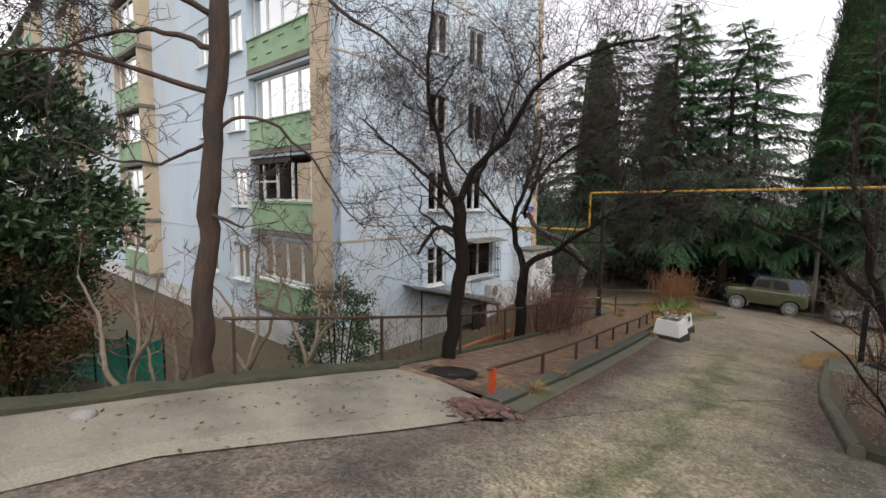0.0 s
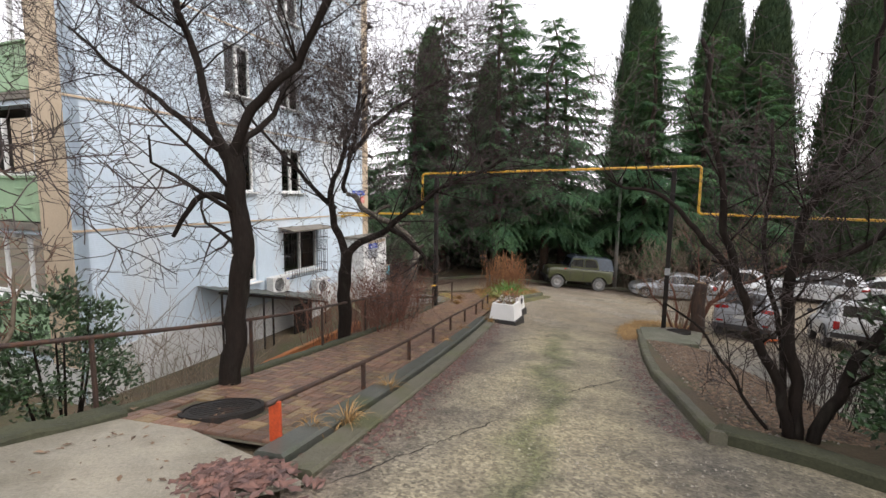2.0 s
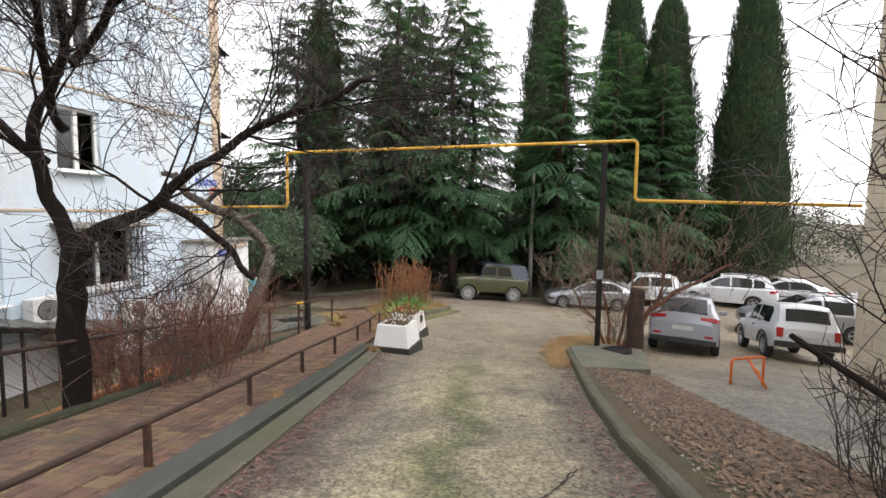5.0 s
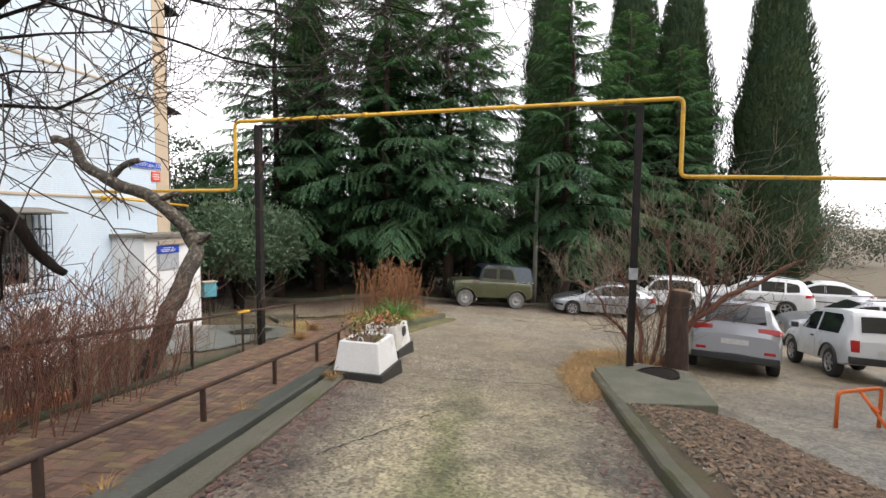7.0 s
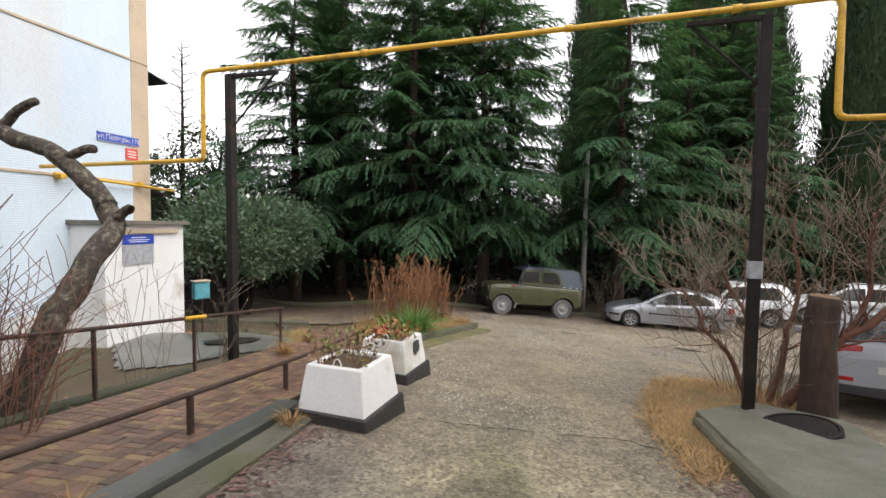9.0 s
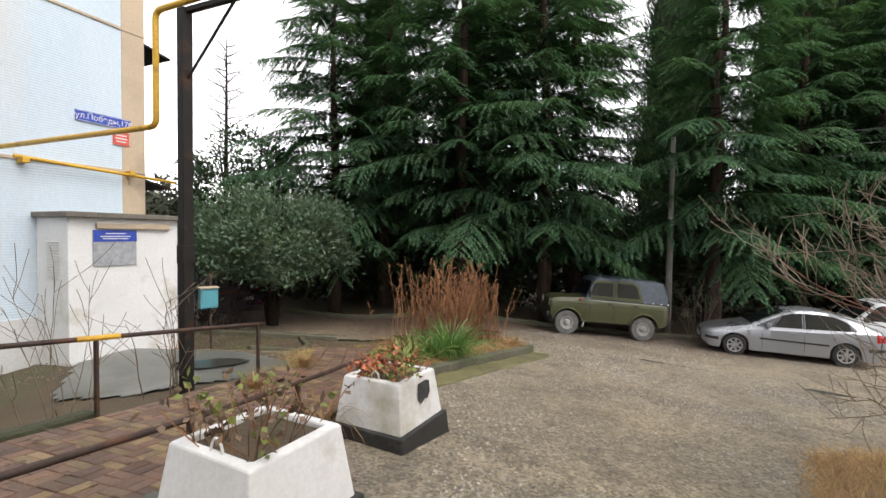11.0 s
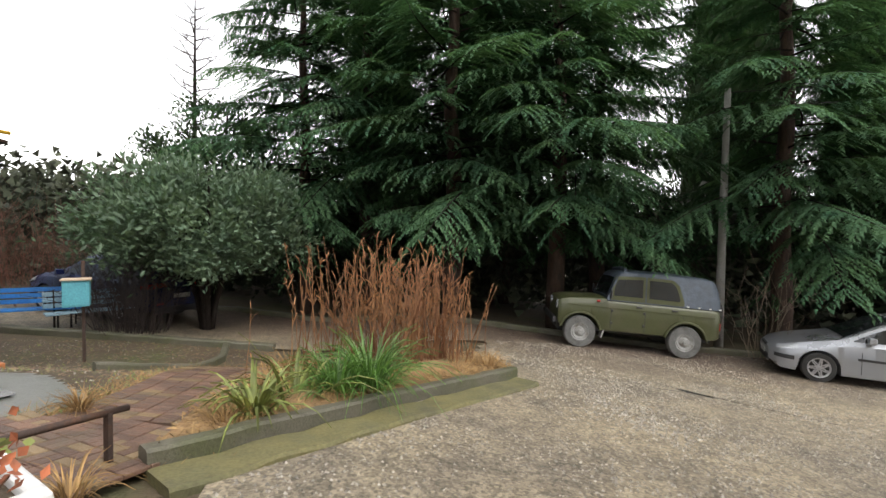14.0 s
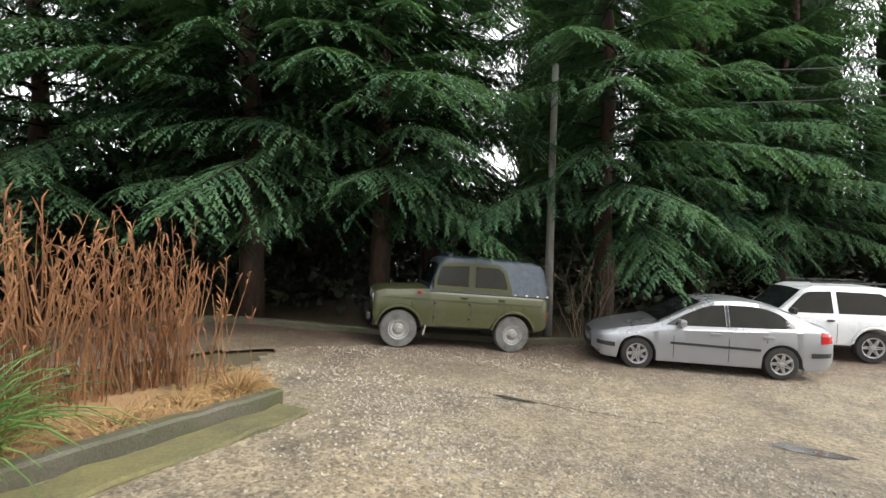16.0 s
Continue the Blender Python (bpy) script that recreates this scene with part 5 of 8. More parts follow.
leafy_bush("laurel_shrub", -2.35, 9.9, 0.85, 0.8, 3.15, 0.35, 5200, 0.1, "glossy dark green laurel shrub below the railing", M_LAUREL, 51)
leafy_bush("laurel_shrub", 6.55, 4.05, 0.85, 0.8, 1.9, 0.2, 4200, 0.1, "glossy dark green laurel shrub on the verge", M_LAUREL, 52)
leafy_bush("oleander_tree", 6.75, 26.6, 2.35, 2.1, 3.95, 1.45, 21000, 0.17, "round grey-green evergreen tree on a short trunk", M_OLEANDER, 53, trunk_r=0.11, category="tree")
leafy_bush("evergreen_tree", -8.4, 7.8, 2.3, 2.2, 7.6, 2.7, 34000, 0.19, "dark broad-leaved evergreen tree in the garden", M_LAUREL, 54, trunk_r=0.14, category="tree")
M_WITHERED = mat("withered_brown_leaves", (0.05, 0.033, 0.015), (0.085, 0.05, 0.02), 1.5, 0.75, 0.0, 10, random_by="island", spread=0.5, spec=0.1)
leafy_bush("overgrown_shrub", -7.6, 7.6, 1.5, 1.3, 4.6, 1.7, 12000, 0.09, "brown withered overgrown shrub in the garden", M_WITHERED, 57, stems=9)
leafy_bush("overgrown_shrub", -10.9, 11.2, 1.6, 1.3, 4.4, 1.7, 10000, 0.09, "brown withered overgrown shrub beside the green netting", M_WITHERED, 58, stems=9)
leafy_bush("overgrown_shrub", -9.4, 9.6, 1.7, 1.6, 4.2, 0.3, 12000, 0.10, "dark overgrown shrub below the flats", M_LAUREL, 59, stems=9)
for x, y, q, sd in ((-4.1, 5.7, 1.35, 81), (-4.6, 7.4, 1.45, 82), (-2.85, 6.6, 1.2, 83), (-2.2, 7.5, 1.25, 84)):
    bare_tree("young_fruit_tree", x, y, [
        (0.05 * q, 0.04 * q, [(0, 0, -0.1), (0.02, 0, 0.4 * q), (-0.02, 0, 0.85 * q)], 0.0),
        (0.032 * q, 0.012, [(-0.02, 0, 0.82 * q), (-0.25, 0.05, 1.15 * q), (-0.35, 0.1, 1.6 * q), (-0.6, 0.1, 2.0 * q)], 1.0),
        (0.032 * q, 0.012, [(-0.02, 0, 0.82 * q), (0.2, -0.1, 1.2 * q), (0.45, -0.15, 1.55 * q), (0.6, -0.1, 2.1 * q)], 1.0),
        (0.028 * q, 0.01, [(-0.02, 0, 0.84 * q), (0.03, 0.25, 1.3 * q), (-0.05, 0.35, 1.9 * q), (0.05, 0.4, 2.4 * q)], 1.0)],
        "young pruned fruit tree with pale grey bark", sd, bark=M_PALETWIG, twig=M_REDTWIG, per_limb=6, twig_len=0.6, kids=(3, 3, 3), top=3, up=0.25)

# green netting on stakes round the garden bed
M_NETTING = mat("green_plastic_netting", (0.01, 0.22, 0.15), (0.015, 0.30, 0.21), 3, 0.55, 0.3, 30)
net_line = [(-10.6, 12.6), (-9.4, 12.0), (-8.2, 11.6), (-7.2, 11.5)]
NET_X, NET_Y = net_line[1]
netting = thing("netting_fence", pose(NET_X, NET_Y, zy(NET_X, NET_Y)), "sagging green plastic netting fence on short stakes", "fence")
for (xa, ya), (xb, yb) in zip(net_line, net_line[1:]):
    s = Shape()
    n = 14
    base = zy(NET_X, NET_Y)
    verts = []
    for i in range(n + 1):
        u = i / n
        x, y = xa + (xb - xa) * u, ya + (yb - ya) * u
        for j in range(6):
            v = j / 5
            wob = 0.05 * noise.noise((x * 3, y * 3, v * 2)) * (1 - abs(2 * u - 1))
            top_h = 1.45 - 0.22 * math.sin(math.pi * u) + 0.04 * noise.noise((x * 4, y * 4, 5))
            verts.append((x + wob - NET_X, y - NET_Y + wob, zy(x, y) - base + 0.02 + v * top_h))
    m = len(verts)
    verts += [(a + 0.004, b - 0.008, c) for a, b, c in verts]
    faces = []
    for i in range(n):
        for j in range(5):
            a = i * 6 + j
            faces.append((a, a + 6, a + 7, a + 1))
            faces.append((m + a, m + a + 1, m + a + 7, m + a + 6))
    s.add(verts, faces)
    part("netting", s, M_NETTING, netting, "green plastic netting", smooth=True)
for x, y in net_line:
    z = zy(x, y) - zy(NET_X, NET_Y)
    part("stake", Shape().tube([(x - NET_X, y - NET_Y - 0.02, z - 0.1), (x - NET_X + 0.02, y - NET_Y - 0.03, z + 1.58)], 0.025, 7), M_BARK, netting)
leafy_bush("evergreen_shrub", 2.4, 32.5, 1.6, 1.5, 2.0, 0.3, 6000, 0.14, "dark evergreen shrub by the far road", M_LAUREL, 55)
leafy_bush("evergreen_tree", 5.2, 33.0, 2.6, 2.4, 7.0, 1.2, 9000, 0.2, "rounded dark evergreen tree in the distance", M_CYPRESS, 56, trunk_r=0.15, category="tree")


def shoots_bush(name, x, y, n, h, spread, label, twig, seed, branch=2, lean=0.3, r=0.008, base_z=None, category="shrub", kids=4):
    """A leafless shrub of many upright shoots from the ground."""
    rnd = random.Random(seed)
    z = zy(x, y) if base_z is None else base_z
    ob = thing(name, pose(x, y, z - 0.03), label, category)
    rooted[0] = Vector((x, y, z - 0.03))
    for _ in range(n):
        s = Shape()
        a, q = rnd.uniform(0, 6.283), spread * rnd.random() ** 0.6
        p = Vector((q * math.cos(a), q * math.sin(a), 0))
        d = Vector((math.cos(a) * lean * q / spread + rnd.gauss(0, 0.12), math.sin(a) * lean * q / spread + rnd.gauss(0, 0.12), 1))
        grow(s, s, rnd, p, d, h * rnd.uniform(0.55, 1.1), r * rnd.uniform(0.7, 1.3), 2, 2 + branch - 1, 0.55, 0.08, 0.14, (kids,) * 5, 0, 0.0035, 0.45)
        part("shoot", s, twig, ob)
    return ob


for x, y, n, h, sp, mt, sd, lb in (
        (3.0, 12.9, 120, 1.5, 0.8, M_REDTWIG, 61, "thicket of reddish bare shoots below the railing"),
        (3.75, 14.3, 120, 1.6, 0.8, M_REDTWIG, 62, "thicket of reddish bare shoots below the railing"),
        (2.2, 14.2, 60, 1.7, 0.9, M_REDTWIG, 63, "reddish bare shrub before the end wall"),
        (3.2, 17.0, 40, 1.3, 0.8, M_PALETWIG, 64, "pale bare shrub before the annex"),
        (-1.7, 11.4, 26, 2.6, 0.7, M_PALETWIG, 65, "pale bare shoots before the end wall"),
        (-0.2, 10.6, 30, 1.6, 0.7, M_PALETWIG, 66, "pale bare shoots below the railing"),
        (-3.7, 7.5, 14, 1.7, 0.5, M_PALETWIG, 58, "pale-stemmed bare shrub behind the parapet"),
        (-4.9, 7.1, 40, 1.6, 0.8, M_REDTWIG, 59, "brown tangled shrub behind the parapet"),
        (-4.2, 8.6, 12, 1.9, 0.5, M_PALETWIG, 67, "pale-stemmed bare shrub in the garden"),
        (-5.4, 6.4, 16, 1.8, 0.5, M_PALETWIG, 68, "pale-stemmed bare shrub in the garden"),
        (-7.0, 5.6, 60, 2.2, 1.2, M_REDTWIG, 69, "brown tangled shrub in the garden"),
        (-9.6, 8.0, 60, 2.2, 1.2, M_REDTWIG, 70, "brown tangled shrub in the garden"),
        (-6.2, 9.8, 20, 1.3, 1.0, M_REDTWIG, 71, "brown tangled shrub in the garden"),
        (5.9, 17.9, 9, 1.4, 0.35, M_PALETWIG, 72, "spindly bare fig shrub by the post"),
        (5.0, 17.4, 8, 1.7, 0.4, M_PALETWIG, 73, "spindly bare fig shrub before the annex"),
        (5.3, 26.0, 170, 1.9, 0.7, M_TWIG, 74, "dark reddish shrub by the far road"),
        (1.6, 30.8, 150, 2.6, 2.2, M_REDTWIG, 75, "bank of reddish brown bare shrubs"),
        (-2.4, 32.5, 150, 2.8, 2.4, M_REDTWIG, 76, "bank of reddish brown bare shrubs"),
        (7.3, 5.6, 40, 1.3, 0.7, M_TWIG, 77, "low dark twiggy shrub on the verge"),
        (8.3, 6.2, 30, 1.2, 0.6, M_TWIG, 78, "low dark twiggy shrub on the verge"),
        (20.0, 23.0, 16, 2.0, 0.6, M_PALETWIG, 79, "bare shrub beside the light pole"),
        (13.8, 13.6, 50, 1.9, 0.6, M_PALETWIG, 80, "pale bare shoots round the stump")):
    shoots_bush("bare_shrub", x, y, n, h, sp, lb, mt, sd)

# bare larch beyond the round tree, and a dark conifer at the garden's edge
rnd = random.Random(77)
larch = thing("bare_larch", pose(4.4, 34.0, zy(4.4, 34.0)), "leafless conical larch against the sky", "tree")
ls, lt = Shape(), Shape()
rooted[0] = Vector((4.4, 34.0, 0))
ls.tube([(0, 0, -0.2), (0.05, 0, 6), (0.1, 0, 11.4)], [0.16, 0.09, 0.02], 7)
for k in range(64):
    h = 1.5 + 9.7 * k / 64
    a = k * 2.4
    ln = 3.0 * (1 - h / 11.8) ** 0.8 + 0.2
    grow(lt, lt, rnd, Vector((0.05, 0, h)), Vector((math.cos(a), math.sin(a), 0.35)), ln, 0.036, 2, 3, 0.6, 0.02, 0.1, (5,) * 5, 0, 0.009, 0.35)
part("trunk", ls, M_BARK, larch, smooth=True)
part("crown", lt, M_TWIG, larch, "bare twigs")
o = kinds[1]
o.scale = (0.62, 0.62, 0.62)
copy_thing(o, pose(-9.6, 8.8, zy(-9.6, 8.8), 0, 0, 120))
copy_thing(o, pose(-13.5, 12.5, zy(-13.5, 12.5), 0, 0, 20))
o.scale = (1, 1, 1)


# ---- railings, pipe, planters and yard fittings ----
def railing(name, pts, h, label, rail_r, post, mats=None, sink=0.05, base=None, end_over=0.0):
    """Posts on the ground under one continuous rail."""
    x0, y0 = pts[0]
    ob = thing(name, pose(x0, y0, zg(x0, y0)), label, "railing")
    inv = ob.matrix_basis.inverted()
    tops = []
    for i, (x, y) in enumerate(pts):
        z = zg(x, y)
        lo = z - 0.25
        m = M_IRON if not (mats and i in mats) else mats[i]
        w = post * (1.9 if mats and i in mats else 1.0)
        j = min(i, len(pts) - 2)
        a = math.atan2(pts[j + 1][1] - pts[j][1], pts[j + 1][0] - pts[j][0])
        part("post", Shape().box(inv @ pose(x, y, (lo + z + h) / 2, 0, 0, math.degrees(a)), post * 0.7, w, z + h - lo, 0.006), m, ob, "red-orange painted end post" if mats and i in mats else "")
        tops.append((x, y, z + h))
    d = Vector(tops[0]) - Vector(tops[1])
    line = [Vector(tops[0]) + d.normalized() * 0.12] + [Vector(p) for p in tops[1:-1]] + [Vector(tops[-1]) + (Vector(tops[-1]) - Vector(tops[-2])).normalized() * end_over]
    rail = Shape()
    rail.tube([inv @ p for p in smooth_line(line, 4)], rail_r, 8)
    part("rail", rail, M_IRON, ob, "rusty brown top rail", smooth=True)
    return ob, inv, line


OUTER = [(-2.5, 5.35), (-0.95, 7.05), (0.36, 8.66), (1.48, 10.5), (2.62, 12.4), (3.55, 13.72), (4.77, 15.3), (5.66, 16.5), (6.98, 18.1)]
outer, o_inv, o_line = railing("railing", OUTER, 0.82, "rusty brown iron railing along the outer edge of the walk", 0.024, 0.045, end_over=0.1)
part("rail_patch", Shape().tube([o_inv @ o_line[7].lerp(o_line[6], 0.12), o_inv @ o_line[7].lerp(o_line[8], 0.1)], 0.028, 8), M_YELLOW, outer, "yellow painted stretch of rail")
INNER = [(0.69, 5.95), (1.73, 7.56), (2.82, 9.3), (3.78, 10.85), (4.78, 12.45), (5.75, 13.85), (6.72, 15.22), (7.5, 16.4), (8.33, 17.75)]
railing("railing", INNER, 0.42, "low rusty railing with a red end post beside the drive", 0.026, 0.055, {0: M_REDPAINT}, end_over=0.15)

# yellow gas pipe carried over the drive on two posts
PIPE = [(3.0, 20.36, 0.32), (5.77, 18.11, 0.37), (5.77, 18.11, 1.83), (12.5, 12.2, 2.02), (12.47, 12.17, 0.62), (15.95, 9.1, 0.55)]
gas = thing("gas_pipe", pose(6.0, 18.0, 0), "yellow painted gas pipe bridging the drive in a raised arch", "pipe")
g_inv = gas.matrix_basis.inverted()


def rounded(pts, r=0.12, n=4):
    out = [Vector(pts[0])]
    for a, b, c in zip(pts, pts[1:], pts[2:]):
        a, b, c = Vector(a), Vector(b), Vector(c)
        p, q = b + (a - b).normalized() * r, b + (c - b).normalized() * r
        for i in range(n + 1):
            t = i / n
            out.append((1 - t) ** 2 * p + 2 * t * (1 - t) * b + t * t * q)
    out.append(Vector(pts[-1]))
    return out


part("pipe", Shape().tube([g_inv @ p for p in rounded(PIPE)], 0.038, 10), M_YELLOW, gas, smooth=True)
for a, b in ((0.33, 0), (0.66, 0), (0.12, 0), (0.88, 0)):
    c = Vector(PIPE[2]).lerp(Vector(PIPE[3]), a)
    dd = (Vector(PIPE[3]) - Vector(PIPE[2])).normalized()
    part("coupling", Shape().tube([g_inv @ (c - dd * 0.05), g_inv @ (c + dd * 0.05)], 0.05, 10), M_YELLOW, gas, smooth=True)
low = [WA.to_3d() + (WU * 9.55 + WN * 0.14).to_3d(), WA.to_3d() + (WU * 12.3 + WN * 0.14).to_3d()]
for p, z in zip(low, (0.22, 0.08)):
    p.z = z
part("branch_pipe", Shape().tube([g_inv @ p for p in low], 0.03, 8), M_YELLOW, gas, smooth=True)
for a in (9.7, 11.4):
    p = WA + WU * a + WN * 0.08
    part("bracket", Shape().box(g_inv @ pose(p.x, p.y, 0.17, 0, 0, math.degrees(math.atan2(WU.y, WU.x))), 0.1, 0.2, 0.09, 0.01), M_YELLOW, gas)
for x, y, zb, zt, s in ((6.18, 17.72, zy(6.18, 17.72) - 0.2, 1.74, 1), (12.08, 12.78, zg(12.08, 12.78) - 0.2, 1.95, -1)):
    p_ob = thing("pipe_post", pose(x, y, zb), "black steel post with a braced arm carrying the gas pipe", "post")
    hh = zt - zb
    part("post", Shape().box(pose(0, 0, hh / 2, 0, 0, 42), 0.13, 0.13, hh, 0.012), M_BLACKIRON, p_ob)
    ux, uy = 0.749 * s, -0.662 * s
    part("arm", Shape().box(pose(ux * 0.42, uy * 0.42, hh - 0.03, 0, 0, math.degrees(math.atan2(uy, ux))), 0.95, 0.07, 0.06, 0.006), M_BLACKIRON, p_ob)
    part("brace", Shape().tube([(ux * 0.85, uy * 0.85, hh - 0.05), (ux * 0.05, uy * 0.05, hh - 0.85)], 0.018, 6), M_BLACKIRON, p_ob)
    part("tag", Shape().box(pose(-uy * 0.0 - 0.0, 0, 1.95 if s > 0 else 2.2, 0, 0, 42), 0.15, 0.15, 0.22, 0.004), M_SIGNGREY if s < 0 else M_BLACKIRON, p_ob, "small pale plate")


# white concrete planters
def planter(x, y, turn, seed, label, leafy):
    z = min(zg(x + a, y + b) for a in (-0.4, 0.4) for b in (-0.4, 0.4))
    ob = thing("planter", pose(x, y, z, 0, 0, turn), label, "planter", "white concrete planters")
    h0 = 0.25

    def ring(w, zz):
        return [(-w, -w, zz), (w, -w, zz), (w, w, zz), (-w, w, zz)]

    def loft(rings):
        bm = bmesh.new()
        vs = [[bm.verts.new(p) for p in r] for r in rings]
        for a, b in zip(vs, vs[1:]):
            for i in range(4):
                bm.faces.new((a[i], a[(i + 1) % 4], b[(i + 1) % 4], b[i]))
        bm.faces.new(vs[0][::-1])
        bm.faces.new(vs[-1])
        bmesh.ops.bevel(bm, geom=bm.edges[:], offset=0.014, segments=2, profile=0.5, affect="EDGES")
        return Shape().bm(bm)

    part("base", loft([ring(0.47, -0.08), ring(0.44, h0)]), M_BLACKPAINT, ob, "black painted plinth")
    part("body", loft([ring(0.40, h0 - 0.01), ring(0.335, h0 + 0.46), ring(0.265, h0 + 0.465), ring(0.26, h0 + 0.36)]), M_WHITE, ob, "whitewashed tapering concrete tub")
    part("soil", Shape().box(pose(0, 0, h0 + 0.39), 0.52, 0.52, 0.08), M_SOIL, ob)
    rnd = random.Random(seed)
    st, lf, lg = Shape(), Shape(), Shape()
    for _ in range(48):
        p = Vector((rnd.uniform(-0.27, 0.27), rnd.uniform(-0.27, 0.27), h0 + 0.42))
        d = Vector((p.x * 1.6 + rnd.gauss(0, 0.3), p.y * 1.6 + rnd.gauss(0, 0.3), 1)).normalized()
        ln = rnd.uniform(0.05, 0.2) if leafy else rnd.uniform(0.1, 0.36)
        q = p + d * ln
        st.tube([p, p.lerp(q, 0.5) + Vector((rnd.gauss(0, 0.02), rnd.gauss(0, 0.02), 0)), q], 0.004, 3, False)
        c = [q + Vector((rnd.gauss(0, 0.035), rnd.gauss(0, 0.035), rnd.gauss(0, 0.03))) for _ in range(9 if leafy else 4)]
        leaf_quads(lg if rnd.random() < 0.3 else lf, c, [Vector((rnd.gauss(0, 1), rnd.gauss(0, 1), rnd.gauss(0.5, 0.8))) for _ in c], 0.06, 0.045, rnd)
    part("stalk", st, M_REED, ob, "dry stalks", kind="stuff")
    part("foliage", lf, M_AUTUMN if leafy else M_LITTER, ob, "orange and brown withered leaves", kind="stuff")
    part("foliage", lg, M_SEDUM, ob, "yellow-green leaves", kind="stuff")
    hook = [(0.02 + 0.05 * math.cos(a), -0.29, h0 + 0.45 + 0.09 * math.sin(a)) for a in [math.pi * i / 8 for i in range(9)]]
    part("lifting_loop", Shape().tube(hook, 0.008, 6), M_WHITE, ob, "painted iron lifting loop")
    return ob


pl1 = planter(7.28, 14.22, -46, 81, "whitewashed concrete planter on a black plinth with withered plants", False)
pl2 = planter(8.42, 16.02, -46, 82, "whitewashed concrete planter with scorched rim and orange leaves", True)
patch = Shape()
patch.prism([(-0.11, -0.06), (-0.06, -0.12), (0.02, -0.09), (0.07, -0.1), (0.13, -0.04), (0.13, 0.07), (0.06, 0.09), (-0.08, 0.08)], 0, 0.004, pose(0.366, 0.05, 0.56, 90, 0, 90) @ pose(0, 0, 0, -7.5))
part("scorch_mark", patch, M_SOOT, pl2, "black scorched patch")

# slab with manhole on the verge, and a manhole in the walk
slab_poly = [(9.72, 11.12), (10.95, 10.5), (12.95, 12.1), (12.6, 13.0), (11.3, 12.95)]
sl = thing("concrete_slab", pose(11.3, 11.8, zg(11.3, 11.8)), "mossy concrete slab with an iron manhole cover", "slab")
bm = bmesh.new()
top_v, low_v = [], []
for x, y in slab_poly:
    z = zg(x, y) * 0.85 + zg(11.3, 11.8) * 0.15 - zg(11.3, 11.8)
    top_v.append(bm.verts.new((x - 11.3, y - 11.8, z + 0.17)))
    low_v.append(bm.verts.new((x - 11.3, y - 11.8, z + 0.02)))
bm.faces.new(top_v)
bm.faces.new(low_v[::-1])
for i in range(5):
    bm.faces.new((low_v[i], low_v[(i + 1) % 5], top_v[(i + 1) % 5], top_v[i]))
bmesh.ops.recalc_face_normals(bm, faces=bm.faces[:])
bmesh.ops.bevel(bm, geom=bm.edges[:], offset=0.02, segments=2, profile=0.5, affect="EDGES")
part("slab", Shape().bm(bm), M_SLABTOP, sl, "mossy weathered concrete")
part("footing", Shape().prism([(-1.4, -0.7), (-0.4, -1.2), (1.3, 0.2), (1.0, 0.9), (0.1, 0.95)], -0.5, 0.05), M_SLAB, sl, "crumbling concrete footing")


def manhole(x, y, z, parent=None, tiltx=0.0, tilty=0.0, r=0.33, label="round cast-iron manhole cover"):
    ob = thing("manhole_cover", pose(x, y, z, tiltx, tilty, 20), label, "manhole cover")
    part("ring", Shape().lathe([(r + 0.05, -0.05), (r + 0.05, 0.012), (r + 0.01, 0.016), (r + 0.005, -0.03)], Matrix(), 32), M_BLACKIRON, ob)
    cov = Shape().lathe([(r, -0.05), (r, 0.006), (r - 0.02, 0.011), (0.0, 0.011)], Matrix(), 32)
    lid = part("cover", cov, M_BLACKIRON, ob, "dark wet iron lid")
    ribs = Shape()
    for i in range(-3, 4):
        w = 2 * math.sqrt(max(0.001, (r - 0.05) ** 2 - (i * 0.08) ** 2))
        ribs.box(pose(0, i * 0.08, 0.013), w, 0.02, 0.006)
    part("rib", ribs, M_BLACKIRON, lid)
    return ob


manhole(11.9, 12.1, zg(11.9, 12.1) + 0.2, tiltx=-8, tilty=-4)
manhole(0.16, 7.0, zg(0.16, 7.0) + 0.06, tiltx=-9.5, tilty=5.5, r=0.36, label="large dark manhole cover set in the paved walk")

# orange folding parking barrier
bar = thing("parking_barrier", pose(12.35, 9.45, zg(12.35, 9.45), 0, 0, -20), "orange steel folding parking barrier", "barrier")
part("hoop", Shape().tube(rounded([(-0.35, 0, -0.06), (-0.35, 0, 0.5), (0.36, 0, 0.52), (0.36, 0, -0.12)], 0.07), 0.024, 8), M_ORANGE, bar, smooth=True)
part("prop", Shape().tube([(0.0, 0, 0.5), (0.12, -0.38, -0.02)], 0.022, 8), M_ORANGE, bar, smooth=True)
part("lock_plate", Shape().box(pose(0.05, -0.16, 0.3, 40), 0.06, 0.08, 0.05, 0.006), M_ORANGE, bar)

# meter annex fittings
part("roof_slab", Shape().box(pose(0.95, -0.47, 3.04), 2.05, 1.1, 0.09, 0.01), M_SLAB, annex, "weathered slab roof with mossy edge")
part("light_strip", Shape().box(pose(1.05, -0.94, 2.86), 1.3, 0.06, 0.1, 0.01), M_BEIGE, annex, "yellowed lamp cover over the notice board")
part("notice_board", Shape().box(pose(0.72, -0.915, 2.48), 0.72, 0.02, 0.62, 0.004), M_SIGNGREY, annex, "grey notice board with a blue header")
part("notice_header", Shape().box(pose(0.72, -0.929, 2.69), 0.72, 0.008, 0.2), M_SIGNBLUE, annex, "blue header with lines of unreadable white print")
hd = Shape()
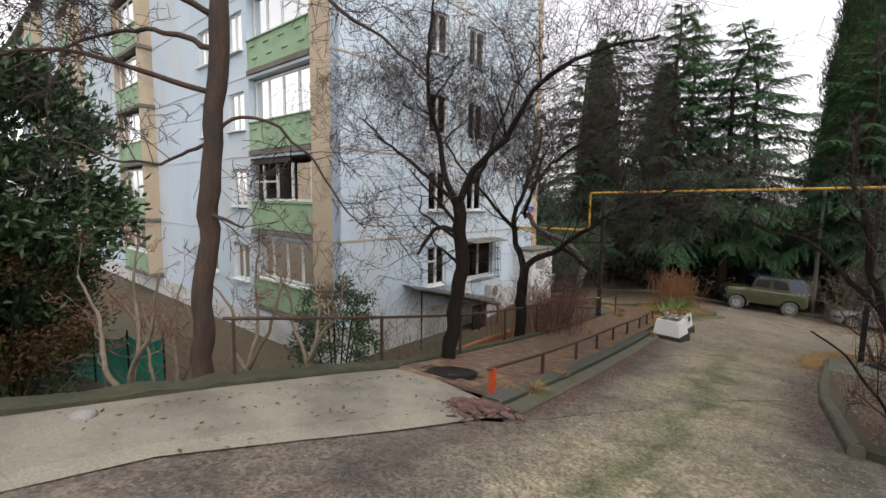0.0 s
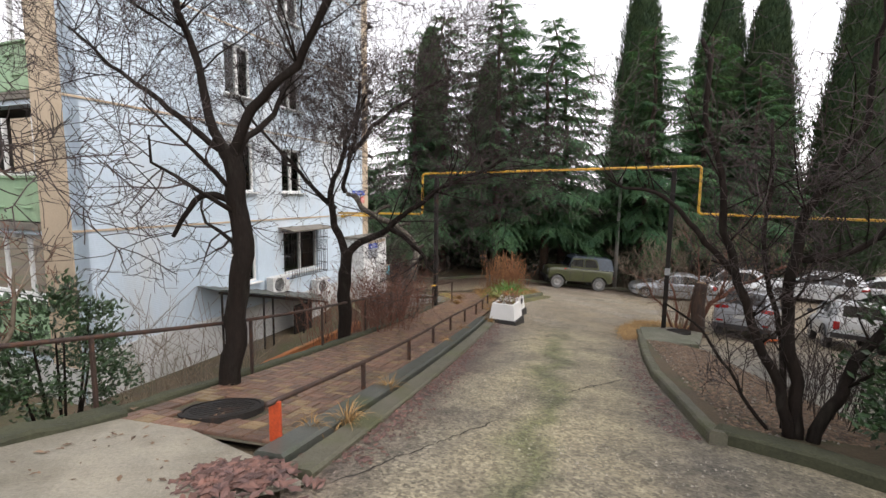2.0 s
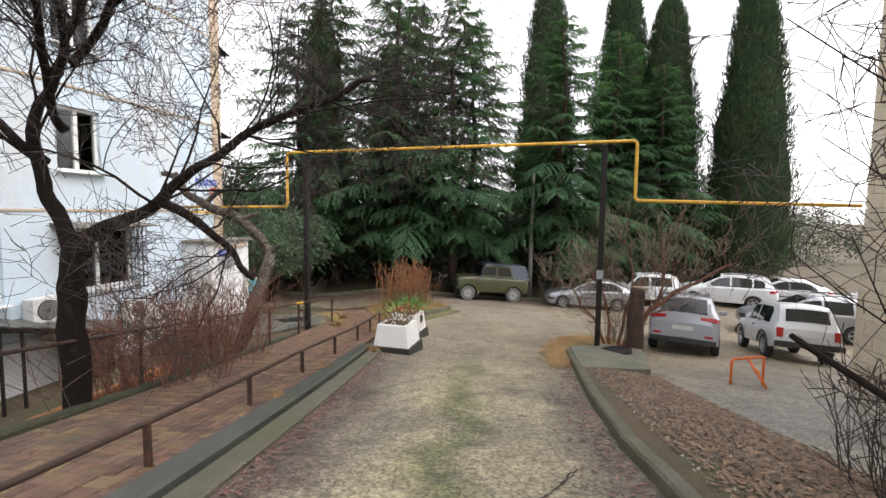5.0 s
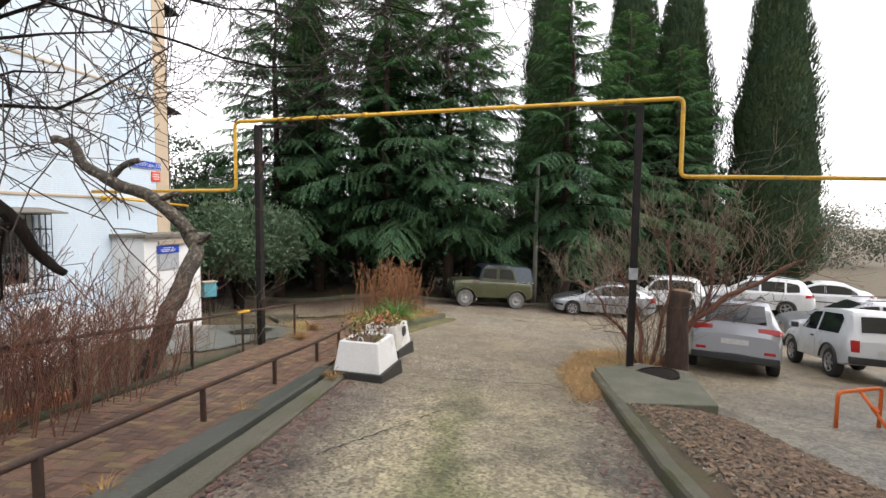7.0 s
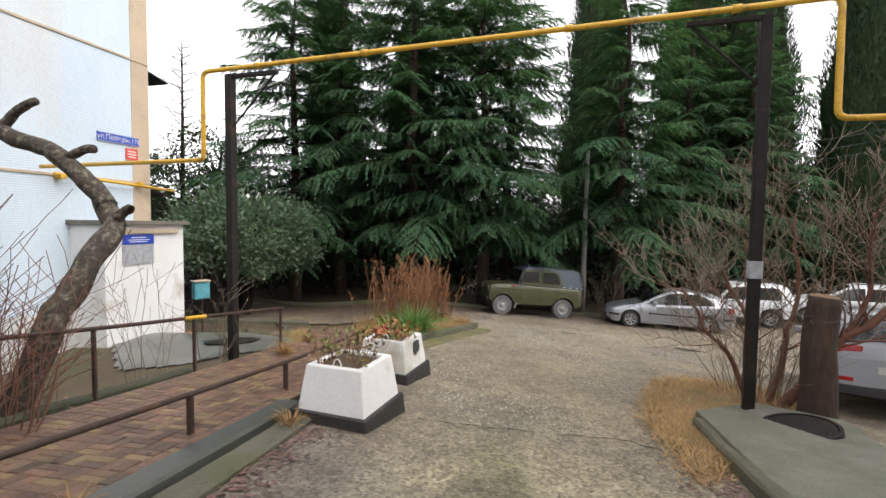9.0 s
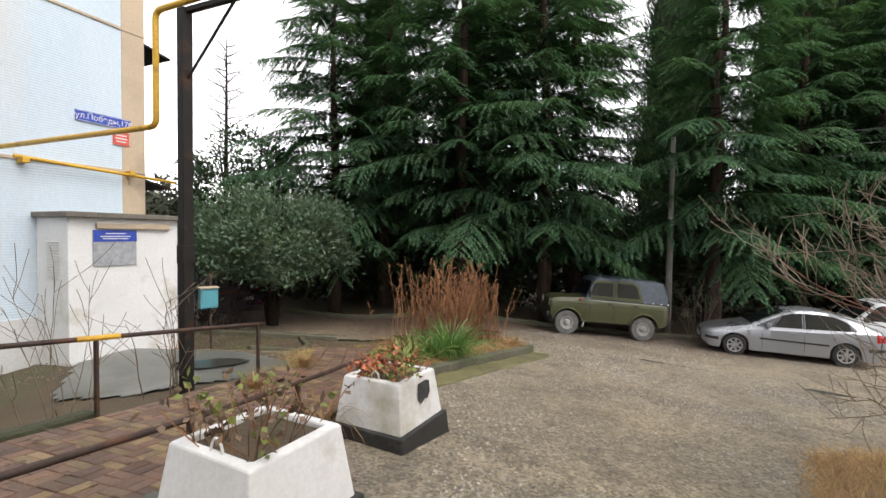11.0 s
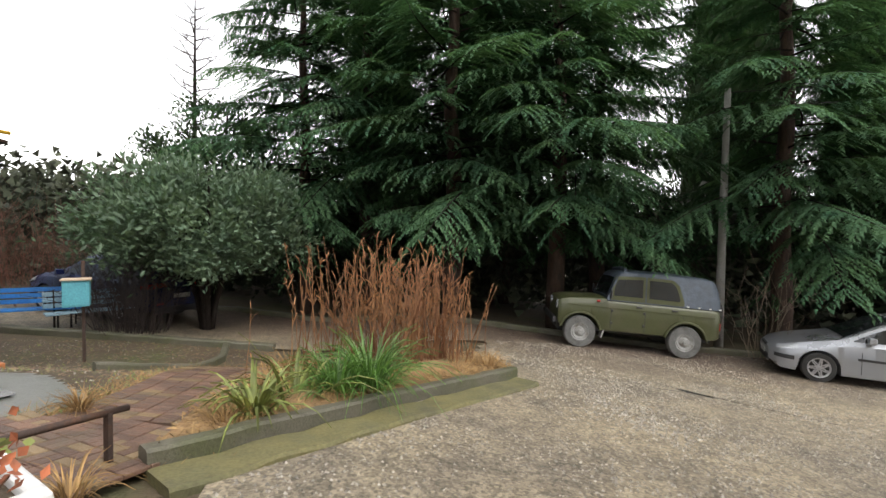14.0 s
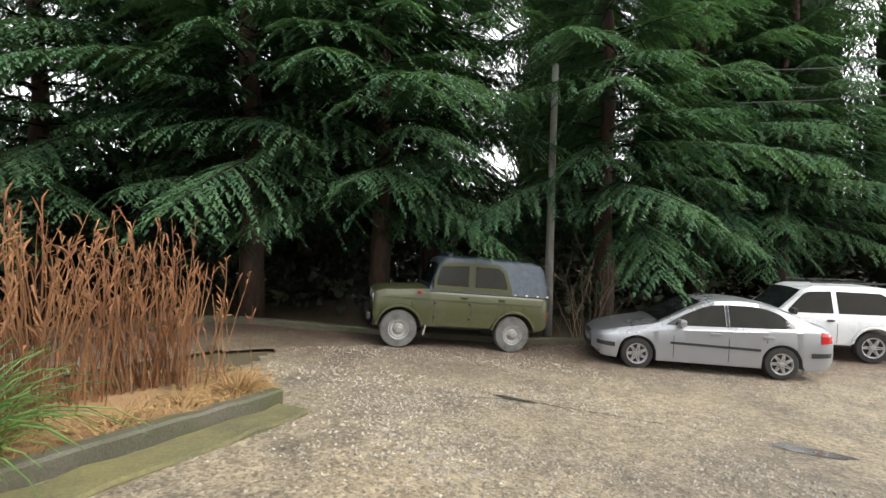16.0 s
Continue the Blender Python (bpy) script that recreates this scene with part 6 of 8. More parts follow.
for i, (w, zz) in enumerate(((0.34, 2.73), (0.5, 2.68), (0.42, 2.64))):
    hd.box(pose(0.72, -0.9345, zz), w, 0.003, 0.016)
part("print_line", hd, M_FRAME, annex)
for i in range(14):
    part("louvre", Shape().box(pose(-0.012, -0.5, 2.0 + i * 0.045, 0, 25, 0), 0.03, 0.36, 0.012), M_WHITE, annex)
part("edging", Shape().box(pose(0.95, -0.97, 0.28), 2.1, 0.16, 0.34, 0.01), M_BRICKORANGE, annex, "orange painted edging at the foot")

# street sign and house plate
def sign_text(txt, m, size, parent, material):
    cu = bpy.data.curves.new("lettering", "FONT")
    cu.body = txt
    cu.size = size
    cu.align_x, cu.align_y = "CENTER", "CENTER"
    cu.extrude = 0.001
    cu.materials.append(material)
    ob = new("lettering", cu)
    ob.parent = parent
    ob.matrix_basis = m
    return ob


sgn = thing("street_sign", wall_frame(10.98, 1.12, 0.02), "blue enamel street sign with white lettering on the end wall", "sign")
part("plate", Shape().box(pose(0, 0, 0), 0.98, 0.02, 0.2, 0.006), M_SIGNBLUE, sgn)
part("border", Shape().box(pose(0, -0.0105, 0.088), 0.96, 0.003, 0.008).box(pose(0, -0.0105, -0.088), 0.96, 0.003, 0.008), M_FRAME, sgn)
sign_text("ул.Победы,178", pose(0, -0.0125, 0, 90, 0, 0), 0.145, sgn, M_FRAME)
hp = thing("house_plate", wall_frame(11.28, 0.83, 0.02), "small red and white plate below the street sign", "sign")
part("plate", Shape().box(pose(0, 0, 0), 0.3, 0.018, 0.26, 0.005), M_SIGNRED, hp)
for zz, w in ((0.06, 0.2), (0.0, 0.22), (-0.06, 0.18)):
    part("print_line", Shape().box(pose(0, -0.0105, zz), w, 0.003, 0.022), M_FRAME, hp)

# window cage, air conditioners and lean-to on the end wall
cage = thing("window_grille", wall_frame(6.2, -1.75, 0.0), "black wrought-iron window cage with a tin hood", "grille")
W_, D_, H_ = 1.95, 0.42, 1.55
for i in range(17):
    x = W_ * i / 16
    part("bar", Shape().tube([(x, -D_, 0), (x, -D_, H_)], 0.008, 5), M_BLACKIRON, cage)
for y in (0.14, 0.28):
    for x in (0, W_):
        part("bar", Shape().tube([(x, -y, 0), (x, -y, H_)], 0.008, 5), M_BLACKIRON, cage)
for zz in (0.0, 0.3, 0.78, 1.25, H_):
    part("cross_bar", Shape().tube([(0, 0, zz), (0, -D_, zz), (W_, -D_, zz), (W_, 0, zz)], 0.011, 5), M_BLACKIRON, cage)
for i in range(8):
    c = Vector((W_ * (i + 0.5) / 8, -D_, 1.02))
    part("scroll", Shape().tube([c + Vector((0.075 * math.cos(t), 0, 0.16 * math.sin(t))) for t in [6.283 * k / 14 for k in range(15)]], 0.006, 4), M_BLACKIRON, cage)
part("hood", Shape().box(pose(W_ / 2, -0.3, H_ + 0.08, 8), W_ + 0.3, 0.75, 0.03, 0.005), M_SLAB, cage, "grey sheet-metal hood")


def air_conditioner(a, z, label):
    ob = thing("air_conditioner", wall_frame(a, z, 0.06), label, "air conditioner", "outdoor units on the end wall")
    part("casing", Shape().box(pose(0, -0.16, 0.27), 0.78, 0.28, 0.54, 0.015), M_ACWHITE, ob, "off-white metal casing")
    part("grille", Shape().lathe([(0.215, 0), (0.215, 0.012), (0.2, 0.014), (0.0, 0.006)], pose(-0.1, -0.302, 0.28, 90), 24), M_TRIM, ob, "dark round fan grille")
    fan = Shape()
    for r in (0.06, 0.1, 0.14, 0.18):
        fan.tube([(-0.1 + r * math.cos(t), -0.32, 0.28 + r * math.sin(t)) for t in [6.283 * k / 20 for k in range(21)]], 0.004, 4)
    part("guard", fan, M_ACWHITE, ob)
    part("badge", Shape().box(pose(0.29, -0.303, 0.42), 0.1, 0.004, 0.05), M_SIGNBLUE, ob)
    for x in (-0.28, 0.28):
        part("bracket", Shape().box(pose(x, -0.15, -0.02), 0.04, 0.42, 0.04), M_BLACKIRON, ob)
    return ob


air_conditioner(5.75, -2.15, "off-white air conditioner unit above the lean-to")
air_conditioner(8.0, -2.6, "off-white air conditioner unit beside the lean-to")

lean = thing("lean_to", wall_frame(2.6, -3.6, 0.0), "makeshift lean-to with a grey slate roof and chain-link front", "lean-to")
roof_pts = [((0.2, -0.95, 2.13), (0.25, 0.0, 2.16)), ((4.85, -0.95, 0.9), (5.4, 0.0, 0.95))]
rf = Shape()
(a0, b0), (a1, b1) = roof_pts
n = 26
for i in range(n):
    t0, t1 = i / n, (i + 1) / n
    q = []
    for t, e in ((t0, 0), (t1, 0), (t1, 1), (t0, 1)):
        f_, b_ = Vector(a0).lerp(Vector(a1), t), Vector(b0).lerp(Vector(b1), t)
        q.append((b_ if e else f_) + Vector((0, 0, 0.03 * (round(t * n) % 2))))
    rf.add(q + [p - Vector((0, 0, 0.02)) for p in q], [(0, 1, 2, 3), (7, 6, 5, 4), (0, 4, 5, 1)])
part("roof", rf, M_GUTTER, lean, "mossy corrugated slate roof")
part("beam", Shape().tube([Vector(a0) - Vector((0, -0.06, 0.07)), Vector(a1) - Vector((0, -0.06, 0.07))], 0.04, 6), M_BLACKIRON, lean)
for t in (0.02, 0.34, 0.42, 0.72, 0.98):
    p = Vector(a0).lerp(Vector(a1), t) + Vector((0, 0.08, 0))
    part("post", Shape().tube([(p.x, p.y, -0.3), (p.x, p.y, p.z - 0.06)], 0.032, 6), M_BLACKIRON, lean)
mesh_wire = Shape()
for k in range(-18, 62):
    for s_ in (1, -1):
        pts = []
        for i in range(2):
            zz = 0.1 if i == 0 else 1.2
            xx = k * 0.1 * 1 + (zz - 0.1) * s_
            pts.append((xx, zz))
        (xa, za), (xb, zb_) = pts
        if max(xa, xb) < 0.1 or min(xa, xb) > 2.5 or min(xa, xb) < 0.0 or max(xa, xb) > 2.7:
            continue
        y = lambda x_: -0.86
        mesh_wire.tube([(xa, y(xa), za), (xb, y(xb), zb_)], 0.003, 3, False)
part("chain_link", mesh_wire, M_WIRE, lean, "chain-link wire mesh", kind="stuff")
part("door", Shape().box(pose(3.75, -0.7, 0.35), 0.9, 0.05, 1.3), M_BLACKIRON, lean, "dark boarded door")
band("edging_orange", [(0.3, 13.45), (1.3, 14.3), (2.3, 15.2), (3.1, 16.3)], 0.14, 0.28, -0.2, M_BRICKORANGE, "orange painted brick edging before the lean-to", height=zy, seed=12)

# turquoise box on its post, benches, lamp pole
tb = thing("junction_box", pose(5.55, 23.35, zy(5.55, 23.35) - 0.05, 0, 0, 20), "rusty turquoise metal box on an iron post", "box")
part("post", Shape().box(pose(0, 0.08, 0.9), 0.05, 0.04, 1.95, 0.005), M_IRON, tb)
bx = part("box", Shape().box(pose(-0.08, -0.08, 1.32), 0.38, 0.26, 0.46, 0.012), M_TURQ, tb)
part("lid", Shape().box(pose(-0.08, -0.09, 1.565), 0.42, 0.32, 0.03, 0.006), M_BEIGE, bx, "pale rusty lid")
part("door", Shape().box(pose(-0.08, -0.216, 1.31), 0.31, 0.012, 0.37, 0.004), M_TURQ, bx)


def bench(x, y, turn, seat_m, back_m, label):
    ob = thing("bench", pose(x, y, zy(x, y), 0, 0, turn), label, "bench", "benches by the entrance")
    for i in range(4):
        part("seat_slat", Shape().box(pose(0, -0.18 + i * 0.12, 0.45), 1.8, 0.09, 0.035, 0.006), seat_m, ob)
    for i in range(3):
        part("back_slat", Shape().box(pose(0, 0.28 + i * 0.03, 0.6 + i * 0.13, -12), 1.8, 0.03, 0.1, 0.006), back_m, ob)
    for sx in (-0.7, 0.7):
        part("leg", Shape().tube([(sx, -0.2, -0.05), (sx, -0.2, 0.44), (sx, 0.24, 0.44), (sx, 0.36, 0.95)], 0.022, 6), M_BLACKIRON, ob)
        part("leg", Shape().tube([(sx, 0.24, 0.44), (sx, 0.26, -0.05)], 0.022, 6), M_BLACKIRON, ob)
    return ob


bench(3.2, 26.3, 15, M_BENCHBLUE, M_BENCHBLUE, "bright blue slatted bench by the corner")
bench(4.35, 26.4, 35, M_BENCHPALE, M_BENCHPALE, "pale blue slatted bench before the hedge")

lp = thing("utility_pole", pose(20.0, 24.3, zg(20.0, 24.3)), "grey concrete utility pole with cables", "pole")
part("pole", Shape().tube([(0, 0, -0.3), (0.02, 0, 3.4), (0.06, 0, 6.9)], [0.12, 0.10, 0.08], 10), M_ASHLAR, lp, smooth=True)
part("cross_arm", Shape().box(pose(0.06, 0, 6.3, 0, 0, 30), 0.7, 0.06, 0.06), M_BLACKIRON, lp)
for dz, (x, y, z) in ((6.8, (20, -9, 10.5)), (6.4, (20, -8.2, 10.0)), (6.0, (20, -8.8, 9.6))):
    line = [Vector((0.06, 0, dz)).lerp(Vector((x, y, z)), t / 12) - Vector((0, 0, 1.0 * math.sin(math.pi * t / 12))) for t in range(13)]
    part("cable", Shape().tube(line, 0.012, 4), M_CABLE, lp, "black overhead cable")

# rough beds in the lower garden
for x, y, a, l_ in ((-3.3, 9.2, 20, 1.5), (-3.8, 8.2, 35, 1.2), (-2.9, 8.0, 10, 1.0)):
    pk = thing("bed_plank", pose(x, y, zy(x, y) + 0.1, 0, -8, a), "old grey plank edging a garden bed", "plank")
    part("board", Shape().box(pose(0, 0, 0), l_, 0.22, 0.2, 0.01), M_SLAB, pk)
stone = thing("loose_stone", pose(-3.05, 3.72, zg(-3.05, 3.72) + 0.06), "rounded grey stone at the parapet's foot", "stone")
bm = bmesh.new()
bmesh.ops.create_icosphere(bm, subdivisions=2, radius=0.1)
for v in bm.verts:
    v.co *= 1 + 0.25 * noise.noise(v.co * 12)
    v.co.z *= 0.55
part("stone", Shape().bm(bm), M_ASHLAR, stone, smooth=True)


# ---- island plants ----
def stalks(name, x, y, z, n, h, area, label, seed, material):
    """A stand of dry upright stalks with ragged heads."""
    rnd = random.Random(seed)
    ob = thing(name, pose(x, y, z), label, "plant")
    for _ in range(n):
        s = Shape()
        u, v = rnd.gauss(0, 0.42), rnd.gauss(0, 0.42)
        px_, py_ = area(u, v)
        d = Vector((rnd.gauss(0, 0.14), rnd.gauss(0, 0.14), 1)).normalized()
        ln = h * rnd.uniform(0.4, 1.08)
        p = Vector((px_, py_, -0.03))
        pts = [p]
        for i in range(5):
            d = (d + Vector((rnd.gauss(0, 0.06), rnd.gauss(0, 0.06), 0))).normalized()
            pts.append(pts[-1] + d * ln / 5)
        k_ = rnd.uniform(0.7, 1.5)
        s.tube(pts, [0.008 * k_, 0.007 * k_, 0.006 * k_, 0.0055 * k_, 0.005 * k_, 0.003], 4, False)
        # knobbly seed spike, hanging dry leaves and short side shoots
        tip = pts[-1]
        for _k in range(rnd.choice((2, 3, 4, 6))):
            c = pts[3].lerp(tip, rnd.uniform(0.2, 1.0))
            dd = (d + Vector((rnd.gauss(0, 0.5), rnd.gauss(0, 0.5), rnd.uniform(-0.2, 0.5)))).normalized()
            e = c + dd * rnd.uniform(0.05, 0.2)
            s.tube([c, c.lerp(e, 0.5) + Vector((rnd.gauss(0, 0.012), rnd.gauss(0, 0.012), 0.02)), e], [0.004, 0.009 * k_, 0.003], 4, False)
        for _k in range(rnd.choice((0, 0, 1, 2))):
            c = pts[rnd.choice((1, 2, 3))]
            a = rnd.uniform(0, 6.283)
            o_ = Vector((math.cos(a), math.sin(a), 0))
            w_ = Vector((-o_.y, o_.x, 0)) * rnd.uniform(0.006, 0.014)
            p1, p2 = c + o_ * 0.07 + Vector((0, 0, 0.05)), c + o_ * rnd.uniform(0.1, 0.2) - Vector((0, 0, rnd.uniform(0.05, 0.3)))
            s.add([c, p1 - w_, p1 + w_, p2], [(0, 1, 2), (1, 3, 2)])
        part("stalk", s, material, ob)
    return ob


def isl_area(u, v):
    return 1.35 * u - 0.75 * v, 1.0 * u + 0.75 * v


for x, y, n, sd in ((10.55, 20.8, 120, 91), (11.5, 21.5, 135, 92), (9.9, 20.6, 40, 94)):
    stalks("dry_reeds", x, y, zg(x, y) + 0.12, n, 1.85, lambda u, v: (0.75 * u - 0.42 * v, 0.6 * u + 0.42 * v), "tall reddish brown dry stalks on the island", sd, M_REED)


def strap_plant(x, y, n, ln, seed, label, material, name="strap_plant", width=0.03, z=None):
    """A clump of arching strap leaves."""
    rnd = random.Random(seed)
    ob = thing(name, pose(x, y, (zg(x, y) + 0.1) if z is None else z), label, "plant")
    s = Shape()
    for _ in range(n):
        a = rnd.uniform(0, 6.283)
        r0 = 0.16 * rnd.random() * ln / 0.5
        rad = Vector((math.cos(a), math.sin(a), 0))
        side = Vector((-rad.y, rad.x, 0))
        L = ln * rnd.uniform(0.55, 1.2)
        el = rnd.uniform(0.7, 1.45)
        pts = []
        for i in range(6):
            t = i / 5
            pts.append(rad * (r0 + L * math.cos(el) * t + 0.25 * L * t * t) + Vector((0, 0, L * (math.sin(el) * t - 0.75 * t * t * t * (1.6 - el) - 0.1 * t * t))))
        w = width * rnd.uniform(0.6, 1.2)
        k = len(s.v)
        for i, p in enumerate(pts):
            ww = w * (1 - (i / 5) ** 2 * 0.9) / 2
            s.v.extend((tuple(p - side * ww), tuple(p + Vector((0, 0, -w * 0.25))), tuple(p + side * ww)))
        for i in range(5):
            for j in (0, 1):
                s.f.append((k + i * 3 + j, k + i * 3 + j + 1, k + i * 3 + 4 + j, k + i * 3 + 3 + j))
    part("leaf", s, material, ob, "arching narrow leaves", kind="stuff")
    return ob


strap_plant(10.35, 19.75, 230, 0.95, 101, "green clump of long arching strap leaves", M_LEAFBAND)
strap_plant(9.95, 19.5, 120, 0.7, 102, "green clump of long arching strap leaves", M_LEAFBAND)
strap_plant(9.15, 18.75, 60, 0.6, 103, "yellow-green leafy clump at the island's tip", M_SEDUM, width=0.05)
strap_plant(9.5, 19.2, 26, 0.9, 104, "pale green upright leafy stem clump", M_SEDUM, width=0.05)
for i, (x, y, n, ln) in enumerate(((8.95, 18.5, 130, 0.35), (9.2, 19.6, 160, 0.5), (9.35, 20.4, 170, 0.55), (12.35, 21.1, 190, 0.42), (11.8, 20.75, 90, 0.3), (11.3, 20.3, 90, 0.25),
                                   (7.75, 16.2, 50, 0.75), (7.0, 17.6, 120, 0.3), (7.6, 18.9, 130, 0.3), (8.35, 17.2, 90, 0.35), (6.6, 13.9, 60, 0.25), (1.35, 6.35, 60, 0.3), (2.05, 7.55, 60, 0.25),
                                   (1.0, 6.2, 50, 0.2), (4.1, 10.9, 50, 0.2), (5.2, 12.6, 40, 0.2))):
    strap_plant(x, y, n, ln, 110 + i, "tuft of dry straw-coloured grass", M_STRAW, name="dry_grass_tuft", width=0.012, z=zg(x, y) + 0.05)


# ---- vehicles ----
def car_body(stations, wheels, arch, smooth_w, nx=90):
    """A lofted body from (x, sill, belt, top, half width, top half width); returns the shape and its side function."""
    st = np.array(sorted(stations))
    xs = np.unique(np.concatenate([np.linspace(st[0, 0], st[-1, 0], nx)] + [np.linspace(w - arch, w + arch, 17) for w in wheels]))
    fine = np.linspace(st[0, 0], st[-1, 0], 600)
    cols = []
    for c in range(1, 6):
        v = np.interp(fine, st[:, 0], st[:, c])
        k = max(1, int(smooth_w / (fine[1] - fine[0])))
        pad = np.pad(v, k, mode="edge")
        v = np.convolve(pad, np.ones(2 * k + 1) / (2 * k + 1), "valid")
        cols.append(v)

    def at(x):
        return [float(np.interp(x, fine, c)) for c in cols]

    def arch_z(x, zb):
        z = zb
        for w in wheels:
            d = abs(x - w)
            if d < arch:
                z = max(z, 0.34 * arch / 0.4 + math.sqrt(arch * arch - d * d) * 0.98 - 0.02)
        return z

    def half_ring(x):
        zb, belt, top, w, wt = at(x)
        za = min(arch_z(x, zb), belt - 0.05)
        mid = max((zb + belt) / 2, za + 0.03)
        return [(0, zb + 0.05), (w * 0.93, max(zb, za - 0.0)), (w * 0.985, za + 0.02), (w, mid), (w * 0.985, belt - 0.03), (w * 0.96, belt), (wt + (w * 0.96 - wt) * 0.08, belt + (top - belt) * 0.92), (wt * 0.93, top), (wt * 0.5, top + 0.016), (0, top + 0.02)]

    s = Shape()
    rings = []
    for x in xs:
        h = half_ring(float(x))
        full = [(y, z) for y, z in h] + [(-y, z) for y, z in h[-2:0:-1]]
        rings.append([(float(x), y, z) for y, z in full])
    n = len(rings[0])
    for r in rings:
        s.v.extend(r)
    for i in range(len(rings) - 1):
        for j in range(n):
            s.f.append((i * n + j, i * n + (j + 1) % n, (i + 1) * n + (j + 1) % n, (i + 1) * n + j))
    s.f.append(tuple(range(n)))
    s.f.append(tuple((len(rings) - 1) * n + j for j in reversed(range(n))))

    def side(x, z, out=0.006):
        h = half_ring(x)
        zz = [p[1] for p in h[1:8]]
        yy = [p[0] for p in h[1:8]]
        return float(np.interp(z, zz, yy)) + out

    def top_at(x):
        return at(x)

    return s, side, top_at


def side_panel(side, lower, upper, sgn, out=0.006, n=14, thick=0.0):
    """A panel on the car's side between two lines of (x, z)."""
    lx, lz = zip(*sorted(lower))
    ux, uz = zip(*sorted(upper))
    s = Shape()
    x0, x1 = max(lx[0], ux[0]), min(lx[-1], ux[-1])
    for i in range(n + 1):
        x = x0 + (x1 - x0) * i / n
        a, b = float(np.interp(x, lx, lz)), float(np.interp(x, ux, uz))
        for j in range(4):
            z = a + (b - a) * j / 3
            s.v.append((x, sgn * side(x, z, out), z))
    for i in range(n):
        for j in range(3):
            q = (i * 4 + j, i * 4 + j + 1, i * 4 + 5 + j, i * 4 + 4 + j)
            s.f.append(q if sgn < 0 else q[::-1])
    return s


def top_panel(top_at, x0, x1, frac, out=0.012, n=8):
    """A windscreen over the loft's top between two stations."""
    s = Shape()
    for i in range(n + 1):
        x = x0 + (x1 - x0) * i / n
        zb, belt, top, w, wt = top_at(x)
        dx = 0.01
        slope = (top_at(x + dx)[2] - top_at(x - dx)[2]) / (2 * dx)
        nrm = Vector((-slope, 0, 1)).normalized() * out
        for j in range(9):
            y = (j / 4 - 1) * wt * frac
            z = top + 0.02 * (1 - (abs(j / 4 - 1)) ** 2)
            s.v.append((x + nrm.x, y, z + nrm.z))
    for i in range(n):
        for j in range(8):
            s.f.append((i * 9 + j, i * 9 + j + 1, (i + 1) * 9 + j + 1, (i + 1) * 9 + j))
    return s


def wheel(parent, x, y, r, w, tyre_m, spokes, rim_m=None, sgn=1, rim=0.66):
    """A wheel: tyre with a rim of spokes inside."""
    m = pose(x, y, r, -90 * sgn)
    t = Shape().lathe([(r * rim, -w / 2), (r * 0.9, -w / 2), (r * 0.985, -w * 0.36), (r, -w * 0.2), (r, w * 0.2), (r * 0.985, w * 0.36), (r * 0.93, w * 0.48), (r * rim, w / 2), (r * rim, w * 0.3), (0.02, w * 0.28)], m, 32)
    wo = part("wheel", t, tyre_m, parent, smooth=False)
    rs = Shape().lathe([(r * rim, w * 0.3), (r * rim, w * 0.5), (r * rim * 0.9, w * 0.46), (r * rim * 0.86, w * 0.34)], m, 32, False)
    if spokes:
        rs.lathe([(r * 0.16, w * 0.3), (r * 0.16, w * 0.46), (r * 0.08, w * 0.5), (0.005, w * 0.5)], m, 14, False)
        for i in range(spokes):
            a = 360 / spokes * i
            rs.box(m @ pose(0, 0, w * 0.42, 0, 0, a) @ pose(r * rim * 0.5, 0.018, 0), r * rim * 0.85, 0.022, w * 0.12)
            rs.box(m @ pose(0, 0, w * 0.42, 0, 0, a) @ pose(r * rim * 0.5, -0.018, 0, 0, 0, 8), r * rim * 0.85, 0.022, w * 0.12)
    else:
        rs.lathe([(r * rim * 0.88, w * 0.36), (r * rim * 0.8, w * 0.44), (r * rim * 0.55, w * 0.3), (r * rim * 0.45, w * 0.42), (r * rim * 0.28, w * 0.46), (r * rim * 0.24, w * 0.6), (0.01, w * 0.6)], m, 24, False)
        for i in range(6):
            a = 6.283 * i / 6
            rs.lathe([(0.014, w * 0.42), (0.014, w * 0.47), (0.002, w * 0.475)], m @ pose(r * rim * 0.37 * math.cos(a), r * rim * 0.37 * math.sin(a), 0), 6)
    part("rim", rs, rim_m or M_RIM, wo)
    return wo


def sharp(ob, deg=34):
    ob.data.shade_smooth()
    ob.data.set_sharp_from_angle(angle=radians(deg))
    return ob


def put_car(name, x, y, heading, label, dz=0.0):
    """An empty for a car that stands on the slope of the lot; heading is its forward direction."""
    z = zg(x, y)
    a = math.atan2(heading[1], heading[0])
    f = Vector((math.cos(a), math.sin(a)))
    gz = (zg(x + f.x * 1.2, y + f.y * 1.2) - zg(x - f.x * 1.2, y - f.y * 1.2)) / 2.4
    gy = (zg(x - f.y * 0.7, y + f.x * 0.7) - zg(x + f.y * 0.7, y - f.x * 0.7)) / 1.4
    return thing(name, pose(x, y, z + dz, 0, 0, math.degrees(a)) @ pose(0, 0, 0, math.degrees(math.atan(gy)), -math.degrees(math.atan(gz)), 0), label, "car")


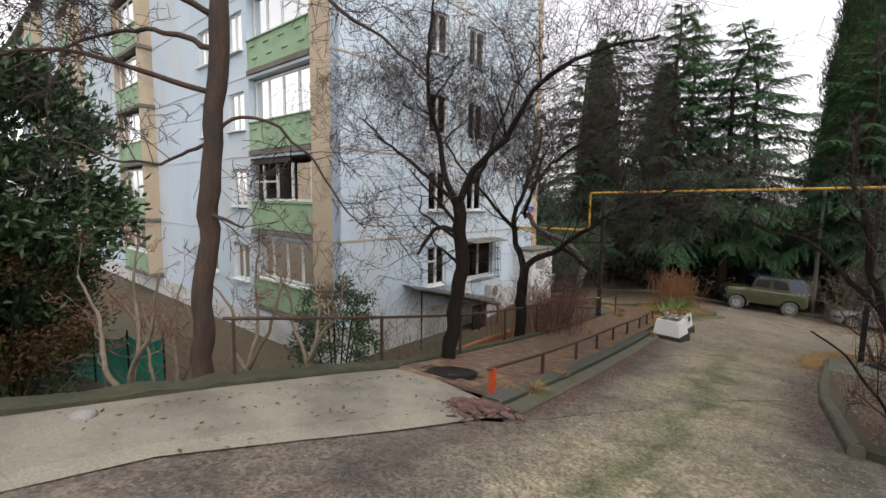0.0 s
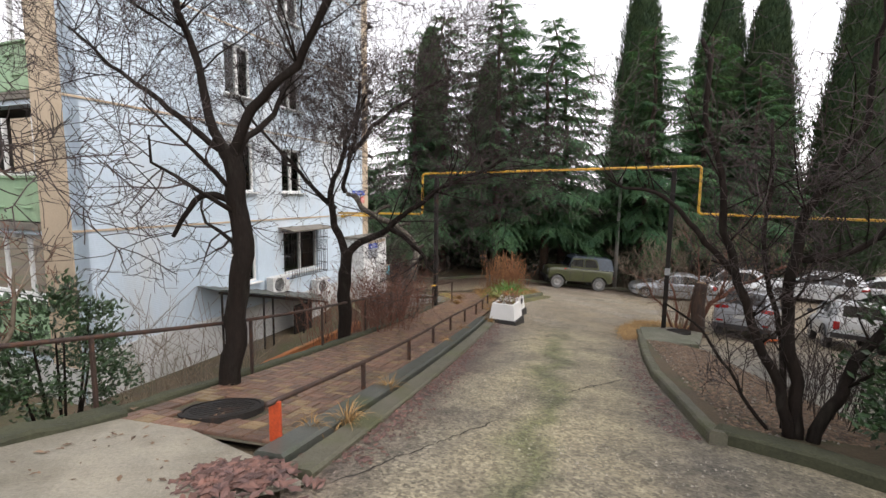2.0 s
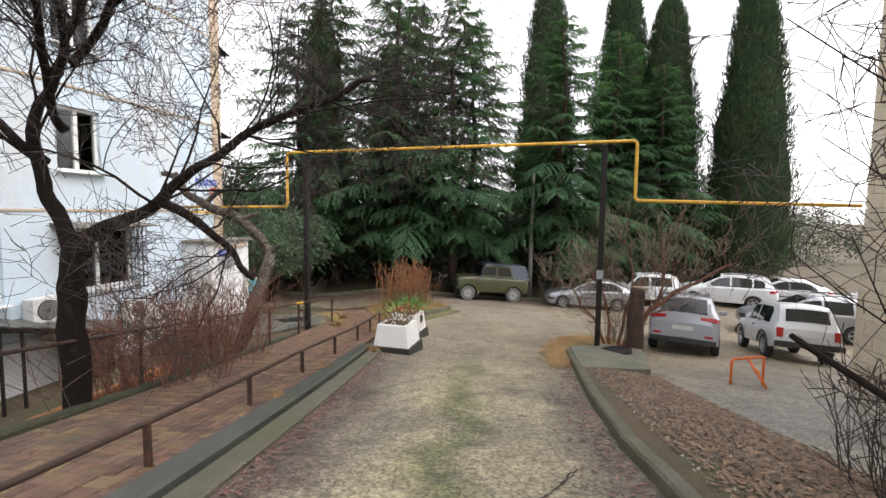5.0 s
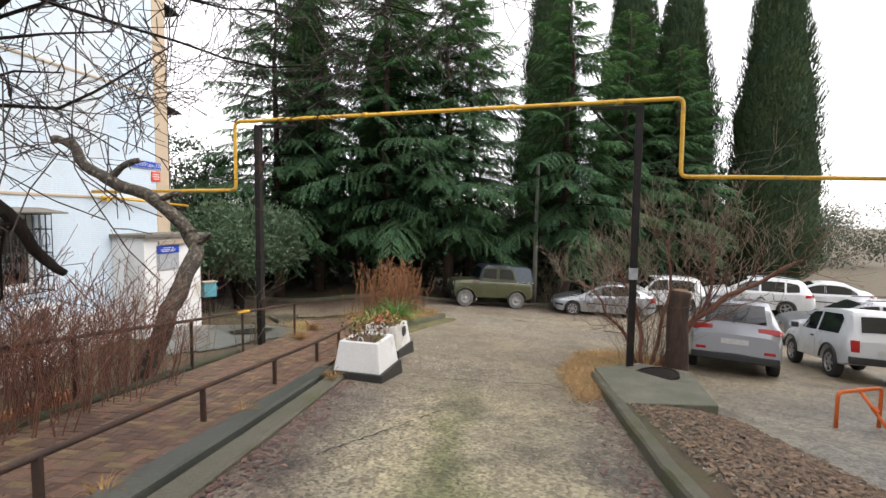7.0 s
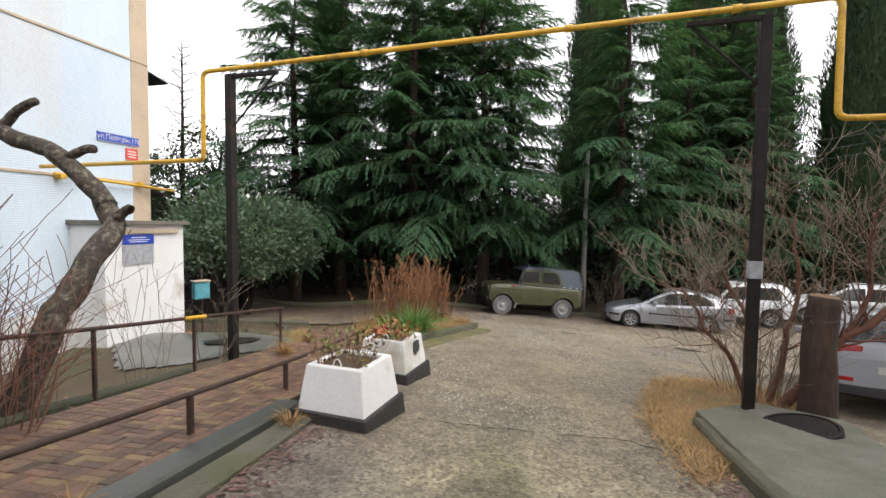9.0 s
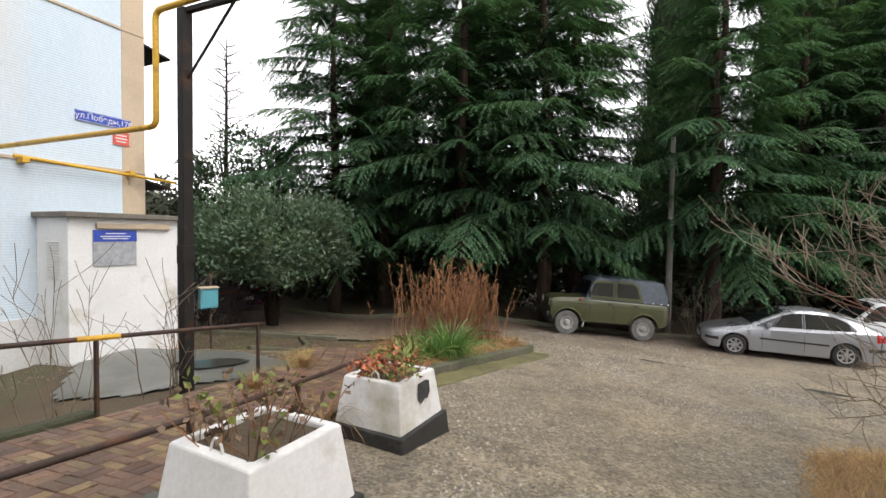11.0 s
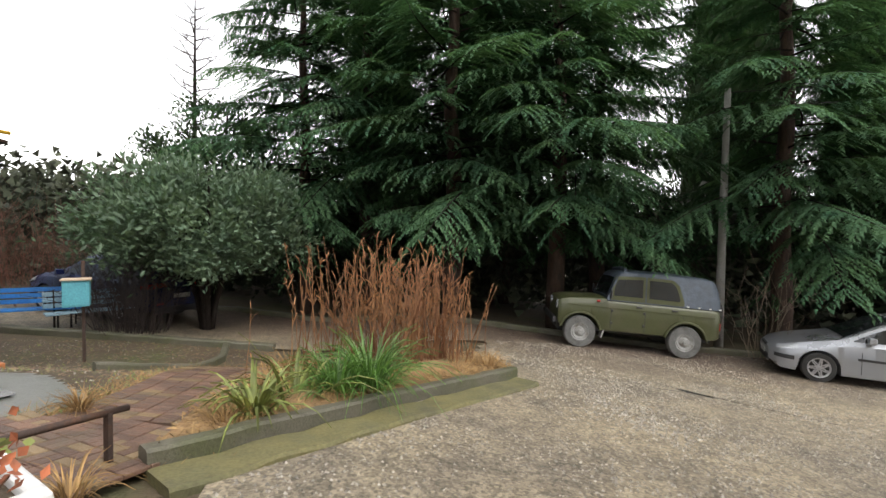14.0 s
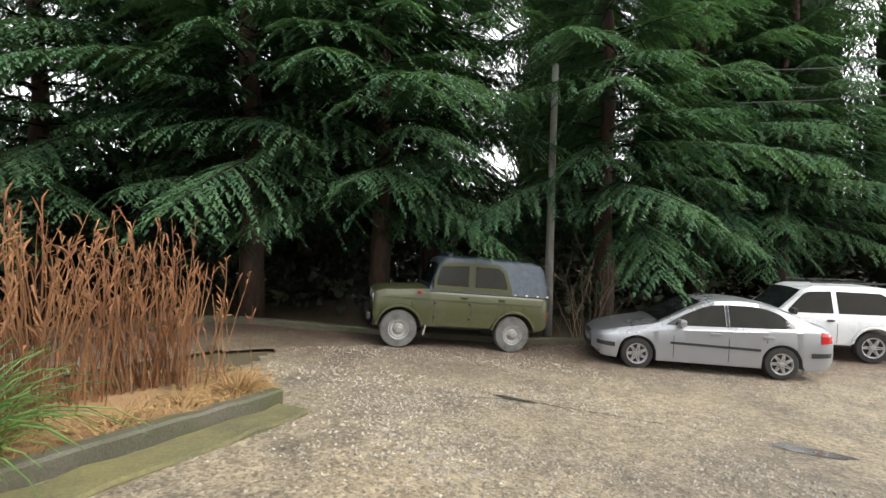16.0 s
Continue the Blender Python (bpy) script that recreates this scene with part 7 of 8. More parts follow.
SEDAN = [(2.2, .40, .50, .56, .50, .42), (2.14, .26, .60, .66, .68, .55), (2.0, .2, .66, .72, .80, .66), (1.7, .19, .72, .80, .86, .74), (1.35, .19, .77, .87, .88, .77), (1.05, .19, .82, .925, .885, .78),
         (.92, .19, .84, .97, .885, .76), (.45, .19, .87, 1.22, .885, .70), (.1, .19, .89, 1.39, .885, .66), (-.2, .19, .9, 1.45, .885, .64), (-.6, .19, .91, 1.47, .885, .64), (-1.0, .19, .93, 1.45, .885, .64), (-1.3, .19, .94, 1.385, .885, .64),
         (-1.65, .2, .96, 1.23, .88, .65), (-1.9, .2, .97, 1.11, .86, .68), (-2.1, .22, .97, 1.07, .84, .68), (-2.26, .3, .92, 1.02, .78, .62), (-2.31, .42, .8, .9, .68, .52)]


def sedan(x, y, heading, label, paint):
    ob = put_car("sedan_car", x, y, heading, label)
    ob.scale = (0.95, 0.95, 0.97)
    s, side, top = car_body(SEDAN, (1.345, -1.345), 0.37, 0.10)
    body = sharp(part("body", s, paint, ob))
    for g in (1, -1):
        part("side_window", side_panel(side, [(.78, .925), (-.33, .955)], [(.78, .945), (.45, 1.13), (.1, 1.29), (-.1, 1.345), (-.33, 1.37)], g), M_CARGLASS, ob)
        part("side_window", side_panel(side, [(-.4, .957), (-1.58, .995)], [(-.4, 1.372), (-.8, 1.37), (-1.1, 1.335), (-1.35, 1.24), (-1.58, 1.06)], g), M_CARGLASS, ob)
        part("pillar", side_panel(side, [(-.34, .95), (-.39, .95)], [(-.34, 1.37), (-.39, 1.37)], g, 0.009, 2), M_TRIM, ob)
        part("rub_strip", side_panel(side, [(.72, .56), (-.95, .53)], [(.72, .61), (-.95, .58)], g, 0.012), M_TRIM, ob, "black rubbing strip")
        for xx in (-.12, -1.08):
            part("door_handle", Shape().box(pose(xx, g * (side(xx, .8) + 0.012), .81, 0, 0, 0), .2, .03, .035, .008), paint, ob)
        for xx in (.66, -.37, -1.06):
            part("door_gap", side_panel(side, [(xx, .28), (xx - .012, .28)], [(xx, .93), (xx - .012, .93)], g, 0.004, 1), M_TRIM, ob)
        part("mirror", Shape().box(pose(.52, g * (side(.5, .95) + .09), .99), .13, .2, .13, .03), paint, ob)
        part("headlight", side_panel(side, [(2.08, .62), (1.72, .66)], [(2.08, .66), (1.72, .80)], g, 0.01, 6), M_LAMPCLEAR, ob)
        part("tail_light", side_panel(side, [(-2.02, .74), (-2.27, .76)], [(-2.02, .97), (-2.27, .93)], g, 0.012, 5), M_LAMPRED, ob)
        part("bumper_strip", side_panel(side, [(2.12, .44), (1.78, .42)], [(2.12, .52), (1.78, .51)], g, 0.016, 5), M_TRIM, ob)
        part("bumper_strip", side_panel(side, [(-1.85, .47), (-2.25, .49)], [(-1.85, .56), (-2.25, .57)], g, 0.016, 5), M_TRIM, ob)
    part("windscreen", top_panel(top, .92, .08, .9), M_CARGLASS, ob)
    part("rear_window", top_panel(top, -1.82, -1.28, .9), M_CARGLASS, ob)
    part("grille", Shape().box(pose(2.185, 0, .60, 0, 20, 0), .05, .5, .09, .015), M_TRIM, ob)
    part("air_intake", Shape().box(pose(2.19, 0, .36), .06, 1.0, .14, .02), M_TRIM, ob)
    part("number_plate", Shape().box(pose(2.225, 0, .47), .012, .5, .11), M_PLATE, ob)
    part("sticker", Shape().box(pose(.6, .35, 1.13, 0, 28, 0), .08, .1, .006), M_SIGNRED, ob, "small sticker on the windscreen")
    for xx in (1.345, -1.345):
        for g in (1, -1):
            wheel(ob, xx, g * .775, .315, .2, M_TYRE, 7, None, g)
    return ob


JEEP = [(1.72, .62, .95, 1.04, .74, .68), (1.69, .5, 1.0, 1.1, .78, .71), (1.5, .48, 1.05, 1.15, .79, .71), (.9, .46, 1.09, 1.19, .8, .72), (.66, .45, 1.13, 1.21, .82, .74), (.6, .45, 1.14, 1.2, .83, .76),
        (-1.8, .47, 1.14, 1.2, .83, .76), (-1.91, .5, 1.12, 1.18, .8, .74), (-1.94, .56, 1.05, 1.12, .76, .7)]
JEEPTOP = [(.62, 1.16, 1.19, 1.22, .80, .76), (.42, 1.16, 1.2, 1.77, .80, .66), (.3, 1.16, 1.2, 1.87, .8, .66), (-.3, 1.16, 1.2, 1.9, .8, .67), (-1.2, 1.16, 1.2, 1.89, .8, .67), (-1.74, 1.16, 1.2, 1.86, .8, .67), (-1.85, 1.16, 1.2, 1.76, .79, .66), (-1.92, 1.16, 1.2, 1.4, .78, .7)]


def jeep(x, y, heading, label):
    ob = put_car("jeep_car", x, y, heading, label)
    s, side, top = car_body(JEEP, (1.19, -1.19), 0.45, 0.02, 70)
    sharp(part("body", s, M_OLIVE, ob, "faded olive green bodywork"))
    s2, side2, top2 = car_body(JEEPTOP, (), 0.4, 0.03, 50)
    for i, (vx, vy, vz) in enumerate(s2.v):
        if vz > 1.3:
            s2.v[i] = (vx, vy + 0.012 * noise.noise((vx * 5, vy * 3, vz * 6)), vz + 0.02 * noise.noise((vx * 4, vy * 5, vz * 3)))
    sharp(part("canvas_top", s2, M_CANVAS, ob, "dark blue wrinkled canvas hood"), 60)
    for g in (1, -1):
        part("door_frame", side_panel(side2, [(.54, 1.2), (-.24, 1.2)], [(.54, 1.42), (.45, 1.73), (.36, 1.76), (-.24, 1.79)], g, 0.012), M_OLIVE, ob)
        part("door_frame", side_panel(side2, [(-.27, 1.2), (-1.12, 1.2)], [(-.27, 1.79), (-.86, 1.78), (-1.0, 1.66), (-1.12, 1.3)], g, 0.012), M_OLIVE, ob)
        part("side_window", side_panel(side2, [(.47, 1.3), (-.18, 1.3)], [(.47, 1.42), (.40, 1.68), (-.18, 1.72)], g, 0.018), M_CARGLASS, ob)
        part("side_window", side_panel(side2, [(-.33, 1.3), (-1.02, 1.3)], [(-.33, 1.72), (-.82, 1.72), (-.94, 1.62), (-1.02, 1.36)], g, 0.018), M_CARGLASS, ob)
        part("body_rib", side_panel(side, [(1.62, .985), (-1.8, .985)], [(1.62, 1.01), (-1.8, 1.01)], g, 0.014, 20), M_OLIVE, ob)
        for xx in (.52, -.25, -1.1):
            part("door_gap", side_panel(side, [(xx, .52), (xx - .014, .52)], [(xx, 1.13), (xx - .014, 1.13)], g, 0.004, 1), M_TRIM, ob)
        for xx in (-.1, -.9):
            part("door_handle", Shape().box(pose(xx, g * (side(xx, 1.06) + .02), 1.08), .13, .03, .03, .008), M_TRIM, ob)
        for zz in (.66, .95):
            for xx in (.5, -.23):
                part("hinge", Shape().box(pose(xx, g * (side(xx, zz) + .01), zz), .05, .02, .06, .006), M_TRIM, ob)
        part("mirror", Shape().box(pose(.58, g * .95, 1.34), .04, .12, .2, .015), M_TRIM, ob)
        part("turn_lamp", Shape().box(pose(.82, g * (side(.82, 1.1) + .02), 1.14), .08, .05, .05, .015), M_LAMPRED, ob)
        part("headlight", Shape().lathe([(.11, 0), (.11, .03), (.09, .045), (.01, .05)], pose(1.7, g * .5, .95, 0, 90), 18), M_LAMPCLEAR, ob)
        part("mud_flap", Shape().box(pose(.66, g * .7, .42, 0, -12), .03, .22, .3, .006), M_ASHLAR, ob, "pale mud flap")
        for xx in (-1.2, -1.45, -1.7, -1.92):
            part("hood_stud", Shape().box(pose(xx, g * (side2(xx, 1.2) + .01), 1.2), .05, .02, .03, .005), M_PLATE, ob)
        for wx in (1.19, -1.19):
            pts = [(wx + .47 * math.cos(t), g * .845, .37 + .47 * math.sin(t)) for t in [math.pi * (0.06 + .88 * k / 12) for k in range(13)]]
            part("wheel_arch", Shape().tube(pts, .028, 6), M_OLIVE, ob)
    part("bumper", Shape().box(pose(1.8, 0, .6), .08, 1.6, .14, .02), M_TRIM, ob)
    part("bumper", Shape().box(pose(-2.0, 0, .58), .06, 1.3, .1, .02), M_TRIM, ob)
    part("spare_wheel", Shape().lathe([(.2, -.09), (.37, -.08), (.38, 0), (.37, .08), (.2, .09)], pose(-2.05, .1, 1.05, 0, 90), 24), M_TYRE, ob)
    part("windscreen", top_panel(top2, .6, .44, .85), M_CARGLASS, ob)
    part("hood_roll", Shape().tube([(.2, -.55, 1.9), (.15, 0, 1.95), (.2, .55, 1.91)], .045, 8), M_CANVAS, ob, "rolled canvas on the roof")
    part("chassis", Shape().box(pose(-.1, 0, .45), 3.6, .9, .16), M_TRIM, ob)
    part("tail_light", Shape().box(pose(-1.95, .68, .8), .04, .12, .16, .01), M_LAMPRED, ob)
    part("tail_light", Shape().box(pose(-1.95, -.68, .8), .04, .12, .16, .01), M_LAMPRED, ob)
    for xx in (1.19, -1.19):
        for g in (1, -1):
            wheel(ob, xx, g * .72, .375, .22, M_DUSTYTYRE, 0, M_RIMGREY, g, .56)
    return ob


NIVA = [(1.78, .5, .68, .8, .68, .6), (1.74, .38, .8, .92, .76, .66), (1.4, .36, .88, .98, .8, .68), (.8, .36, .95, 1.03, .82, .7), (.72, .36, .96, 1.05, .82, .7), (.2, .36, .98, 1.54, .82, .62), (0, .36, .98, 1.61, .82, .6),
        (-1.0, .36, .98, 1.63, .82, .6), (-1.6, .36, .98, 1.58, .81, .6), (-1.72, .38, .98, 1.52, .8, .6), (-1.9, .42, .96, 1.05, .78, .66), (-1.95, .5, .8, .9, .74, .64)]


def niva(x, y, heading, label, paint, rack=False):
    ob = put_car("offroad_car", x, y, heading, label)
    s, side, top = car_body(NIVA, (1.1, -1.1), 0.42, 0.03, 70)
    sharp(part("body", s, paint, ob))
    for g in (1, -1):
        part("side_window", side_panel(side, [(.55, 1.05), (-.33, 1.05)], [(.55, 1.1), (.22, 1.45), (.1, 1.5), (-.33, 1.52)], g), M_CARGLASS, ob)
        part("side_window", side_panel(side, [(-.43, 1.05), (-1.45, 1.05)], [(-.43, 1.52), (-1.3, 1.5), (-1.45, 1.4)], g), M_CARGLASS, ob)
        for xx in (.62, -.38):
            part("door_gap", side_panel(side, [(xx, .42), (xx - .012, .42)], [(xx, 1.0), (xx - .012, 1.0)], g, 0.004, 1), M_TRIM, ob)
        part("door_handle", Shape().box(pose(-.25, g * (side(-.25, .88) + .012), .9), .14, .03, .035, .006), M_TRIM, ob)
        part("mirror", Shape().box(pose(.55, g * .93, 1.1), .1, .16, .14, .02), M_TRIM, ob)
        part("headlight", Shape().lathe([(.1, 0), (.1, .03), (.08, .045), (.01, .05)], pose(1.74, g * .52, .76, 0, 90), 18), M_LAMPCLEAR, ob)
        part("tail_light", Shape().box(pose(-1.94, g * .66, .82), .05, .16, .26, .012), M_LAMPRED, ob)
        for wx in (1.1, -1.1):
            pts = [(wx + .43 * math.cos(t), g * .835, .35 + .43 * math.sin(t)) for t in [math.pi * (0.05 + .9 * k / 12) for k in range(13)]]
            part("wheel_arch", Shape().tube(pts, .025, 6), M_TRIM if not rack else paint, ob)
        if rack:
            part("roof_rail", Shape().tube([(.0, g * .5, 1.7), (-1.55, g * .5, 1.7)], .015, 6), M_TRIM, ob)
    part("windscreen", top_panel(top, .7, .22, .88), M_CARGLASS, ob)
    part("rear_window", top_panel(top, -1.87, -1.74, .8), M_CARGLASS, ob)
    part("bumper", Shape().box(pose(1.84, 0, .52), .1, 1.6, .13, .02), M_TRIM, ob)
    part("bumper", Shape().box(pose(-2.02, 0, .52), .1, 1.6, .15, .02), M_TRIM, ob)
    part("number_plate", Shape().box(pose(-1.97, .0, .72), .02, .5, .11), M_PLATE, ob)
    part("grille", Shape().box(pose(1.765, 0, .74), .05, .9, .18, .01), M_TRIM, ob)
    for xx in (1.1, -1.1):
        for g in (1, -1):
            wheel(ob, xx, g * .71, .34, .19, M_TYRE, 6, None, g)
    if rack:
        for i in range(5):
            part("rack_bar", Shape().tube([(-.1 - i * .33, -.52, 1.7), (-.1 - i * .33, .52, 1.7)], .012, 6), M_TRIM, ob)
    return ob


SUV = [(2.2, .45, .6, .72, .62, .5), (2.1, .28, .75, .85, .78, .65), (1.6, .26, .9, 1.0, .87, .74), (.95, .26, .98, 1.1, .9, .74), (.15, .26, 1.02, 1.56, .9, .64), (-.2, .26, 1.03, 1.66, .9, .62), (-1.3, .26, 1.05, 1.66, .9, .62),
       (-1.85, .28, 1.06, 1.6, .88, .62), (-2.02, .3, 1.06, 1.5, .87, .62), (-2.26, .34, 1.03, 1.1, .84, .66), (-2.36, .4, .8, .92, .8, .66), (-2.38, .5, .72, .8, .76, .62)]


def suv(x, y, heading, label, paint, name="suv_car"):
    ob = put_car(name, x, y, heading, label)
    s, side, top = car_body(SUV, (1.335, -1.335), 0.40, 0.07, 80)
    sharp(part("body", s, paint, ob))
    for g in (1, -1):
        part("side_window", side_panel(side, [(.7, 1.07), (-.3, 1.09)], [(.7, 1.12), (.2, 1.46), (-.05, 1.53), (-.3, 1.55)], g), M_CARGLASS, ob)
        part("side_window", side_panel(side, [(-.38, 1.09), (-1.25, 1.1)], [(-.38, 1.55), (-1.25, 1.54)], g), M_CARGLASS, ob)
        part("side_window", side_panel(side, [(-1.33, 1.1), (-1.8, 1.13)], [(-1.33, 1.53), (-1.7, 1.47), (-1.8, 1.38)], g), M_CARGLASS, ob)
        for xx in (.75, -.34, -1.28):
            part("door_gap", side_panel(side, [(xx, .38), (xx - .012, .38)], [(xx, 1.04), (xx - .012, 1.04)], g, 0.004, 1), M_TRIM, ob)
        part("mirror", Shape().box(pose(.62, g * 1.0, 1.12), .12, .2, .15, .03), paint, ob)
        part("tail_light", side_panel(side, [(-2.0, .9), (-2.27, .93)], [(-2.0, 1.03), (-2.27, 1.04)], g, 0.012, 5), M_LAMPRED, ob)
        part("tail_light", Shape().box(pose(-2.285, g * .6, 1.0, 0, 12), .07, .38, .13, .02), M_LAMPRED, ob, "wide red lamp lens")
        part("reflector", Shape().box(pose(-2.385, g * .62, .56), .02, .2, .06, .008), M_LAMPRED, ob)
        part("headlight", side_panel(side, [(2.1, .72), (1.75, .78)], [(2.1, .8), (1.75, .92)], g, 0.012, 5), M_LAMPCLEAR, ob)
        part("roof_rail", Shape().tube([(.0, g * .56, 1.7), (-.9, g * .56, 1.74), (-1.7, g * .56, 1.68)], .018, 6), M_TRIM, ob)
    part("windscreen", top_panel(top, .92, .12, .9), M_CARGLASS, ob)
    part("rear_window", top_panel(top, -2.24, -1.98, .86), M_CARGLASS, ob)
    part("bumper", Shape().box(pose(-2.34, 0, .4), .12, 1.6, .16, .03), M_TRIM, ob, "dark lower bumper")
    part("number_plate", Shape().box(pose(-2.385, 0, .74), .012, .5, .11), M_PLATE, ob)
    part("plate_trim", Shape().box(pose(-2.345, 0, .88, 0, 10), .03, .8, .04, .008), M_RIM, ob)
    part("wiper", Shape().tube([(-2.255, .0, 1.13), (-2.17, .35, 1.28)], .01, 5), M_TRIM, ob)
    part("grille", Shape().box(pose(2.17, 0, .68), .06, .7, .14, .02), M_TRIM, ob)
    for xx in (1.335, -1.335):
        for g in (1, -1):
            wheel(ob, xx, g * .79, .345, .22, M_TYRE, 5, None, g)
    return ob


jeep(16.9, 24.15, (-0.945, 0.326), "olive green off-road jeep with blue canvas hood parked under the conifers")
sedan(21.02, 21.1, (-0.77, 0.64), "silver four-door sedan car parked on the lot", M_SILVER)
suv(16.75, 13.35, (0.87, 0.49), "silver estate off-roader car parked on the lot, seen from behind", M_SILVER)
niva(19.2, 11.75, (0.76, 0.65), "white boxy off-road car with dirty flanks", M_WHITECAR)
niva(24.4, 20.65, (-0.77, 0.64), "white boxy off-road car with a roof rack", M_WHITECAR, rack=True)
suv(28.3, 18.4, (-0.5, 0.86), "white estate car at the far side of the lot", M_WHITECAR)
sedan(31.3, 17.0, (-0.5, 0.86), "white saloon car at the far side of the lot", M_WHITECAR)
suv(24.5, 13.2, (-0.6, 0.8), "pale silver estate car in the parking row", M_SILVER)
sedan(27.3, 12.0, (-0.6, 0.8), "dark blue saloon car in the parking row", M_BLUECAR)
suv(30.0, 12.5, (-0.6, 0.8), "white estate car in the parking row", M_WHITECAR)
suv(3.9, 28.35, (-0.86, 0.5), "dark blue car parked on the far road", M_BLUECAR)


# ---- litter, gravel and cracks ----
def scatter(name, n, spot, size, material, label, seed, flat=True, lift=0.012, category="litter"):
    """Small loose pieces strewn over the ground."""
    rnd = random.Random(seed)
    s = Shape()
    for _ in range(n):
        x, y, z = spot(rnd)
        r = size * rnd.uniform(0.5, 1.4)
        a = rnd.uniform(0, 6.283)
        if flat:
            t = rnd.uniform(-0.35, 0.35)
            ca, sa = math.cos(a), math.sin(a)
            pts = [(-r, 0, 0), (0, -r * 0.5, abs(t) * r), (r, 0, r * 0.25), (0, r * 0.5, abs(t) * r)]
            s.add([(x + ca * px - sa * py, y + sa * px + ca * py, z + lift + pz) for px, py, pz in pts], [(0, 1, 2, 3)])
        else:
            pts = [(r * math.cos(a + k * 2.09), r * 0.8 * math.sin(a + k * 2.09), -0.3 * r) for k in range(3)] + [(rnd.uniform(-0.3, 0.3) * r, rnd.uniform(-0.3, 0.3) * r, r * rnd.uniform(0.4, 0.7))]
            s.add([(x + px, y + py, z + pz) for px, py, pz in pts], [(0, 1, 3), (1, 2, 3), (2, 0, 3)])
    return tagged(part(name, s, material), label, category, kind="stuff")


def on_verge(r):
    t, u = r.random(), r.random() ** 0.8
    x = 5.2 + 4.6 * t + (1.75 - 0.7 * t) * u
    y = 5.2 + 5.9 * t - (0.85) * u
    return x, y, zg(x, y) + 0.12 - 0.10 * u * u


def by_left_kerb(r):
    s, q = r.uniform(5.2, 17), -2.13 + abs(r.gauss(0, 0.16))
    x, y = walk_xy(s, q)
    return x, y, zg(x, y)


def by_right_kerb(r):
    i = r.uniform(0, 4.99)
    k = int(i)
    x = KERB_R[k][0] + (KERB_R[k + 1][0] - KERB_R[k][0]) * (i - k)
    y = KERB_R[k][1] + (KERB_R[k + 1][1] - KERB_R[k][1]) * (i - k)
    d = 0.14 + abs(r.gauss(0, 0.2))
    x, y = x - 0.77 * d, y + 0.63 * d
    return x, y, zg(x, y)


def on_lot(r):
    x, y = r.uniform(8.5, 24), r.uniform(13, 24)
    if y > np.interp(x, *zip(*FAR_EDGE)) - 0.1 or inside(ISLAND, np.array(x), np.array(y)) or x * WALK_P[0] + y * WALK_P[1] < -2.1:
        x, y = r.uniform(13.5, 17), r.uniform(16, 21)
    return x, y, zg(x, y)


def on_road(r):
    s, q = r.uniform(-1, 20), r.uniform(-2.1, 1.6)
    x, y = s * 0.6 + q * 0.8 + 0.2, s * 0.8 - q * 0.6
    return x, y, zg(x, y)


def in_yard(r):
    s, q = r.uniform(2, 17), -4.7 - abs(r.gauss(0, 2.2))
    x, y = walk_xy(s, q)
    return x, y, zy(x, y)


def on_apron(r):
    t, e = r.random(), r.random() ** 2
    return (lambda x, y: (x, y, zg(x, y) + 0.058))(-3.3 + 3.0 * t + 1.2 * e, 3.7 + 3.1 * t - 1.0 * e)


def on_walk(r):
    s, q = r.uniform(5.3, 16.9), r.uniform(-4.5, -2.7)
    x, y = walk_xy(s, q)
    return x, y, zg(x, y) + 0.065


def under_trees(r):
    x = r.uniform(5, 26)
    y = float(np.interp(x, *zip(*FAR_EDGE))) + r.uniform(-0.9, 2.5)
    return x, y, zg(x, y)


def on_island(r):
    while True:
        x, y = r.uniform(8.6, 12.8), r.uniform(17.8, 22.6)
        if inside(ISLAND, np.array(x), np.array(y)):
            return x, y, zg(x, y) + 0.14


def at_heap(r):
    x, y = 0.45 + r.gauss(0, 0.22), 5.25 + r.gauss(0, 0.17)
    return x, y, zg(x, y) + max(0, 0.1 - 0.2 * math.hypot(x - 0.45, y - 5.25))


scatter("leaf_litter", 9000, on_verge, 0.032, M_LITTER, "dead brown leaves strewn over the verge", 201, lift=0.02)
scatter("leaf_litter", 1500, by_left_kerb, 0.03, M_LEAFPURPLE, "rotting purple-brown leaves along the kerb", 202)
scatter("leaf_litter", 900, by_right_kerb, 0.03, M_LEAFPURPLE, "rotting purple-brown leaves along the verge kerb", 203)
scatter("leaf_litter", 2200, in_yard, 0.04, M_LITTER, "dead leaves on the lower garden soil", 204, lift=0.02)
scatter("leaf_litter", 160, on_apron, 0.028, M_LITTER, "dark wet leaves on the pale apron", 214, lift=0.004)
scatter("leaf_litter", 350, on_walk, 0.03, M_LITTER, "scattered dead leaves on the paved walk", 205)
scatter("leaf_litter", 1800, under_trees, 0.035, M_LITTER, "reddish litter below the conifers", 206, lift=0.02)
scatter("leaf_litter", 900, on_island, 0.04, M_STRAW, "dry straw litter on the island", 207, lift=0.02)
scatter("leaf_litter", 420, at_heap, 0.05, M_LEAFPURPLE, "heap of rotting purple leaves at the end of the walk", 208, lift=0.03)
scatter("gravel", 34000, on_lot, 0.022, M_PEBBLE, "loose pale gravel over the parking lot", 209, flat=False, category="gravel")
scatter("gravel", 6000, on_road, 0.012, M_PEBBLE, "fine gravel on the drive", 210, flat=False, category="gravel")
scatter("gravel", 1800, on_verge, 0.035, M_PEBBLE, "stones among the leaves of the verge", 211, flat=False, lift=0.02, category="gravel")

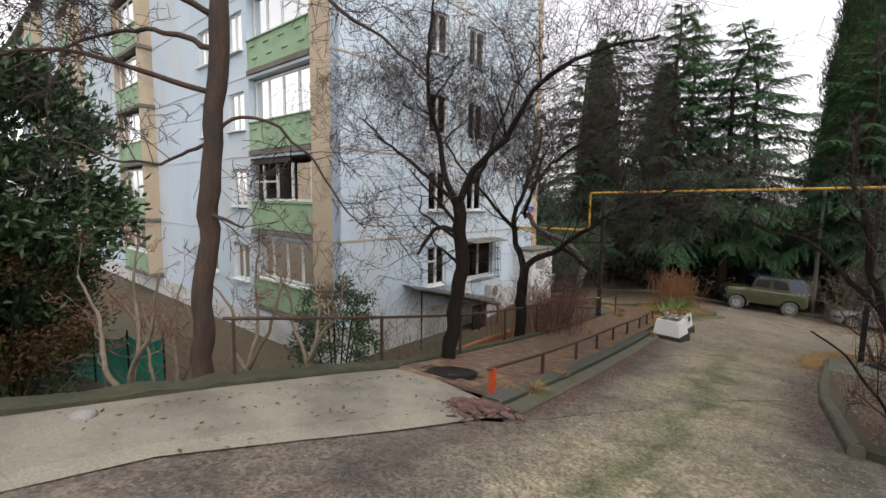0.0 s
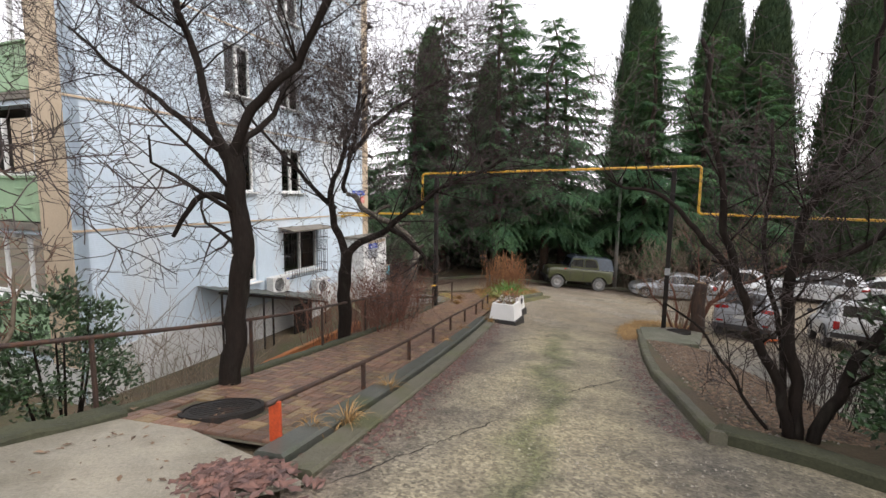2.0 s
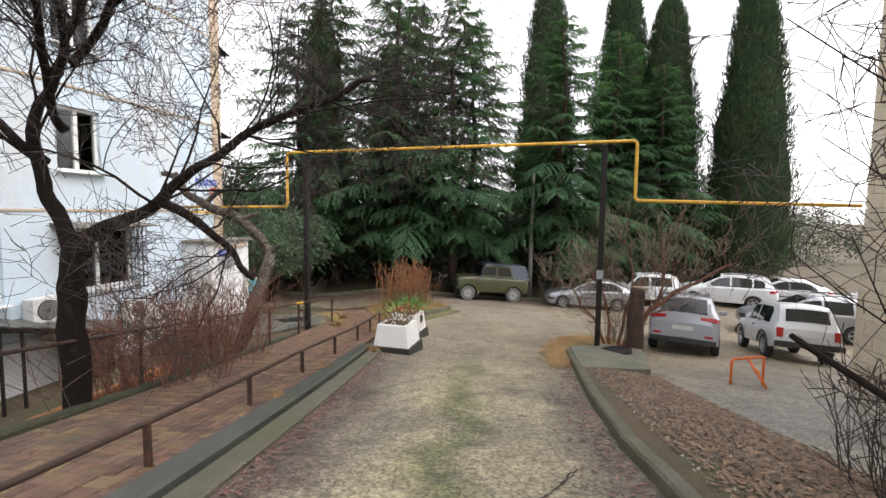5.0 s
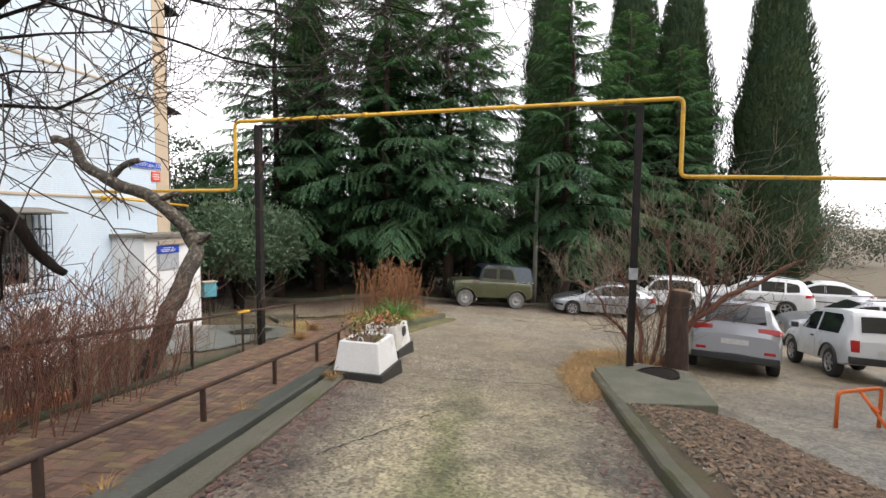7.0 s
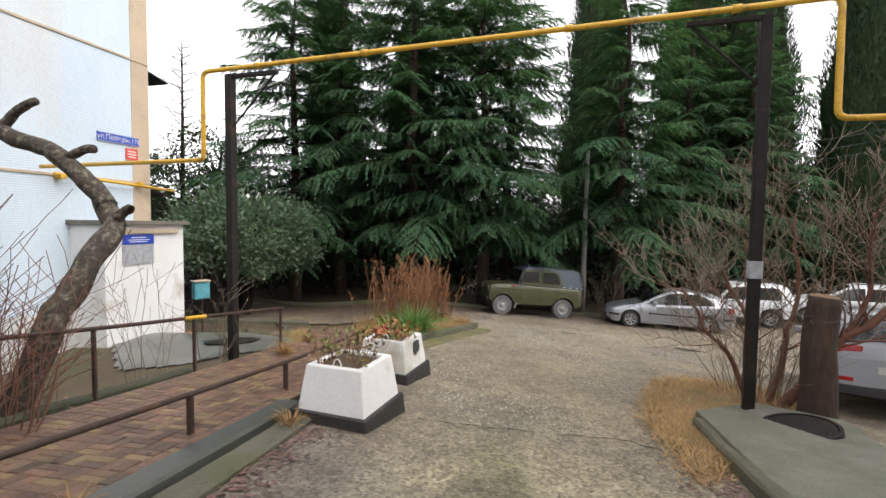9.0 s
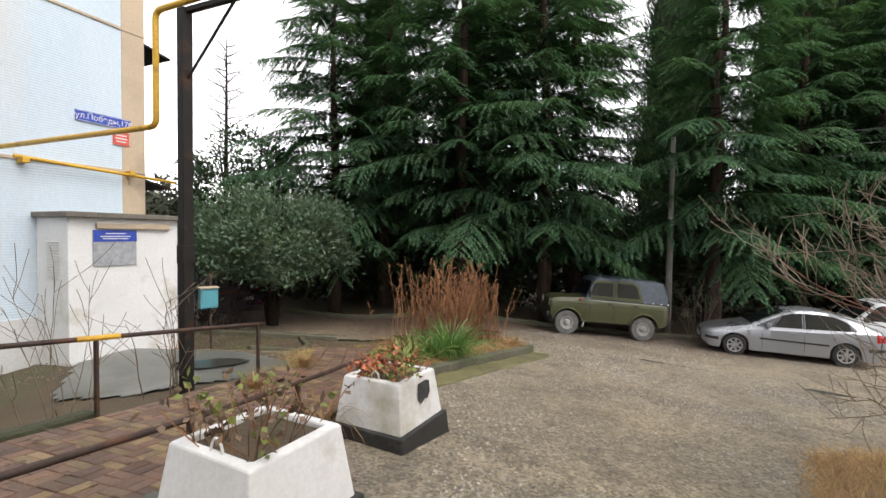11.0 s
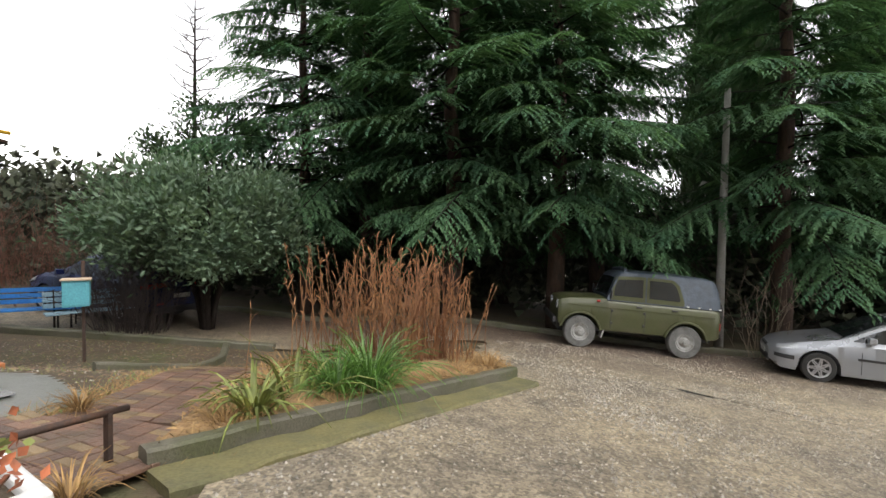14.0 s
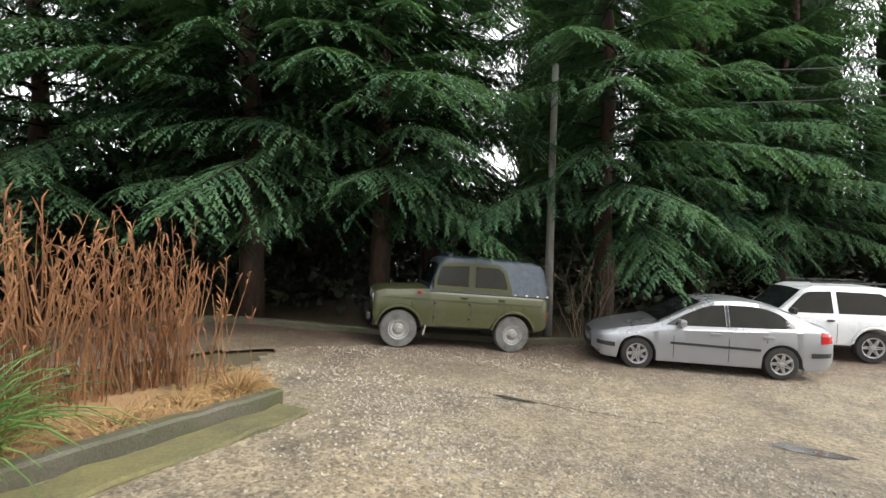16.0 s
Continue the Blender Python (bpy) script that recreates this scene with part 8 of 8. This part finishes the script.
def on_grass(r):
    while True:
        x, y = r.uniform(9.5, 14.7), r.uniform(11.6, 15)
        if inside(GRASS, np.array(x), np.array(y)):
            return x, y, zg(x, y) + 0.03


def blades(name, n, spot, length, material, label, seed):
    """Short flattened grass blades."""
    r = random.Random(seed)
    s = Shape()
    for _ in range(n):
        x, y, z = spot(r)
        a = r.uniform(0, 6.283)
        l_ = length * r.uniform(0.5, 1.3)
        d = Vector((math.cos(a), math.sin(a), r.uniform(0.05, 0.8))).normalized()
        w = Vector((-d.y, d.x, 0)) * 0.006
        p = Vector((x, y, z))
        s.add([p - w, p + w, p + d * l_], [(0, 1, 2)])
    return tagged(part(name, s, material), label, "grass", kind="stuff")


def in_garden(r):
    s, q = r.uniform(-2, 6.5), -4.5 - abs(r.gauss(0, 2.0))
    x, y = walk_xy(s, q)
    return x, y, zy(x, y)


blades("dry_grass", 15000, lambda r: (lambda p: (p[0] + r.gauss(0, 0.1), p[1] + r.gauss(0, 0.1), p[2] - 0.01))(on_grass(r)), 0.2, M_STRAW, "flattened orange-brown dry grass", 221)
blades("dry_grass", 5000, on_island, 0.18, M_STRAW, "dry straw among the reeds", 222)
def in_bed(r):
    x, y = r.uniform(3.2, 8.3), r.uniform(19.5, 25.2)
    if inside(WET, np.array(x), np.array(y)):
        y = r.uniform(21.8, 25.2)
    return x, y, zy(x, y)


def by_path(r):
    k = r.choice((0, 1, 2, 3, 4, 5))
    (x0, y0), (x1, y1) = YARD_PATH[k], YARD_PATH[k + 1]
    t, e = r.random(), r.choice((-1, 1)) * (0.62 + abs(r.gauss(0, 0.22)))
    a = math.atan2(y1 - y0, x1 - x0)
    x, y = x0 + (x1 - x0) * t + math.sin(a) * e, y0 + (y1 - y0) * t - math.cos(a) * e
    return x, y, max(zy(x, y), zg(x, y) - 0.03)


YARD_PATH = [(7.8, 18.0), (8.1, 18.7), (8.3, 19.6), (8.45, 20.6), (8.8, 21.6), (9.3, 22.6), (9.9, 23.5)]
scatter("leaf_litter", 2600, in_bed, 0.035, M_LITTER, "dead leaves over the garden bed by the entrance", 212, lift=0.015)
scatter("gravel", 900, in_bed, 0.022, M_PEBBLE, "small stones on the bare bed", 213, flat=False, category="gravel")
blades("grass", 1100, lambda r: (lambda x, y: (x, y, zg(x, y) + 0.03))(12.35 + r.gauss(0, 0.3), 13.35 + r.gauss(0, 0.22)), 0.13, M_LEAFBAND, "small tuft of fresh green grass by the pipe post", 227)
blades("grass", 1500, in_bed, 0.09, M_SEDUM, "thin moss-green grass on the bare bed", 224)
blades("dry_grass", 4200, by_path, 0.17, M_STRAW, "dry straw-coloured grass along the brick path", 225)
blades("grass", 1300, by_path, 0.13, M_LEAFBAND, "green grass along the brick path", 226)
blades("grass", 9000, in_garden, 0.14, M_SEDUM, "thin green and yellow garden grass", 223)
cracks = Shape()
rnd = random.Random(7)
for line in (((1.07, 5.14), (2.07, 5.73), (2.95, 6.23)), ((5.0, 7.38), (6.05, 7.82)), ((4.55, 7.2), (5.2, 7.5), (5.93, 7.75)), ((7.95, 13.9), (8.62, 13.42), (9.0, 13.2)), ((9.2, 13.05), (9.8, 12.73), (9.95, 12.4)),
             ((15.0, 20.65), (15.86, 20.29), (16.2, 19.8)), ((15.37, 20.9), (16.1, 20.0), (17.0, 19.0)), ((5.6, 11.2), (6.5, 11.6), (7.4, 12.0)), ((-2.2, 3.3), (-2.55, 4.9))):
    st = along(line, 0.07)
    prev = None
    for x, y, a in st:
        j = rnd.uniform(-0.025, 0.025)
        w = rnd.uniform(0.003, 0.011)
        x, y = x - math.sin(a) * j, y + math.cos(a) * j
        z = zg(x, y) + 0.012
        e = ((x - math.sin(a) * w, y + math.cos(a) * w, z), (x + math.sin(a) * w, y - math.cos(a) * w, z))
        if prev:
            cracks.add([prev[0], prev[1], e[1], e[0]], [(0, 1, 2, 3)])
        prev = e
tagged(part("road_cracks", cracks, M_CRACK), "dark open cracks across the worn drive", "crack", kind="stuff")


def puddle(x, y, rx, ry, turn, label):
    s = Shape()
    n = 22
    pts = []
    for i in range(n):
        a = 6.283 * i / n
        k = 1 + 0.3 * noise.noise((math.cos(a) * 1.5 + x, math.sin(a) * 1.5 + y, 0))
        px, py = rx * k * math.cos(a), ry * k * math.sin(a)
        t = radians(turn)
        pts.append((px * math.cos(t) - py * math.sin(t), px * math.sin(t) + py * math.cos(t)))
    s.v = [(x + px, y + py, zg(x + px, y + py) + 0.009) for px, py in pts]
    s.f = [tuple(range(n))]
    return tagged(part("puddle", s, M_PUDDLE), label, "puddle", kind="structure")


puddle(17.95, 17.85, 0.42, 0.14, -50, "shallow rain puddle on the gravel lot")
puddle(15.75, 20.35, 0.3, 0.07, -50, "shallow rain puddle on the gravel lot")
puddle(6.2, 19.3, 0.6, 0.3, 30, "rain puddle on the wet concrete")

# far wood closing the view behind the conifers, and nearer clumps added for darkness
M_FARWOOD = mat("far_wood_foliage", (0.035, 0.05, 0.026), (0.062, 0.066, 0.036), 0.3, 0.8, 0.0, 10, random_by="island", spread=0.5)
wood = Shape()
rnd = random.Random(9)
for _ in range(850):
    t = rnd.random()
    x = -34 + 100 * t
    y = 40 + rnd.uniform(-2, 8) - (0.35 * max(0, x - 18) if x > 18 else 0) + (6 if x < 6 else 0)
    zb = zy(x, y)
    h = rnd.uniform(0.3, 5.5 if x > 5 else 1.4)
    c = Vector((x, y, zb + h))
    for _k in range(80):
        p = c + Vector((rnd.gauss(0, 0.7), rnd.gauss(0, 0.7), rnd.gauss(0, 0.5)))
        d = Vector((rnd.gauss(0, 1), rnd.gauss(0, 1), rnd.gauss(0.3, 1))).normalized() * rnd.uniform(0.16, 0.36)
        w = d.orthogonal().normalized() * rnd.uniform(0.06, 0.13)
        wood.v.extend((tuple(p - w), tuple(p + w), tuple(p + d)))
        k = len(wood.v)
        wood.f.append((k - 3, k - 2, k - 1))
# Made-up undergrowth that keeps the gap under the branches dark.
for _ in range(1700):
    x = rnd.uniform(-8, 36)
    y = float(np.interp(x, *zip(*FAR_EDGE))) + rnd.uniform(3.8, 11)
    zb = zy(x, y)
    c = Vector((x, y, zb + rnd.uniform(0.1, 4.2)))
    for _k in range(30):
        p = c + Vector((rnd.gauss(0, 0.6), rnd.gauss(0, 0.6), rnd.gauss(0, 0.5)))
        d = Vector((rnd.gauss(0, 1), rnd.gauss(0, 1), rnd.gauss(0.3, 1))).normalized() * rnd.uniform(0.2, 0.45)
        w = d.orthogonal().normalized() * rnd.uniform(0.07, 0.16)
        wood.v.extend((tuple(p - w), tuple(p + w), tuple(p + d)))
        k = len(wood.v)
        wood.f.append((k - 3, k - 2, k - 1))
tagged(part("far_wood", wood, M_FARWOOD), "far trees, and undergrowth added to darken the gap under the conifers", "wood", kind="stuff")

# ---- brick pavers of the walk ----
bed_s = Shape()
for i in range(74):
    s0, s1 = 5.25 + i * 0.195, 5.25 + (i + 1) * 0.195
    for j in range(4):
        p0, p1 = -4.55 + j * 0.46, -4.55 + (j + 1) * 0.46
        q = [walk_xy(s0, p0), walk_xy(s0, p1), walk_xy(s1, p1), walk_xy(s1, p0)]
        bed_s.add([(x, y, zg(x, y) + 0.03) for x, y in q], [(0, 1, 2, 3)])
far_line = [(7.8, 18.0), (8.1, 18.7), (8.3, 19.6), (8.45, 20.6), (8.8, 21.6), (9.3, 22.6), (9.9, 23.5)]
fs = along(far_line, 0.2)
for (x0, y0, a0), (x1, y1, a1) in zip(fs, fs[1:]):
    q = []
    for x, y, a, e in ((x0, y0, a0, -0.6), (x0, y0, a0, 0.6), (x1, y1, a1, 0.6), (x1, y1, a1, -0.6)):
        q.append((x + math.sin(a) * e, y - math.cos(a) * e))
    bed_s.add([(x, y, zg(x, y) + 0.022) for x, y in q], [(0, 1, 2, 3)])
walk_bed = structure("pavement_walk", bed_s, M_JOINT, "paved walk of red and yellow bricks in basket weave")


def paver_data(name, w, d, material):
    s = Shape()
    b = 0.006
    t = 0.03
    lo = [(-w / 2, -d / 2, 0), (w / 2, -d / 2, 0), (w / 2, d / 2, 0), (-w / 2, d / 2, 0)]
    mid = [(x, y, t - b) for x, y, _ in lo]
    up = [(x - math.copysign(b, x), y - math.copysign(b, y), t) for x, y, _ in lo]
    s.add(lo + mid + up, [(0, 1, 5, 4), (1, 2, 6, 5), (2, 3, 7, 6), (3, 0, 4, 7), (4, 5, 9, 8), (5, 6, 10, 9), (6, 7, 11, 10), (7, 4, 8, 11), (8, 9, 10, 11)])
    return s, s.data(name, material)


RED_S, RED_ME = paver_data("paver", 0.193, 0.094, M_PAVER)
YEL_S, YEL_ME = paver_data("paver", 0.193, 0.094, M_PAVER_Y)
rest_red, rest_yel = Shape(), Shape()
M_PAVER_YJ = mat("yellow_pavers_far", (0.22, 0.15, 0.075), (0.165, 0.115, 0.062), 5.0, 0.5, 0.4, 60, random_by="island", spread=0.25)
rnd = random.Random(3)
ang = math.degrees(math.atan2(WALK_D[1], WALK_D[0]))


def lay(x, y, turn, yellow, single):
    z = zg(x, y) + 0.03 + rnd.uniform(-0.004, 0.003)
    e = 0.15
    t = radians(turn)
    sx = (zg(x + e * math.cos(t), y + e * math.sin(t)) - zg(x - e * math.cos(t), y - e * math.sin(t))) / (2 * e)
    sy = (zg(x - e * math.sin(t), y + e * math.cos(t)) - zg(x + e * math.sin(t), y - e * math.cos(t))) / (2 * e)
    m = pose(x, y, z, 0, 0, turn + rnd.uniform(-1, 1)) @ pose(0, 0, 0, math.degrees(math.atan(sy)), -math.degrees(math.atan(sx)), 0)
    if single:
        ob = new("paver", YEL_ME if yellow else RED_ME)
        ob.parent = walk_bed
        ob.matrix_basis = m
    else:
        src = YEL_S if yellow else RED_S
        (rest_yel if yellow else rest_red).add([m @ Vector(p) for p in src.v], src.f)


count = 0
for r in range(72):
    for c in range(9):
        s_, p_ = 5.4 + r * 0.2, -4.46 + (c + 0.5) * 0.2
        x, y = walk_xy(s_, p_)
        if math.hypot(x - 0.16, y - 7.0) < 0.42:
            continue
        weave = (r + c) % 2
        single = p_ > -3.75 and 8.0 < s_ < 14.6 and count < 300
        for h in (-0.05, 0.05):
            yellow = (rnd.random() < (0.34 if weave else 0.06))
            if weave:
                xx, yy = walk_xy(s_ + h, p_)
                lay(xx, yy, ang + 90, yellow, single)
            else:
                xx, yy = walk_xy(s_, p_ + h)
                lay(xx, yy, ang, yellow, single)
            count += single
for x, y, a in along(far_line, 0.1)[3:]:
    for c in range(6):
        e = -0.5 + c * 0.2
        lay(x + math.sin(a) * e, y - math.cos(a) * e, math.degrees(a) + 90, rnd.random() < 0.25, False)
part("paver", rest_red, M_PAVER_J, walk_bed, "red-brown brick pavers", kind="stuff")
part("paver", rest_yel, M_PAVER_YJ, walk_bed, "yellow brick pavers", kind="stuff")
